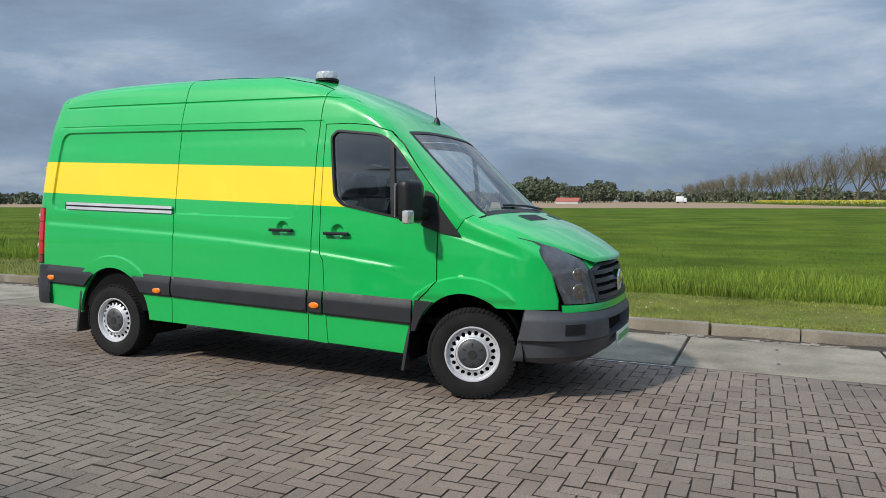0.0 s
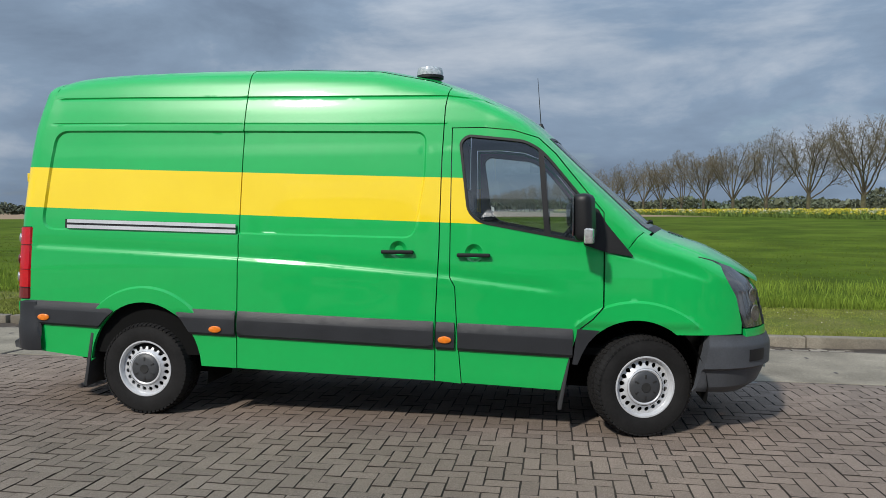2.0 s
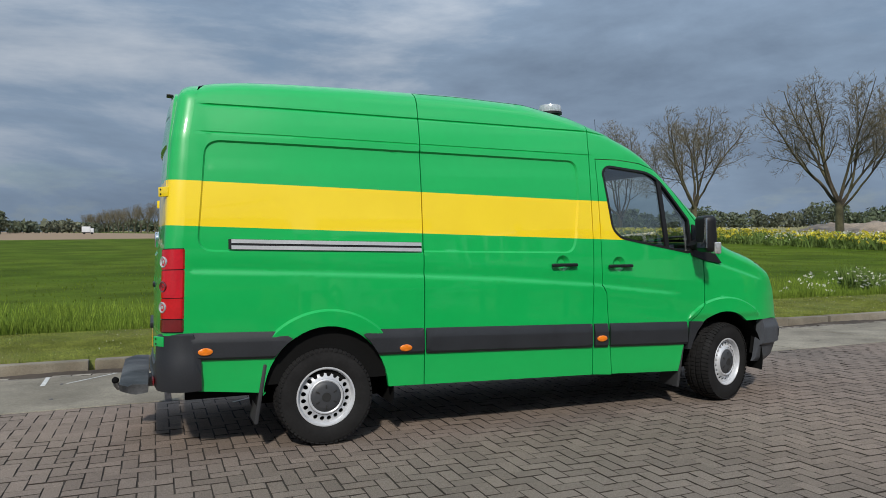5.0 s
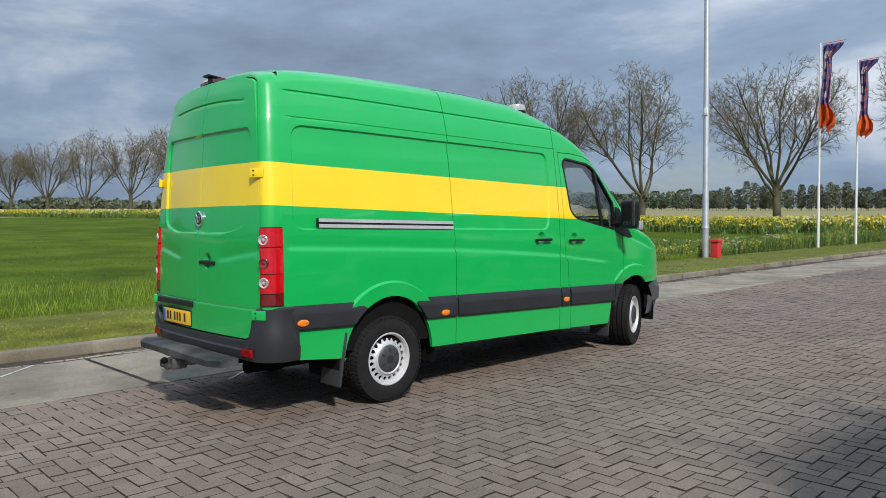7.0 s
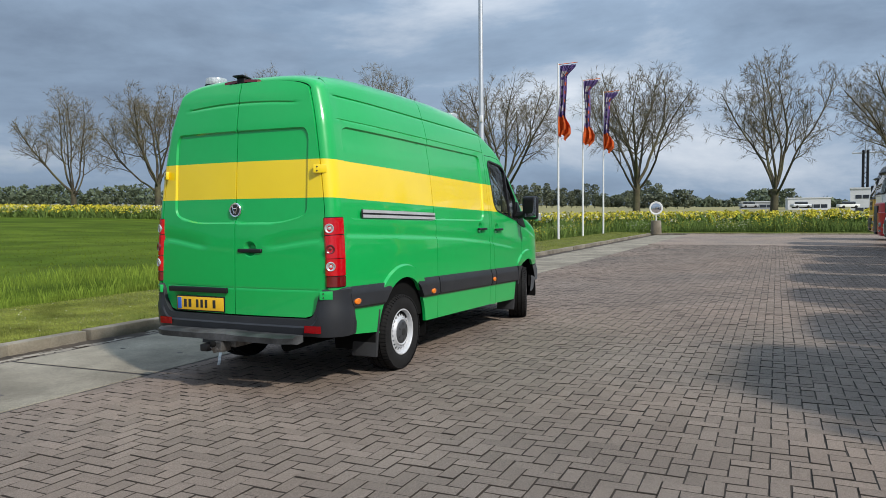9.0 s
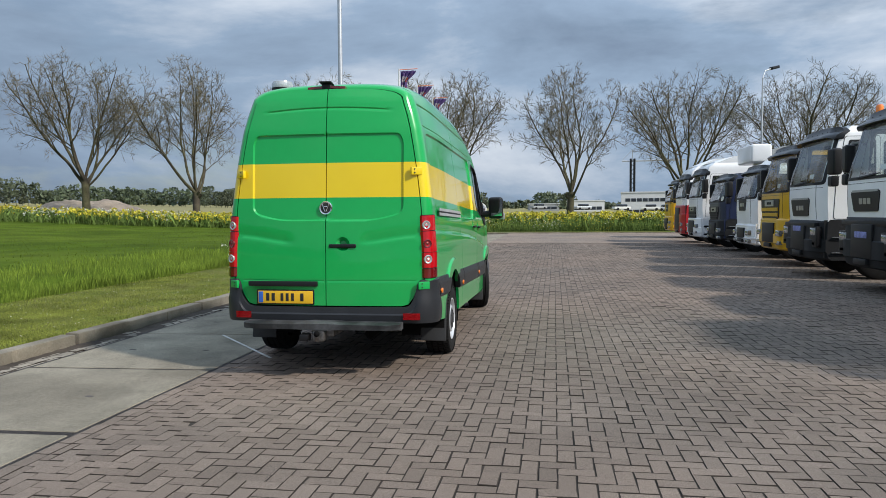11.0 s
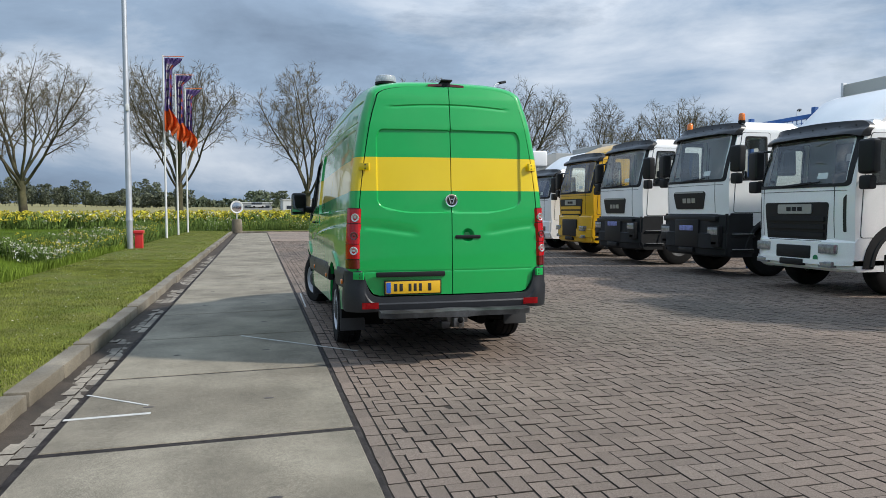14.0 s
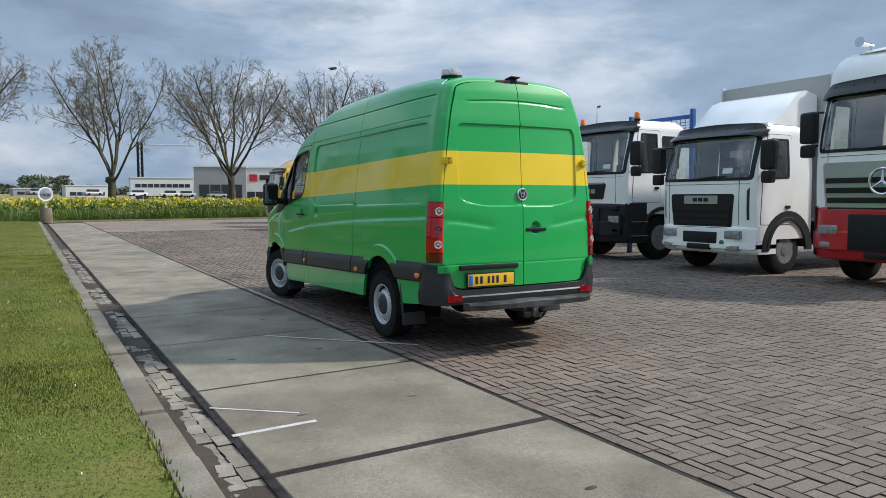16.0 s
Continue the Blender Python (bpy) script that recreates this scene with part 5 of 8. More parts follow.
bumper = part("rear_bumper", bm, M_TRIM, van, "grey plastic rear bumper", angle=28)
for s in (-1, 1):
    bm = bmesh.new()
    for a, b in (((0.455, 0.495), (0.565, 0.56)),):
        rows = [[bm.verts.new((bumper_path(t, 0.021)[0], YC + s * bumper_path(t, 0.021)[1], z)) for t in np.linspace(0.45, 0.56, 8)] for z in (0.497, 0.556)]
        for k in range(7):
            bm.faces.new((rows[0][k], rows[0][k + 1], rows[1][k + 1], rows[1][k]))
    bmesh.ops.solidify(bm, geom=bm.faces[:], thickness=0.01)
    part("bumper_reflector", bm, M_RED, bumper, "red reflector")
# step bar and tow hitch
bm = bmesh.new()
ys = np.linspace(-0.71, 0.71, 26)
rows = []
for y in ys:
    e = smooth(0.71, 0.60, abs(y))
    hump = 0.006 * smooth(0.17, 0.12, abs(y))
    prof = [(-6.85, 0.485 + hump), (-6.95 - 0.05 * e, 0.492 + hump), (-6.98 - 0.06 * e, 0.478 + hump), (-6.975 - 0.06 * e, 0.432 - hump), (-6.93, 0.420), (-6.85, 0.43)]
    rows.append([bm.verts.new((x, YC + y, z)) for x, z in prof])
for A, B in zip(rows, rows[1:]):
    for k in range(6):
        bm.faces.new((A[k], A[(k + 1) % 6], B[(k + 1) % 6], B[k]))
bm.faces.new(rows[0]), bm.faces.new(rows[-1])
part("rear_step", bm, M_WORN, van, "scuffed grey plastic rear step")
bm = bmesh.new()
box(bm, (-6.95, YC - 0.11, 0.36), (-6.6, YC + 0.09, 0.43), 0.01)
box(bm, (-7.05, YC - 0.05, 0.33), (-6.93, YC + 0.05, 0.42), 0.015)
tube(bm, [(-7.03, YC, 0.355), (-7.07, YC, 0.35), (-7.09, YC, 0.385)], 0.022, 10)
hitch = part("tow_hitch", bm, mat("dark_hitch_steel", (0.16, 0.155, 0.15), 0.42, metal=0.7, var=0.4, scale=18), van, "steel tow hitch")
bm = bmesh.new()
bmesh.ops.create_uvsphere(bm, u_segments=14, v_segments=10, radius=0.027, matrix=Matrix.Translation((-7.09, YC, 0.405)))
part("tow_ball", bm, M_SHELL, hitch)
bm = bmesh.new()
box(bm, (-7.06, YC + 0.09, 0.33), (-6.96, YC + 0.17, 0.39), 0.012)
part("trailer_socket", bm, M_BLACK, hitch)

# underbody, exhaust and closed inner shell of the load space
bm = bmesh.new()
box(bm, (-6.75, YC - 0.50, 0.40), (-1.3, YC + 0.50, 0.47), 0.01)
box(bm, (-5.1, YC - 0.93, 0.37), (-2.6, YC + 0.93, 0.47), 0.01)
tube(bm, [(-6.6, YC - 0.35, 0.33), (-4.0, YC - 0.3, 0.32)], 0.05, 10)
tube(bm, [(-5.665, YC - 0.75, 0.34), (-5.665, YC + 0.75, 0.34)], 0.06, 10)
bmesh.ops.create_uvsphere(bm, u_segments=14, v_segments=10, radius=0.15, matrix=Matrix.Translation((-5.665, YC, 0.34)))
tube(bm, [(-2.0, YC - 0.75, 0.34), (-2.0, YC + 0.75, 0.34)], 0.05, 10)
part("underbody", bm, M_SHELL, van)
bm = bmesh.new()
for x0, x1 in ((-6.62, -3.42),):
    xs = np.linspace(x0, x1, 30)
    rows = []
    for x in xs:
        xx = max(x, -6.45)
        zz = [0.46, 0.9, 1.4, 1.8, 2.1, 2.3]
        L_ = [side_pt(xx, z, -1, -0.045, True) for z in zz] + [top_pt(xx, f, -0.045) - Vector((0, 0, 0.0)) for f in (-0.82, -0.6, -0.3, 0, 0.3, 0.6, 0.82)] + [side_pt(xx, z, 1, -0.045, True) for z in zz[::-1]]
        rows.append([bm.verts.new((x, p.y if x > -6.45 else YC + (p.y - YC) * 0.88, p.z if x > -6.45 else min(p.z, 2.44))) for p in L_])
    n = len(rows[0])
    for A, B in zip(rows, rows[1:]):
        for k in range(n - 1):
            bm.faces.new((A[k], A[k + 1], B[k + 1], B[k]))
        bm.faces.new((A[-1], A[0], B[0], B[-1]))
    bm.faces.new(rows[0]), bm.faces.new(rows[-1])
part("load_space_shell", bm, M_SHELL, van)

# ---- cab inside ----
bm = bmesh.new()
box(bm, (-3.44, YC - 0.86, 0.45), (-3.40, YC + 0.86, 2.2), 0.01)
part("bulkhead", bm, M_LINING, van)
bm = bmesh.new()
box(bm, (-3.40, YC - 0.9, 0.55), (-1.95, YC + 0.9, 0.60))
part("cab_floor", bm, M_SHELL, van)
part("headliner", top_sheet(-3.42, WS0 - 0.01, 16, 0.80, 13, -0.05), M_LINING, van)
bm = bmesh.new()
rows = []
for y in np.linspace(-0.86, 0.86, 18):
    b = 0.05 * math.exp(-((y - 0.40) / 0.22) ** 2)
    prof = [(-2.0 + 0.15 * (1 - (y / 0.9) ** 2), 1.36), (-2.25, 1.38 + b), (-2.36, 1.33 + b), (-2.38, 1.15), (-2.25, 0.9), (-2.1, 0.7)]
    rows.append([bm.verts.new((x, YC + y, z)) for x, z in prof])
for A, B in zip(rows, rows[1:]):
    for k in range(5):
        bm.faces.new((A[k], A[k + 1], B[k + 1], B[k]))
part("dashboard", bm, M_SEAT, van, angle=50)
for y in (0.42, -0.15, -0.55):
    bm = bmesh.new()
    w = 0.24 if y > 0 else 0.19
    box(bm, (-3.22, YC + y - w, 0.85), (-2.72, YC + y + w, 1.0), 0.05, None, 3)
    box(bm, (-0.07, -w, 0), (0.07, w, 0.62), 0.05, Matrix.Translation((-3.2, YC + y, 0.95)) @ Matrix.Rotation(-0.2, 4, "Y"), 3)
    box(bm, (-0.05, -0.13, 0.64), (0.05, 0.13, 0.82), 0.04, Matrix.Translation((-3.2, YC + y, 0.95)) @ Matrix.Rotation(-0.2, 4, "Y"), 3)
    box(bm, (-3.15, YC + y - w * 0.8, 0.6), (-2.8, YC + y + w * 0.8, 0.86))
    part("cab_seat", bm, M_SEAT, van, "dark cloth cab seat")
bm = bmesh.new()
m = Matrix.Translation((-2.50, YC + 0.42, 1.36)) @ Matrix.Rotation(-0.9, 4, "Y")
ring = [m @ Vector((0.21 * math.cos(a), 0.21 * math.sin(a), 0)) for a in np.linspace(0, 2 * math.pi, 29)]
tube(bm, ring, 0.017, 8)
for a in (0.0, 2.1, 4.2):
    tube(bm, [m @ Vector((0, 0, -0.02)), m @ Vector((0.2 * math.cos(a), 0.2 * math.sin(a), 0))], 0.016, 6)
tube(bm, [m @ Vector((0, 0, 0)), m @ Vector((0, 0, -0.3))], 0.04, 8)
part("steering_wheel", bm, M_BLACK, van)

# ---- roof fittings ----
for bx, by, bz in ((-3.55, -0.52, 2.555), (-6.37, 0.545, 2.600)):
    bm = bmesh.new()
    lathe(bm, [(-0.08, 0.086), (0.010, 0.086), (0.014, 0.104), (0.034, 0.104), (0.034, 0.0)], 28, "z", (bx, YC + by, bz))
    bc = part("beacon", bm, M_BLACK, van, "flat warning beacon with a clear cap")
    bm = bmesh.new()
    lathe(bm, [(0.034, 0.100), (0.060, 0.101), (0.092, 0.092), (0.100, 0.072), (0.102, 0.0)], 28, "z", (bx, YC + by, bz))
    part("beacon_cap", bm, M_CLEARLAMP, bc, "clear ribbed cap")
bm = bmesh.new()
p = top_pt(-2.81, 0.0)
lathe(bm, [(-0.02, 0.034), (0.012, 0.028), (0.045, 0.012), (0.05, 0.0)], 16, "z", p)
ant = part("antenna", bm, M_BLACK, van, "black whip aerial")
bm = bmesh.new()
tube(bm, [p + Vector((0, 0, 0.03)), p + Vector((-0.03, 0, 0.42))], 0.004, 6, 0.002)
part("aerial_rod", bm, M_BLACK, ant)
bm = bmesh.new()
rows = [[bm.verts.new((x, YC + 0.02 + y, z + 2.578 - 0.010 * (y / 0.18) ** 2)) for x, z in ((-6.58, 0.010), (-6.635, 0.020), (-6.66, 0.014), (-6.66, -0.008), (-6.60, -0.01))] for y in np.linspace(-0.175, 0.175, 12)]
for A, B in zip(rows, rows[1:]):
    for k in range(5):
        bm.faces.new((A[k], A[(k + 1) % 5], B[(k + 1) % 5], B[k]))
bm.faces.new(rows[0]), bm.faces.new(rows[-1])
brake = part("high_brake_lamp", bm, M_DARKRED, van, "dark red high brake lamp")
bm = bmesh.new()
box(bm, (-0.045, -0.045, -0.03), (0.045, 0.045, 0.032), 0.02, Matrix.Translation((-6.62, YC + 0.02, 2.585)), 3)
box(bm, (-0.075, -0.055, 0.022), (0.04, 0.055, 0.036), 0.006, Matrix.Translation((-6.63, YC + 0.02, 2.585)) @ Matrix.Rotation(0.12, 4, "Y"), 2)
part("reversing_camera", bm, M_BLACK, van, "black reversing camera under a visor")


# ---- wheels ----
def wheel(at, turn):
    bm = bmesh.new()
    R = 0.347
    prof = [(-0.105, 0.205), (-0.118, 0.235), (-0.121, 0.285), (-0.112, 0.325), (-0.094, R - 0.006), (-0.06, R - 0.001), (-0.058, R - 0.011), (-0.050, R - 0.011), (-0.048, R), (-0.006, R + 0.001), (-0.004, R - 0.010), (0.004, R - 0.010),
            (0.006, R + 0.001), (0.048, R), (0.050, R - 0.011), (0.058, R - 0.011), (0.06, R - 0.001), (0.094, R - 0.006), (0.112, 0.325), (0.121, 0.285), (0.118, 0.235), (0.105, 0.205)]
    lathe(bm, prof, 72, "y", caps=False)
    out = {"tyre": (bm, M_RUBBER, "")}
    bm = bmesh.new()
    for k in range(60):
        a = 2 * math.pi * k / 60
        for y0, y1, sk in ((-0.118, -0.062, 0.03), (-0.045, -0.008, -0.02), (0.008, 0.045, 0.02), (0.062, 0.118, -0.03)):
            q = []
            for y, da in ((y0, -0.036), (y1, -0.036), (y1, 0.036), (y0, 0.036)):
                aa = a + da + sk * (y - y0) / 0.056
                rr_ = R + 0.006 - 0.016 * max(0, abs(y) - 0.08) / 0.04
                q.append((aa, y, rr_))
            top = [bm.verts.new((r_ * math.sin(t), y, r_ * math.cos(t))) for t, y, r_ in q]
            bot = [bm.verts.new(((r_ - 0.012) * math.sin(t), y, (r_ - 0.012) * math.cos(t))) for t, y, r_ in q]
            bm.faces.new(top)
            for j in range(4):
                bm.faces.new((top[j], top[(j + 1) % 4], bot[(j + 1) % 4], bot[j]))
    out["tread"] = (bm, M_RUBBER, "")
    # steel rim with a ring of round holes, outer face at -y
    bm = bmesh.new()
    n, holes = 80, 20
    lathe(bm, [(-0.104, 0.216), (-0.112, 0.212), (-0.112, 0.203), (-0.100, 0.196), (-0.075, 0.190), (0.06, 0.185)], 60, "y", caps=False)
    ring = []
    for k in range(holes):
        a0, a1 = 2 * math.pi * k / holes, 2 * math.pi * (k + 1) / holes
        am, da = (a0 + a1) / 2, 0.112
        P = lambda a, r: Vector((r * math.sin(a), -0.076 - 0.030 * math.exp(-((r - 0.125) / 0.022) ** 2), r * math.cos(a)))
        hole = [P(am + da * math.cos(t) * 0.9, 0.160 + 0.0175 * math.sin(t)) for t in np.linspace(0, 2 * math.pi, 13)[:-1]]
        outer = [P(am + (a1 - a0) / 2 * cx, 0.160 + 0.03 * cz) for cx, cz in ((1, 0), (1, 0.6), (1, 1), (0, 1), (-1, 1), (-1, 0.6), (-1, 0), (-1, -0.6), (-1, -1), (0, -1), (1, -1), (1, -0.6))]
        # both loops start at angle 0 and run the same way round
        hv, ov = [bm.verts.new(p) for p in hole], [bm.verts.new(p) for p in outer]
        iv = [bm.verts.new(p + Vector((0, 0.012, 0))) for p in hole]
        for j in range(12):
            bm.faces.new((hv[j], hv[(j + 1) % 12], ov[(j + 1) % 12], ov[j]))
            bm.faces.new((hv[j], hv[(j + 1) % 12], iv[(j + 1) % 12], iv[j]))
    bmesh.ops.remove_doubles(bm, verts=bm.verts[:], dist=0.0005)
    lathe(bm, [(-0.076, 0.130), (-0.104, 0.127), (-0.108, 0.118), (-0.098, 0.105), (-0.09, 0.0)], 48, "y")
    out["rim"] = (bm, M_RIM, "silver-painted steel rim")
    bm = bmesh.new()
    lathe(bm, [(-0.08, 0.112), (-0.102, 0.110), (-0.111, 0.10), (-0.116, 0.075), (-0.120, 0.040), (-0.122, 0.0)], 40, "y")
    out["hub_cap"] = (bm, M_HUB, "dark grey plastic hub cap")
    bm = bmesh.new()
    lathe(bm, [(-0.1215, 0.034), (-0.1245, 0.033), (-0.1245, 0.026), (-0.1225, 0.0)], 24, "y")
    for k in range(6):
        a = 2 * math.pi * k / 6
        box(bm, (-0.006, -0.1195, 0.058), (0.006, -0.114, 0.088), 0.002, Matrix.Rotation(a, 4, "Y"))
    out["cap_detail"] = (bm, M_INK, "")
    bm = bmesh.new()
    lathe(bm, [(-0.03, 0.0), (-0.03, 0.18), (0.08, 0.18), (0.08, 0.0)], 24, "y")
    out["brake_drum"] = (bm, M_SHELL, "")
    e = part("wheel", *out.pop("tyre")[:2], None)
    for k, (bm, m_, lab) in out.items():
        part(k, bm, m_, e, lab)
    return e


w0 = wheel((0, 0, 0), 0)
STEER = radians(17)
places = [(-5.665, -0.985 + 0.12, 0, False), (-2.0, -0.985 + 0.135, STEER, False), (-5.665, 0.985 - 0.12, math.pi, True), (-2.0, 0.985 - 0.135, math.pi + STEER, True)]
for i, (x, y, a, left) in enumerate(places):
    m = Matrix.Translation((x, YC + y, 0.349)) @ Matrix.Rotation(a, 4, "Z")
    w = w0 if i == 0 else copy_thing(w0, m)
    w.parent = van
    w.matrix_parent_inverse = van.matrix_basis.inverted()
    w.matrix_basis = m

random.seed(4)
# ---- trees along the road ----
def bare_tree(seed, height=18.5, dense=1.0):
    """A tall bare tree: a short trunk, limbs that fan upwards, and branches down to fine twigs; trunk and crown as two meshes."""
    rnd = np.random.RandomState(seed)
    H = height
    wide, deep, mid = H * rnd.uniform(0.45, 0.50), H * 0.40, H * 0.58
    V, F, TV, TF = [], [], [], []
    unit = lambda v: v / (np.linalg.norm(v) + 1e-9)

    def room(p):
        """Below 1 within the crown's lumpy dome."""
        lump = 0.92 + 0.22 * noise.noise((p[0] * 0.25 + seed, p[1] * 0.25, p[2] * 0.25))
        return math.sqrt((p[0] ** 2 + p[1] ** 2) / wide ** 2 + ((p[2] - mid) / deep) ** 2) / lump

    def limb(pts, radii):
        thick = radii[0] > 0.045
        sides = 9 if radii[0] > 0.16 else 6 if thick else 3
        vs, fs = (V, F) if thick else (TV, TF)
        u = None
        for i, (p, r) in enumerate(zip(pts, radii)):
            d = unit(pts[min(i + 1, len(pts) - 1)] - pts[max(i - 1, 0)])
            u = unit(np.cross(d, (0.31, 0.9, 0.1))) if u is None else unit(u - d * u.dot(d))
            w = np.cross(d, u)
            n = len(vs)
            vs.extend(tuple(p + (u * math.cos(t) + w * math.sin(t)) * r) for t in np.arange(sides) * 2 * math.pi / sides)
            if i:
                fs.extend((n - sides + q, n - sides + (q + 1) % sides, n + (q + 1) % sides, n + q) for q in range(sides))

    def twigs(p, d, n):
        for _ in range(n):
            e = unit(unit(d) + rnd.normal(0, 0.42, 3) + (0, 0, 0.15))
            w = unit(np.cross(e, rnd.normal(0, 1, 3))) * 0.012
            tip = p + e * rnd.uniform(0.3, 0.85)
            TF.append((len(TV), len(TV) + 1, len(TV) + 2))
            TV.extend((tuple(p - w), tuple(p + w), tuple(tip)))

    def grow(p, d, length, r0, level):
        """A branch that follows the fan of the crown, with smaller ones along its outer part."""
        step = (0.8, 0.6, 0.45, 0.38)[level - 1]
        n = max(3, int(length / step))
        pts, radii, d = [p], [r0], unit(d)
        droop = level > 1 and d[2] < 0.05
        for i in range(n):
            fan = unit(pts[-1] - base) * (0.035, 0.065, 0.035, 0.0)[level - 1] + np.array((0, 0, 0.045 if not droop else -0.06))
            d = unit(d + fan + rnd.normal(0, (0.085, 0.12, 0.15, 0.18)[level - 1], 3))
            q = pts[-1] + d * length / n
            if room(q) > 0.97 + 0.10 * rnd.rand() and i > 0:
                break
            pts.append(q)
            radii.append(max(0.011, r0 * (1 - (i + 1) / n) ** 0.8))
        limb(pts, radii)
        m = len(pts)
        if level == 4:
            for i in range(1, m):
                twigs(pts[i], pts[i] - pts[i - 1], max(1, int(3 * dense)) + (i == m - 1) if room(pts[i]) > 0.35 else 0)
            return
        gap = (0.66, 0.50, 0.37)[level - 1] / dense
        start = (0.27, 0.20, 0.15)[level - 1] * length
        at, side = start, rnd.uniform(0, 6.28)
        span = length / n
        while at < (m - 1) * span:
            i = min(m - 2, int(at / span))
            q = pts[i] + (pts[i + 1] - pts[i]) * (at / span - i)
            a = unit(pts[i + 1] - pts[i])
            side += 2.4 + rnd.normal(0, 0.5)
            u = unit(np.cross(a, (0.2, 0.3, 0.93)))
            out = u * math.cos(side) + np.cross(a, u) * math.sin(side)
            spread = rnd.uniform(0.45, 1.0)
            k = rnd.uniform(0.5, 0.85) * ((length - at) * 0.55 + (2.0, 0.8, 0.4)[level - 1])
            if level == 3 and room(q) < 0.3:
                at += gap
                continue
            grow(q, a * math.cos(spread) + out * math.sin(spread), k, max(0.012, radii[i] * (0.55, 0.5, 0.5)[level - 1]), level + 1)
            at += gap * rnd.uniform(0.7, 1.4)

    fork = H * rnd.uniform(0.19, 0.25)
    lean = rnd.normal(0, 0.02, 2)
    trunk = [np.array((lean[0] * z + 0.04 * math.sin(z * 1.3 + seed), lean[1] * z, z)) for z in np.linspace(-0.6, fork, 9)]
    limb(trunk, [0.60, 0.52, 0.46, 0.43, 0.41, 0.40, 0.39, 0.40, 0.36])
    base = trunk[-1] - (0, 0, 1.5)
    n = rnd.randint(7, 10)
    turn = rnd.uniform(0, 6.28)
    for k in range(n):
        a = turn + k * 2.4 + rnd.normal(0, 0.2)
        tilt = 0.10 + 0.82 * ((k + 0.5) / n) ** 0.7 + rnd.normal(0, 0.05)
        low = trunk[-1] - (0, 0, rnd.uniform(0.2, 1.1) if tilt > 0.55 else 0.15)
        grow(low, np.array((math.cos(a) * math.sin(tilt), math.sin(a) * math.sin(tilt), math.cos(tilt))), H * rnd.uniform(0.74, 0.88), rnd.uniform(0.13, 0.19), 1)
    return mesh_of("trunk", V, F, M_BARK, True), mesh_of("crown", TV, TF, M_TWIG)


kinds = [bare_tree(k) for k in (3, 11, 24)] + [bare_tree(37, 18.5, 0.8)]
TREE_Y = [-54, -39.5, -25.2, -11.3, 2.2, 16, 30.6, 44.8, 57, 76, 89, 131, 148, 164.5, 181.3, 199, 215, 232, 249, 270, 288, 306, 326, 346, 366, 388, 410, 431, 453, 474, 496, 519, 541, 562, 586, 610, 633, 657, 680, 705, 731, 758]
rnd = random.Random(2)
for i, ty in enumerate(TREE_Y):
    tx = 73.24 - 0.185 * ty
    e = thing("roadside_tree", "tall bare roadside tree with a spreading crown of twigs", "tree", (tx, ty, land(tx, ty)), "row of trees along the road")
    k = rnd.uniform(0.93, 1.06)
    e.rotation_euler = (0, 0, rnd.uniform(0, 6.28))
    e.scale = (k, k, k)
    for nm, me in zip(("trunk", "crown"), kinds[i % 3 if ty < 230 else 3]):
        o = new(nm, me)
        o.parent = e

# ---- far woods: trunks and leaf clumps too many to count ----
def wood(name, label, places, seed, leaf=1.1, per=70):
    rnd = np.random.RandomState(seed)
    V, F = [], []
    for x, y, h, w in places:
        z0 = land(x, y)
        n = len(V)
        for dx, dy in ((-0.2, 0), (0.2, 0), (0, 0.2)):
            V += [(x + dx, y + dy, z0 - 0.5), (x + dx * 0.5, y + dy * 0.5, z0 + h * 0.6)]
        F += [(n, n + 2, n + 3, n + 1), (n + 2, n + 4, n + 5, n + 3), (n + 4, n, n + 1, n + 5)]
        lo = 0.12 if w > h * 0.45 else 0.22
        for _ in range(per):
            t = rnd.uniform(lo, 1.0)
            r = w * 0.5 * math.sqrt(max(0.02, 1 - ((t - 0.55) / 0.5) ** 2)) * math.sqrt(rnd.rand())
            a = rnd.uniform(0, 2 * math.pi)
            c = np.array((x + r * math.cos(a), y + r * math.sin(a), z0 + h * t))
            u, v = rnd.normal(size=(2, 3)) * leaf * rnd.uniform(0.35, 0.75)
            n = len(V)
            V += [tuple(c + u), tuple(c + v), tuple(c - u), tuple(c - v)]
            F.append((n, n + 1, n + 2, n + 3))
    tagged(solid(name, mesh_of(name, V, F, M_FARLEAF)), label, "trees", kind="stuff")


def ring(b0, b1, dist, step, h, w, seed, jitter=14):
    """Places on an arc round the yard, by bearing in degrees from +y towards -x."""
    rnd = random.Random(seed)
    out, b = [], b0
    while b < b1:
        d = dist + rnd.uniform(-jitter, jitter)
        a = math.radians(b)
        k = 0.65 + 0.5 * (0.5 + noise.noise((b * 0.35, seed, 0)))
        out.append((-6 - math.sin(a) * d, 4 + math.cos(a) * d, h * k * rnd.uniform(0.8, 1.15), w * rnd.uniform(0.8, 1.3)))
        b += step * rnd.uniform(0.6, 1.4)
    return out


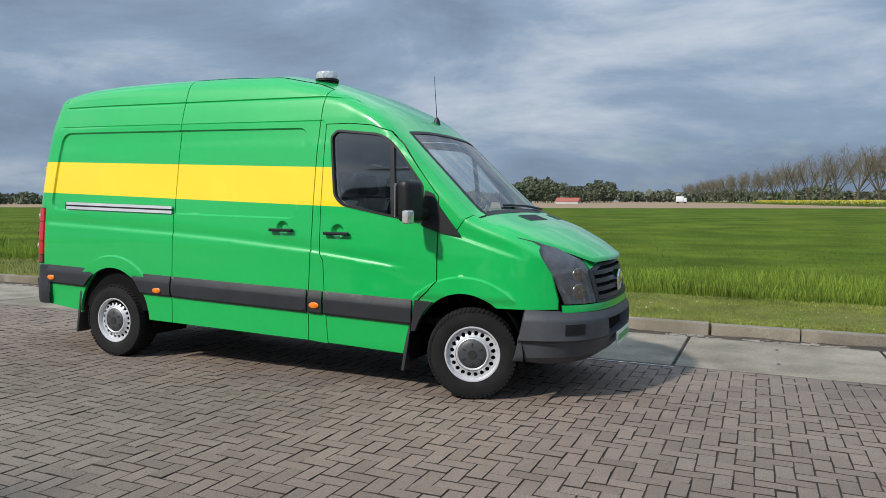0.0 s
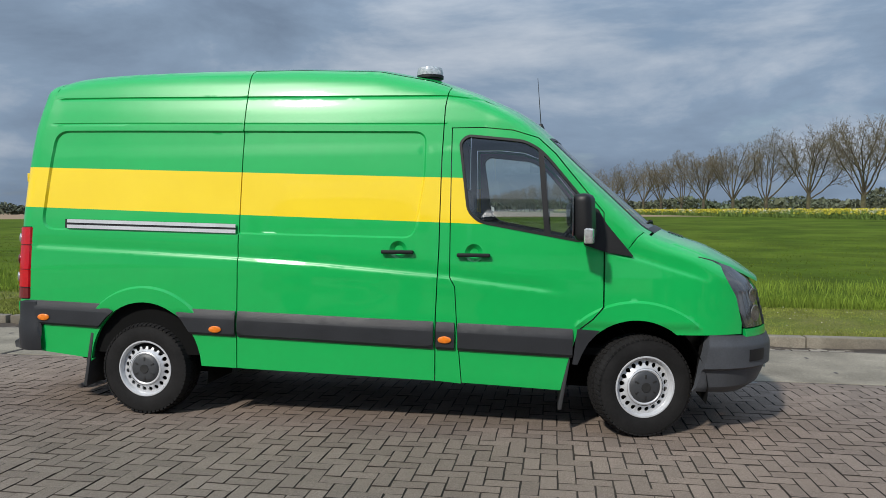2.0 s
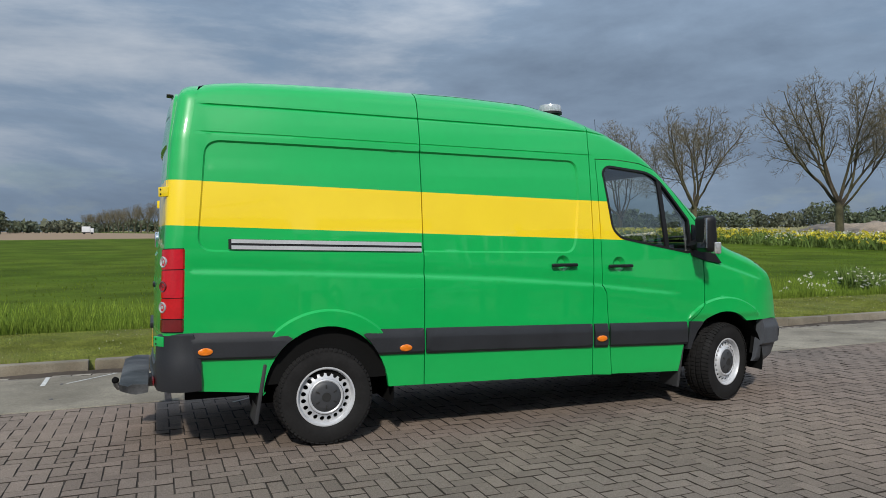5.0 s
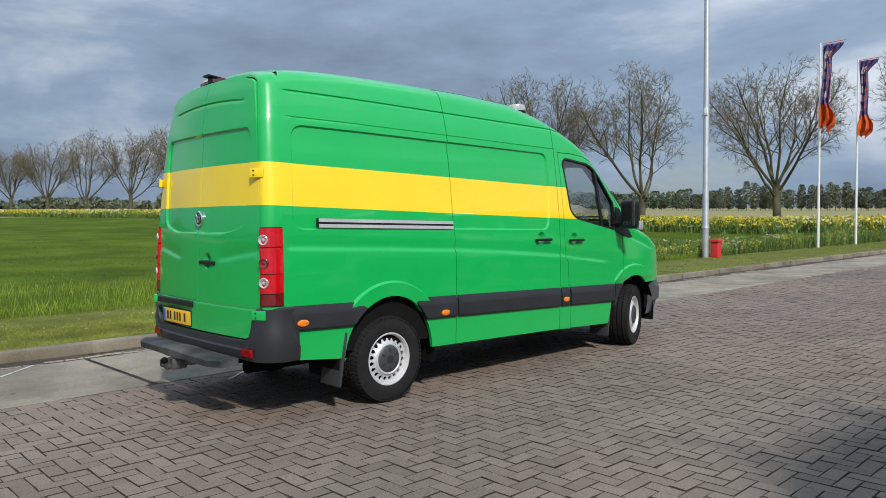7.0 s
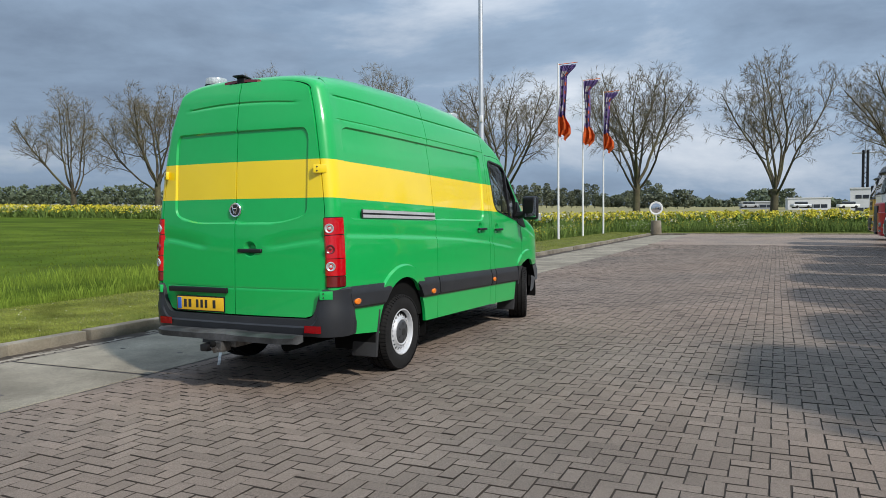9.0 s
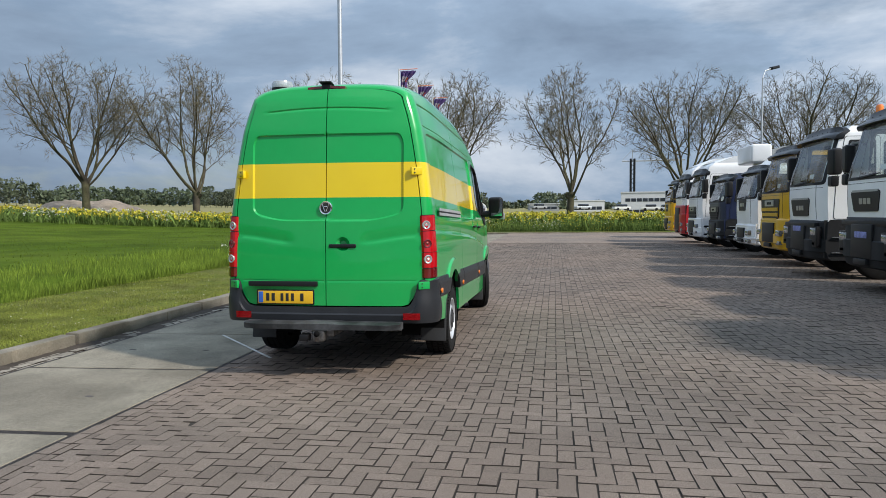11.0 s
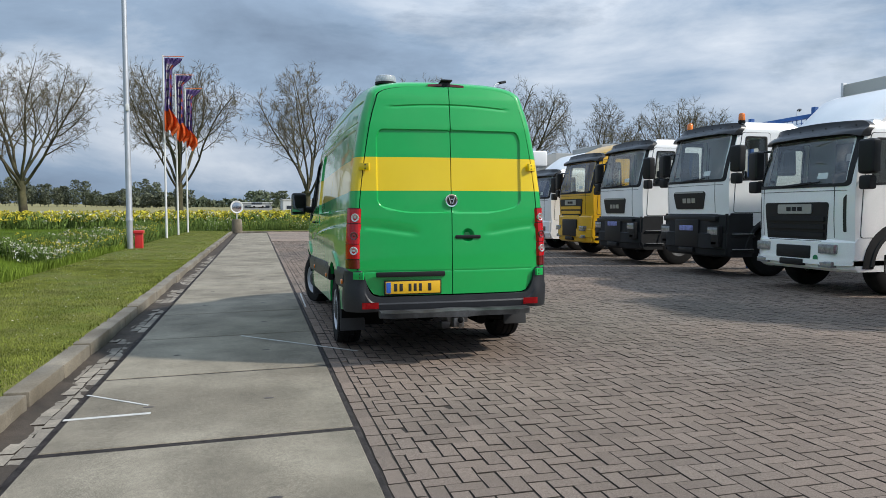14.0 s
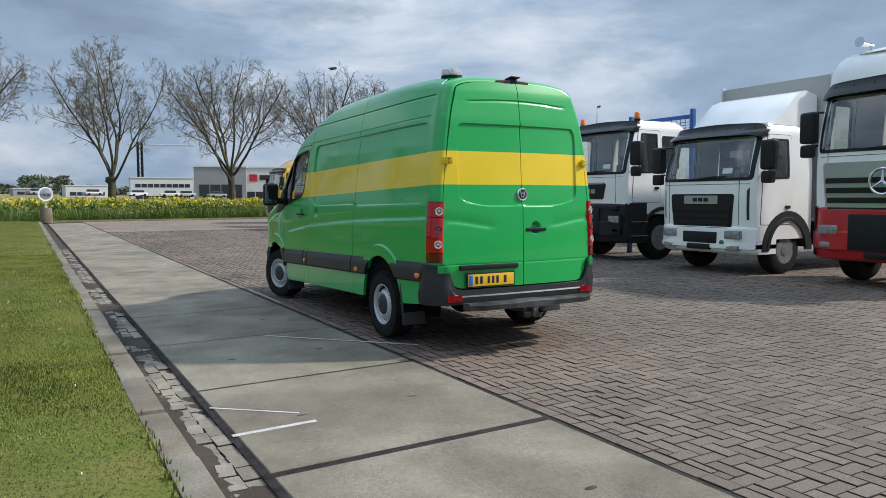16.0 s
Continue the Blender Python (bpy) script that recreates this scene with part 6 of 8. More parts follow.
wood("far_wood", "dense dark wood on the horizon", ring(9.9, 18, 520, 0.22, 14, 6, 1, 30) + ring(9.9, 18, 560, 0.20, 16, 6, 6, 20), 1, 0.8, 420)
wood("far_wood", "low hazy tree line on the horizon", ring(18, 75, 620, 0.4, 9, 12, 2, 40) + ring(-36, 9.5, 640, 0.4, 10, 13, 3, 40), 2, 1.5, 130)
wood("far_wood", "dark wood behind the meadow", ring(-62, -22, 430, 0.40, 11, 8, 4, 20), 3, 0.8, 230)
wood("poplar_row", "row of slender poplars in young leaf", ring(-82, -62, 330, 0.55, 10.5, 4.6, 5, 3) + ring(-82, -62, 345, 0.6, 8.5, 4.6, 25, 3), 4, 0.36, 620)
wood("round_bushes", "dark green round trees in the fields", ring(-84, -80, 300, 0.8, 7.5, 7, 7, 6) + ring(-91.2, -88.5, 300, 0.8, 7, 7, 8, 6), 5, 0.6, 330)
wood("far_wood", "low hazy tree line on the horizon", ring(-125, -82, 560, 0.45, 6, 10, 9, 40), 6, 1.6, 80)


# ---- grasses, reeds and flowers ----
def blades(name, label, places, material, category="grass", width=0.006, sway=0.28):
    """places: x, y, z, height; each a thin bent blade of two triangles."""
    rnd = np.random.RandomState(len(places) % 1000)
    P = np.array(places)
    n = len(P)
    a = rnd.uniform(0, 2 * np.pi, n)
    w = width * rnd.uniform(0.6, 1.5, n)
    bend = rnd.normal(0, sway, (n, 2)) * P[:, 3:4]
    V = np.zeros((n, 4, 3))
    sx, sy = np.cos(a) * w, np.sin(a) * w
    V[:, 0] = np.c_[P[:, 0] - sx, P[:, 1] - sy, P[:, 2] - 0.01]
    V[:, 1] = np.c_[P[:, 0] + sx, P[:, 1] + sy, P[:, 2] - 0.01]
    V[:, 2] = np.c_[P[:, 0] + sx * 0.8 + bend[:, 0] * 0.4, P[:, 1] + sy * 0.8 + bend[:, 1] * 0.4, P[:, 2] + P[:, 3] * 0.6]
    V[:, 3] = np.c_[P[:, 0] + bend[:, 0], P[:, 1] + bend[:, 1], P[:, 2] + P[:, 3]]
    k = np.arange(n)[:, None] * 4
    F = np.concatenate([k + [0, 1, 2], k + [0, 2, 3]])
    me = bpy.data.meshes.new(name)
    me.from_pydata(V.reshape(-1, 3).tolist(), [], F.tolist())
    me.materials.append(material)
    return tagged(solid(name, me), label, category, kind="stuff")


def scatter(n, x0, x1, y0, y1, h0, h1, seed, keep=None):
    rnd = np.random.RandomState(seed)
    out = []
    for x, y, h, g in zip(rnd.uniform(x0, x1, n), rnd.uniform(y0, y1, n), rnd.uniform(h0, h1, n), rnd.rand(n)):
        k = 0.5 + 0.5 * noise.noise((x * 0.5, y * 0.5, seed))
        if keep is None or g < keep(x, y, k):
            out.append((x, y, land(x, y), h * (0.6 + 0.8 * k)))
    return out


verge = scatter(120000, -12, -3.5, KERB1 + 0.01, EDGE, 0.005, 0.019, 1) + scatter(70000, -3.5, 8, KERB1 + 0.01, EDGE, 0.008, 0.026, 2) + scatter(26000, 8, YARD_END + 1, KERB1, EDGE, 0.015, 0.04, 3) + scatter(9000, -24, -12, KERB1, EDGE, 0.04, 0.07, 4)
blades("mown_verge", "short mown grass beside the kerb", verge, M_BLADE, width=0.0042)
# tufts hanging over the kerb edge
blades("kerb_tufts", "grass tufts creeping over the kerb", scatter(4200, -12, 14, KERB1 - 0.03, KERB1 + 0.05, 0.02, 0.06, 5, lambda x, y, k: 1.6 * k - 0.35), M_BLADE)
daisies = []
for x, y, z, h in scatter(1500, -12, 14, KERB1 + 0.1, EDGE, 0.05, 0.08, 6, lambda x, y, k: k):
    daisies.append((x, y, z, 0.06))


def heads(name, label, places, size, material, category="flowers", per=3, seed=1):
    """Flower heads: small crossed leaves of colour scattered round each place."""
    rnd = np.random.RandomState(seed)
    V, F = [], []
    for x, y, z in places:
        for _ in range(per):
            c = np.array((x, y, z)) + rnd.normal(0, size * 0.9, 3) * (1, 1, 0.6)
            u, v = rnd.normal(size=(2, 3)) * size * 0.45
            n = len(V)
            V += [tuple(c + u), tuple(c + v), tuple(c - u), tuple(c - v)]
            F.append((n, n + 1, n + 2, n + 3))
    return tagged(solid(name, mesh_of(name, V, F, material)), label, category, kind="stuff")


heads("daisies", "white daisies in the verge", [(x, y, z + 0.025) for x, y, z, h in daisies], 0.008, M_WHITEFLOWER, per=2)
reeds = scatter(190000, -24, 14, EDGE - 0.02, EDGE + 1.9, 0.07, 0.29, 11, lambda x, y, k: 0.4 + k) + scatter(40000, -24, 14, EDGE + 1.7, EDGE + 6.5, 0.10, 0.30, 12, lambda x, y, k: 1.3 * k) + scatter(9000, -40, -24, EDGE, EDGE + 5, 0.3, 0.6, 13)
blades("ditch_reeds", "tall fresh green grass along the ditch", reeds, M_REED, width=0.0026, sway=0.15)
blades("meadow_grass", "rough meadow grass", scatter(42000, -60, 60, EDGE + 5, 50, 0.03, 0.075, 14, lambda x, y, k: min(1, 30 / (y + 1)) * (0.3 + k)), M_MEADOW, width=0.016)
bank = scatter(46000, 13, YARD_END + 1, EDGE + 0.1, EDGE + 4.0, 0.3, 0.75, 15, lambda x, y, k: 0.4 + k) + scatter(46000, YARD_END + 1.0, YARD_END + 5.5, -44, EDGE + 4.5, 0.5, 1.1, 16, lambda x, y, k: 0.4 + k)
blades("bank_herbs", "tall weeds and herbs on the ditch bank", bank, M_HERB, "weeds", width=0.005, sway=0.13)


def road_strip(n, seed, lo, hi):
    rnd = np.random.RandomState(seed)
    out = []
    for y, o in zip(rnd.uniform(-30, 330, n) ** 1.0, rnd.uniform(-15, -5, n)):
        x = 73.24 - 0.185 * y + o
        out.append((x, y, land(x, y), rnd.uniform(lo, hi)))
    return out


ROADSIDE = road_strip(30000, 21, 0.7, 1.5)
blades("roadside_herbs", "weeds in flower along the road", ROADSIDE, M_HERB, "weeds", width=0.05)
heads("bank_leaves", "leafy green undergrowth on the ditch bank", [(x, y, z + h * (0.15 + 0.8 * ((i * 7919) % 97) / 97)) for i, (x, y, z, h) in enumerate(bank) if i % 2 == 0], 0.042, M_HERB, "weeds", 4, 9)
heads("roadside_leaves", "leafy green undergrowth along the road", [(x, y, z + h * (0.15 + 0.75 * ((i * 7919) % 97) / 97)) for i, (x, y, z, h) in enumerate(ROADSIDE)], 0.16, M_HERB, "weeds", 2, 10)
pick = lambda src, f, seed: [(x, y, z + h * random.uniform(0.6, 1.0)) for x, y, z, h in src if noise.noise((x * 0.33, y * 0.33, seed)) > f and random.random() < 0.26]
heads("rape_flowers", "bright yellow flowering rape on the bank", pick(bank, 0.02, 40), 0.022, M_YELLOWFLOWER, per=12, seed=3)
heads("cow_parsley", "white cow parsley in flower", pick(bank, 0.20, 50), 0.021, M_WHITEFLOWER, per=10, seed=4)
pick = lambda src, f, seed: [(x, y, z + h * 0.95) for x, y, z, h in src if noise.noise((x * 0.10, y * 0.10, seed)) > f and random.random() < 0.4]
heads("rape_flowers", "yellow rape in flower along the road", pick(ROADSIDE, -0.25, 60), 0.12, M_YELLOWFLOWER, per=12, seed=5)
heads("cow_parsley", "white cow parsley along the road", pick(ROADSIDE, 0.08, 70), 0.09, M_WHITEFLOWER, per=5, seed=6)
heads("cow_parsley", "white cow parsley at the ditch", [(x, y, z + h) for x, y, z, h in scatter(500, 8, 26, EDGE + 0.6, EDGE + 3.5, 0.5, 0.8, 31, lambda x, y, k: 1.5 * k - 0.5)], 0.035, M_WHITEFLOWER, per=5, seed=7)

# ---- lamp post, flagpoles, sign ----
post = thing("lamp_post", "tall grey steel lamp post in the verge", "lamp post", (14.33, 12.22, 0.1))
bm = bmesh.new()
tube(bm, [(14.33, 12.22, -0.2), (14.33, 12.22, 1.1)], 0.105, 14, 0.105)
tube(bm, [(14.33, 12.22, 1.1), (14.33, 12.22, 1.25), (14.33, 12.22, 12.5)], 0.135, 14, 0.075)
part("post", bm, M_STEEL, post)
bm = bmesh.new()
box(bm, (14.18, 12.12, 4.95), (14.28, 12.24, 5.2), 0.03)
part("sensor_box", bm, M_WHITEPOLE, post, "small white box on the post")
bm = bmesh.new()
tube(bm, [(14.33, 12.22, 12.4), (14.33, 11.6, 12.7), (14.33, 11.0, 12.75)], 0.04, 8)
box(bm, (14.2, 10.4, 12.68), (14.46, 11.05, 12.8), 0.04)
part("lamp_head", bm, M_STEEL, post)
redm = mat("red_plastic", (0.55, 0.03, 0.03), 0.4, var=0.1)
bin_ = thing("red_bin", "red plastic box standing by the lamp post", "bin", (14.55, 11.95, 0.09))
bm = bmesh.new()
box(bm, (14.42, 11.82, 0.085), (14.70, 12.08, 0.62), 0.03, None, 3)
part("body", bm, redm, bin_)
bm = bmesh.new()
box(bm, (14.38, 11.78, 0.62), (14.74, 12.12, 0.74), 0.035, None, 3)
part("lid", bm, redm, bin_)

M_FLAGBLUE = mat("flag_blue", (0.20, 0.13, 0.34), 0.8, var=0.15, fine=30)
M_FLAGORANGE = mat("flag_orange", (0.75, 0.16, 0.03), 0.8, var=0.15, fine=30)
M_FLAGWHITE = mat("flag_white", (0.65, 0.62, 0.64), 0.8, var=0.1)


def flagpole(x, y, h, seed):
    e = thing("flagpole", "white pole with a hanging blue and orange banner", "flagpole", (x, y, 0.08), "banner poles by the yard")
    bm = bmesh.new()
    tube(bm, [(x, y, -0.1), (x, y, h)], 0.06, 10, 0.035)
    part("pole", bm, M_WHITEPOLE, e)
    bm = bmesh.new()
    tube(bm, [(x, y, h - 0.06), (x + 0.05, y - 1.0, h - 0.02)], 0.018, 6)
    part("crossbar", bm, M_FLAGORANGE, e)
    rnd = random.Random(seed)
    ph = rnd.uniform(0, 6)

    def cloth(u, t):
        """u across the banner, t down it; it narrows and folds towards its foot."""
        w = 0.86 - 0.52 * smooth(0.0, 0.16, t) + 0.30 * smooth(0.66, 0.84, t) - 0.30 * smooth(0.9, 1.0, t)
        fold = 0.13 * math.sin(u * 13 + ph + t * 5) * (0.3 + t) + 0.12 * math.sin(t * 4 + ph) + 0.05 * math.sin(u * 23 - t * 9)
        return Vector((x + 0.03 + fold, y - 0.06 - w * u, h - 0.10 - 3.55 * t - 0.25 * u * t - 0.10 * math.sin(u * 7 + ph) * t))

    def strip(name, t0, t1, m, u0=0.0, u1=1.0, off=0.0, nt=16):
        bm = bmesh.new()
        rows = [[bm.verts.new(cloth(u, t) + Vector((off, 0, 0))) for u in np.linspace(u0, u1, 14)] for t in np.linspace(t0, t1, nt)]
        for A, B in zip(rows, rows[1:]):
            for k in range(13):
                bm.faces.new((A[k], A[k + 1], B[k + 1], B[k]))
        bmesh.ops.solidify(bm, geom=bm.faces[:], thickness=0.004)
        return part(name, bm, m, e)
    strip("banner_field", 0.0, 0.72, M_FLAGBLUE, nt=26)
    strip("banner_foot", 0.72, 1.0, M_FLAGORANGE)
    for k in range(5):
        t = 0.08 + k * 0.122
        strip("banner_bar", t, t + 0.085, M_FLAGWHITE, 0.18, 0.62, -0.006, 5)
        strip("banner_bar", t + 0.02, t + 0.07, M_FLAGORANGE, 0.70, 0.9, -0.006, 4)


flagpole(25.07, 12.22, 9.15, 1)
flagpole(30.08, 12.17, 9.15, 2)
flagpole(35.34, 12.12, 9.25, 3)

sign = thing("yard_mirror", "round white-rimmed mirror on a concrete block", "mirror", (37.85, 9.17, 0.0))
bm = bmesh.new()
lathe(bm, [(0.0, 0.36), (0.85, 0.33), (0.92, 0.29), (0.92, 0.0)], 20, "z", (37.85, 9.17, -0.02))
part("block", bm, M_KERB, sign, "rough concrete block")
bm = bmesh.new()
tube(bm, [(37.85, 9.17, 0.85), (37.85, 9.17, 1.5)], 0.04, 8)
part("post", bm, M_WHITEPOLE, sign)
mm = Matrix.Translation((37.80, 9.17, 1.72)) @ Matrix.Rotation(radians(-90), 4, "Y") @ Matrix.Rotation(0.25, 4, "X")
bm = bmesh.new()
lathe(bm, [(-0.04, 0.0), (-0.04, 0.42), (0.03, 0.44), (0.05, 0.41), (0.02, 0.33), (0.02, 0.0)], 30, "z", m=mm)
part("frame", bm, M_WHITEPOLE, sign)
bm = bmesh.new()
lathe(bm, [(0.021, 0.33), (0.04, 0.2), (0.045, 0.0)], 26, "z", m=mm)
part("mirror_face", bm, M_CHROME, sign)


def street_lamp(x, y, h, reach, turn):
    z = land(x, y)
    e = thing("street_lamp", "slender grey street lamp with a curved arm", "street lamp", (x, y, z), "street lamps along the road")
    bm = bmesh.new()
    d = Vector((math.cos(turn), math.sin(turn), 0)) * reach
    tube(bm, [(x, y, z - 0.2), (x, y, z + h * 0.5), (x, y, z + h - 0.8)], 0.10, 8, 0.05)
    tube(bm, [Vector((x, y, z + h - 0.82)), Vector((x, y, z + h - 0.25)) + d * 0.25, Vector((x, y, z + h)) + d], 0.05, 8)
    part("post", bm, M_STEEL, e)
    bm = bmesh.new()
    box(bm, (-0.15, -0.18, -0.1), (0.75, 0.18, 0.12), 0.08, Matrix.Translation(Vector((x, y, z + h)) + d) @ Matrix.Rotation(turn, 4, "Z") @ Matrix.Rotation(-0.25, 4, "Y"), 3)
    part("lamp_head", bm, M_BLACK, e)


street_lamp(43.9, -11.2, 12.2, 1.1, radians(-50))
street_lamp(52.8, -48.4, 12.3, 1.1, radians(-50))

# ---- buildings beyond the road ----
M_CLAD = mat("grey_cladding", (0.30, 0.31, 0.33), 0.6, var=0.06, scale=0.3)
M_CLADW = mat("white_cladding", (0.62, 0.63, 0.65), 0.6, var=0.05, scale=0.3)
M_FARGLASS = mat("far_windows", (0.03, 0.035, 0.045), 0.1, var=0.2, coat=0.5)


def hall(name, label, cx, cy, turn, w, d, h, wall, bands, sign_=False):
    """w along the front, d deep; bands: (from, to) heights of window rows on the front and the side."""
    z = land(cx, cy) - 0.4
    e = thing(name, label, "building", (cx, cy, z))
    e.rotation_euler = (0, 0, turn)

    def add(nm, lo, hi, m, bev=0.0):
        bm = bmesh.new()
        box(bm, lo, hi, bev)
        o = part(nm, bm, m, None, smooth=False)
        o.parent = e
        return o
    add("wall", (0, -w / 2, 0), (d, w / 2, h), wall)
    add("roof", (-0.2, -w / 2 - 0.2, h), (d + 0.2, w / 2 + 0.2, h + 0.35), M_CLADW)
    for z0, z1, n in bands:
        for k in range(n):
            a = -w / 2 + 1 + (w - 2) * k / n
            win = add("window", (-0.06, a, z0), (0.05, a + (w - 2) / n - 0.25, z1), M_FARGLASS)
    if sign_:
        add("sign_square", (-0.1, w / 2 - 4.2, h * 0.62), (0.05, w / 2 - 2.2, h * 0.82), mat("sign_red", (0.5, 0.02, 0.04), 0.5))
        add("sign_bar", (-0.1, w / 2 - 8.8, h * 0.66), (0.05, w / 2 - 4.8, h * 0.80), M_INK)
    return e


hall("office_building", "low pale office hall with a long dark window band", 216, -25.2, radians(-5), 17.5, 16, 6.6, M_CLADW, [(3.9, 4.9, 9), (0.5, 1.4, 7)])
hall("warehouse", "grey warehouse with a white sign wall", 172, -32.0, radians(-16), 12.5, 20, 8.8, M_CLAD, [(1.0, 4.5, 4)])
hall("sign_hall", "white hall with a red and black sign", 176, -46.9, radians(-16), 17, 20, 9.2, M_CLADW, [(0.6, 3.0, 6)], True)
hall("low_hall", "low pale industrial hall far off", 262, -8, radians(3), 13, 12, 4.2, M_CLADW, [(1, 2.2, 5)])
hall("low_hall", "low dark industrial hall far off", 285, 8, radians(6), 12, 12, 3.0, M_CLAD, [(1, 2.0, 4)])
barn = thing("red_barn", "far barn with a red tiled roof", "barn", (-103, 417, land(-103, 417)))
z0 = land(-103, 417)
bm = bmesh.new()
box(bm, (-109, 413, z0 - 1), (-96, 421, z0 + 1.1))
part("wall", bm, M_CLADW, barn, smooth=False)
bm = bmesh.new()
v = [bm.verts.new((x, y, z0 + z)) for x in (-109.4, -95.6) for y, z in ((412.5, 1.0), (417, 3.4), (421.5, 1.0))]
for f in ((0, 1, 4, 3), (1, 2, 5, 4), (0, 2, 5, 3), (0, 1, 2), (3, 4, 5)):
    bm.faces.new([v[k] for k in f])
part("roof", bm, mat("red_roof_tiles", (0.30, 0.09, 0.06), 0.8, var=0.15, scale=0.6), barn, smooth=False)
lorry_x, lorry_y = -37.6, 398.0
lorry = thing("far_lorry", "small white lorry far off on the road", "lorry", (lorry_x, lorry_y, land(lorry_x, lorry_y)))
z0 = land(lorry_x, lorry_y)
for nm, a, c, m in (("box_body", (-2.6, -1.2, 0.9), (1.2, 1.2, 3.7), M_CLADW), ("cab", (1.3, -1.1, 0.7), (2.7, 1.1, 2.9), M_CLADW), ("windscreen", (2.69, -0.9, 1.8), (2.72, 0.9, 2.6), M_BLACK), ("chassis", (-2.5, -0.5, 0.6), (2.5, 0.5, 0.88), M_BLACK)):
    bm = bmesh.new()
    box(bm, tuple(p + q for p, q in zip((lorry_x, lorry_y, z0), a)), tuple(p + q for p, q in zip((lorry_x, lorry_y, z0), c)), 0.03)
    part(nm, bm, m, lorry)
for x in (-1.6, 1.9):
    for y in (-1.0, 1.0):
        bm = bmesh.new()
        lathe(bm, [(-0.15, 0.0), (-0.15, 0.45), (-0.12, 0.5), (0.12, 0.5), (0.15, 0.45), (0.15, 0.0)], 16, "y", (lorry_x + x, lorry_y + y, z0 + 0.5))
        part("wheel", bm, M_RUBBER, lorry)
HEAP = (77.6, 66.7, 2.15)
# heap of dug earth beyond the road
V, F = [], []
hx, hy, n = HEAP[0], HEAP[1], 36
for j in range(n + 1):
    for i in range(n + 1):
        u, v = 2 * i / n - 1, 2 * j / n - 1
        x, y = hx + 11 * u, hy + 11 * v
        r = math.hypot(u, v)
        z = HEAP[2] * smooth(1.0, 0.25, r) * (0.85 + 0.5 * noise.noise((x * 0.25, y * 0.25, 3))) + 0.35 * noise.noise((x * 1.1, y * 1.1, 5)) * smooth(1.0, 0.7, r)
        V.append((x, y, land(x, y) - 0.15 + z))
F = [(j * (n + 1) + i, j * (n + 1) + i + 1, (j + 1) * (n + 1) + i + 1, (j + 1) * (n + 1) + i) for j in range(n) for i in range(n)]
tagged(solid("earth_heap", mesh_of("earth_heap", V, F, mat("dug_earth", (0.25, 0.20, 0.15), 0.95, var=0.3, scale=0.8, fine=6, bump=1.0, bump_scale=4), True)), "brown heap of dug earth beyond the road", "earth heap")
# tower crane
cx, cy = 238.0, -22.0
crane = thing("tower_crane", "small tower crane far beyond the road", "crane", (cx, cy, land(cx, cy)))
bm = bmesh.new()
z0 = land(cx, cy)
for dx, dy in ((-0.6, -0.6), (0.6, -0.6), (0.6, 0.6), (-0.6, 0.6)):
    tube(bm, [(cx + dx, cy + dy, z0), (cx + dx, cy + dy, z0 + 18)], 0.34, 5)
for k in range(12):
    s = -1 if k % 2 else 1
    tube(bm, [(cx - 0.6, cy - 0.6 * s, z0 + 1.5 * k), (cx - 0.6, cy + 0.6 * s, z0 + 1.5 * k + 1.5)], 0.1, 4)
part("mast", bm, M_BLACK, crane)
bm = bmesh.new()
tube(bm, [(cx, cy + 3.5, z0 + 17.2), (cx, cy - 17, z0 + 17.4)], 0.28, 5)
tube(bm, [(cx, cy, z0 + 21), (cx, cy - 9, z0 + 17.6)], 0.08, 4)
tube(bm, [(cx, cy, z0 + 21), (cx, cy + 3.5, z0 + 17.4)], 0.08, 4)
tube(bm, [(cx, cy, z0 + 17), (cx, cy, z0 + 21)], 0.15, 5)
part("jib", bm, M_STEEL, crane)


def far_car(x, y, turn, colour, long=4.3, high=1.45):
    z = land(x, y) + 0.9
    e = thing("parked_car", "small distant parked car", "car", (x, y, z), "distant vehicles")
    e.rotation_euler = (0, 0, turn)
    bm = bmesh.new()
    box(bm, (-long / 2, -0.85, 0.25), (long / 2, 0.85, high * 0.6), 0.15)
    o = part("body", bm, colour, None)
    o.parent = e
    bm = bmesh.new()
    box(bm, (-long * 0.3, -0.75, high * 0.58), (long * 0.25, 0.75, high), 0.2)
    o = part("cabin", bm, M_FARGLASS, None)
    o.parent = e
    for sx in (-0.3, 0.3):
        bm = bmesh.new()
        lathe(bm, [(-0.88, 0.0), (-0.88, 0.31), (0.88, 0.31), (0.88, 0.0)], 14, "y", (sx * long, 0, 0.31))
        o = part("wheels", bm, M_RUBBER, None)
        o.parent = e


for i, (x, y) in enumerate(((160, -18), (163, -22), (158, -28), (166, -12), (170, -3), (175, 8))):
    far_car(x, y, radians(90 + 7 * i), (M_WHITEPOLE, M_STEEL, M_CLAD)[i % 3])

# ---- the row of trucks ----
M_TWHITE = mat("white_truck_paint", (0.91, 0.91, 0.90), 0.3, var=0.05, scale=1.5, coat=0.4)
M_TYELLOW = mat("yellow_truck_paint", (0.72, 0.40, 0.012), 0.3, var=0.05, scale=1.5, coat=0.4)
M_TRED = mat("red_truck_paint", (0.48, 0.012, 0.02), 0.3, var=0.05, scale=1.5, coat=0.4)
M_TBLUE = mat("navy_truck_paint", (0.016, 0.024, 0.07), 0.3, var=0.05, scale=1.5, coat=0.4)
M_TGREY = mat("truck_grey_plastic", (0.016, 0.0165, 0.018), 0.6, spec=0.3, var=0.15)
M_TSILVER = mat("silver_trim", (0.45, 0.46, 0.47), 0.3, metal=0.7, var=0.05)
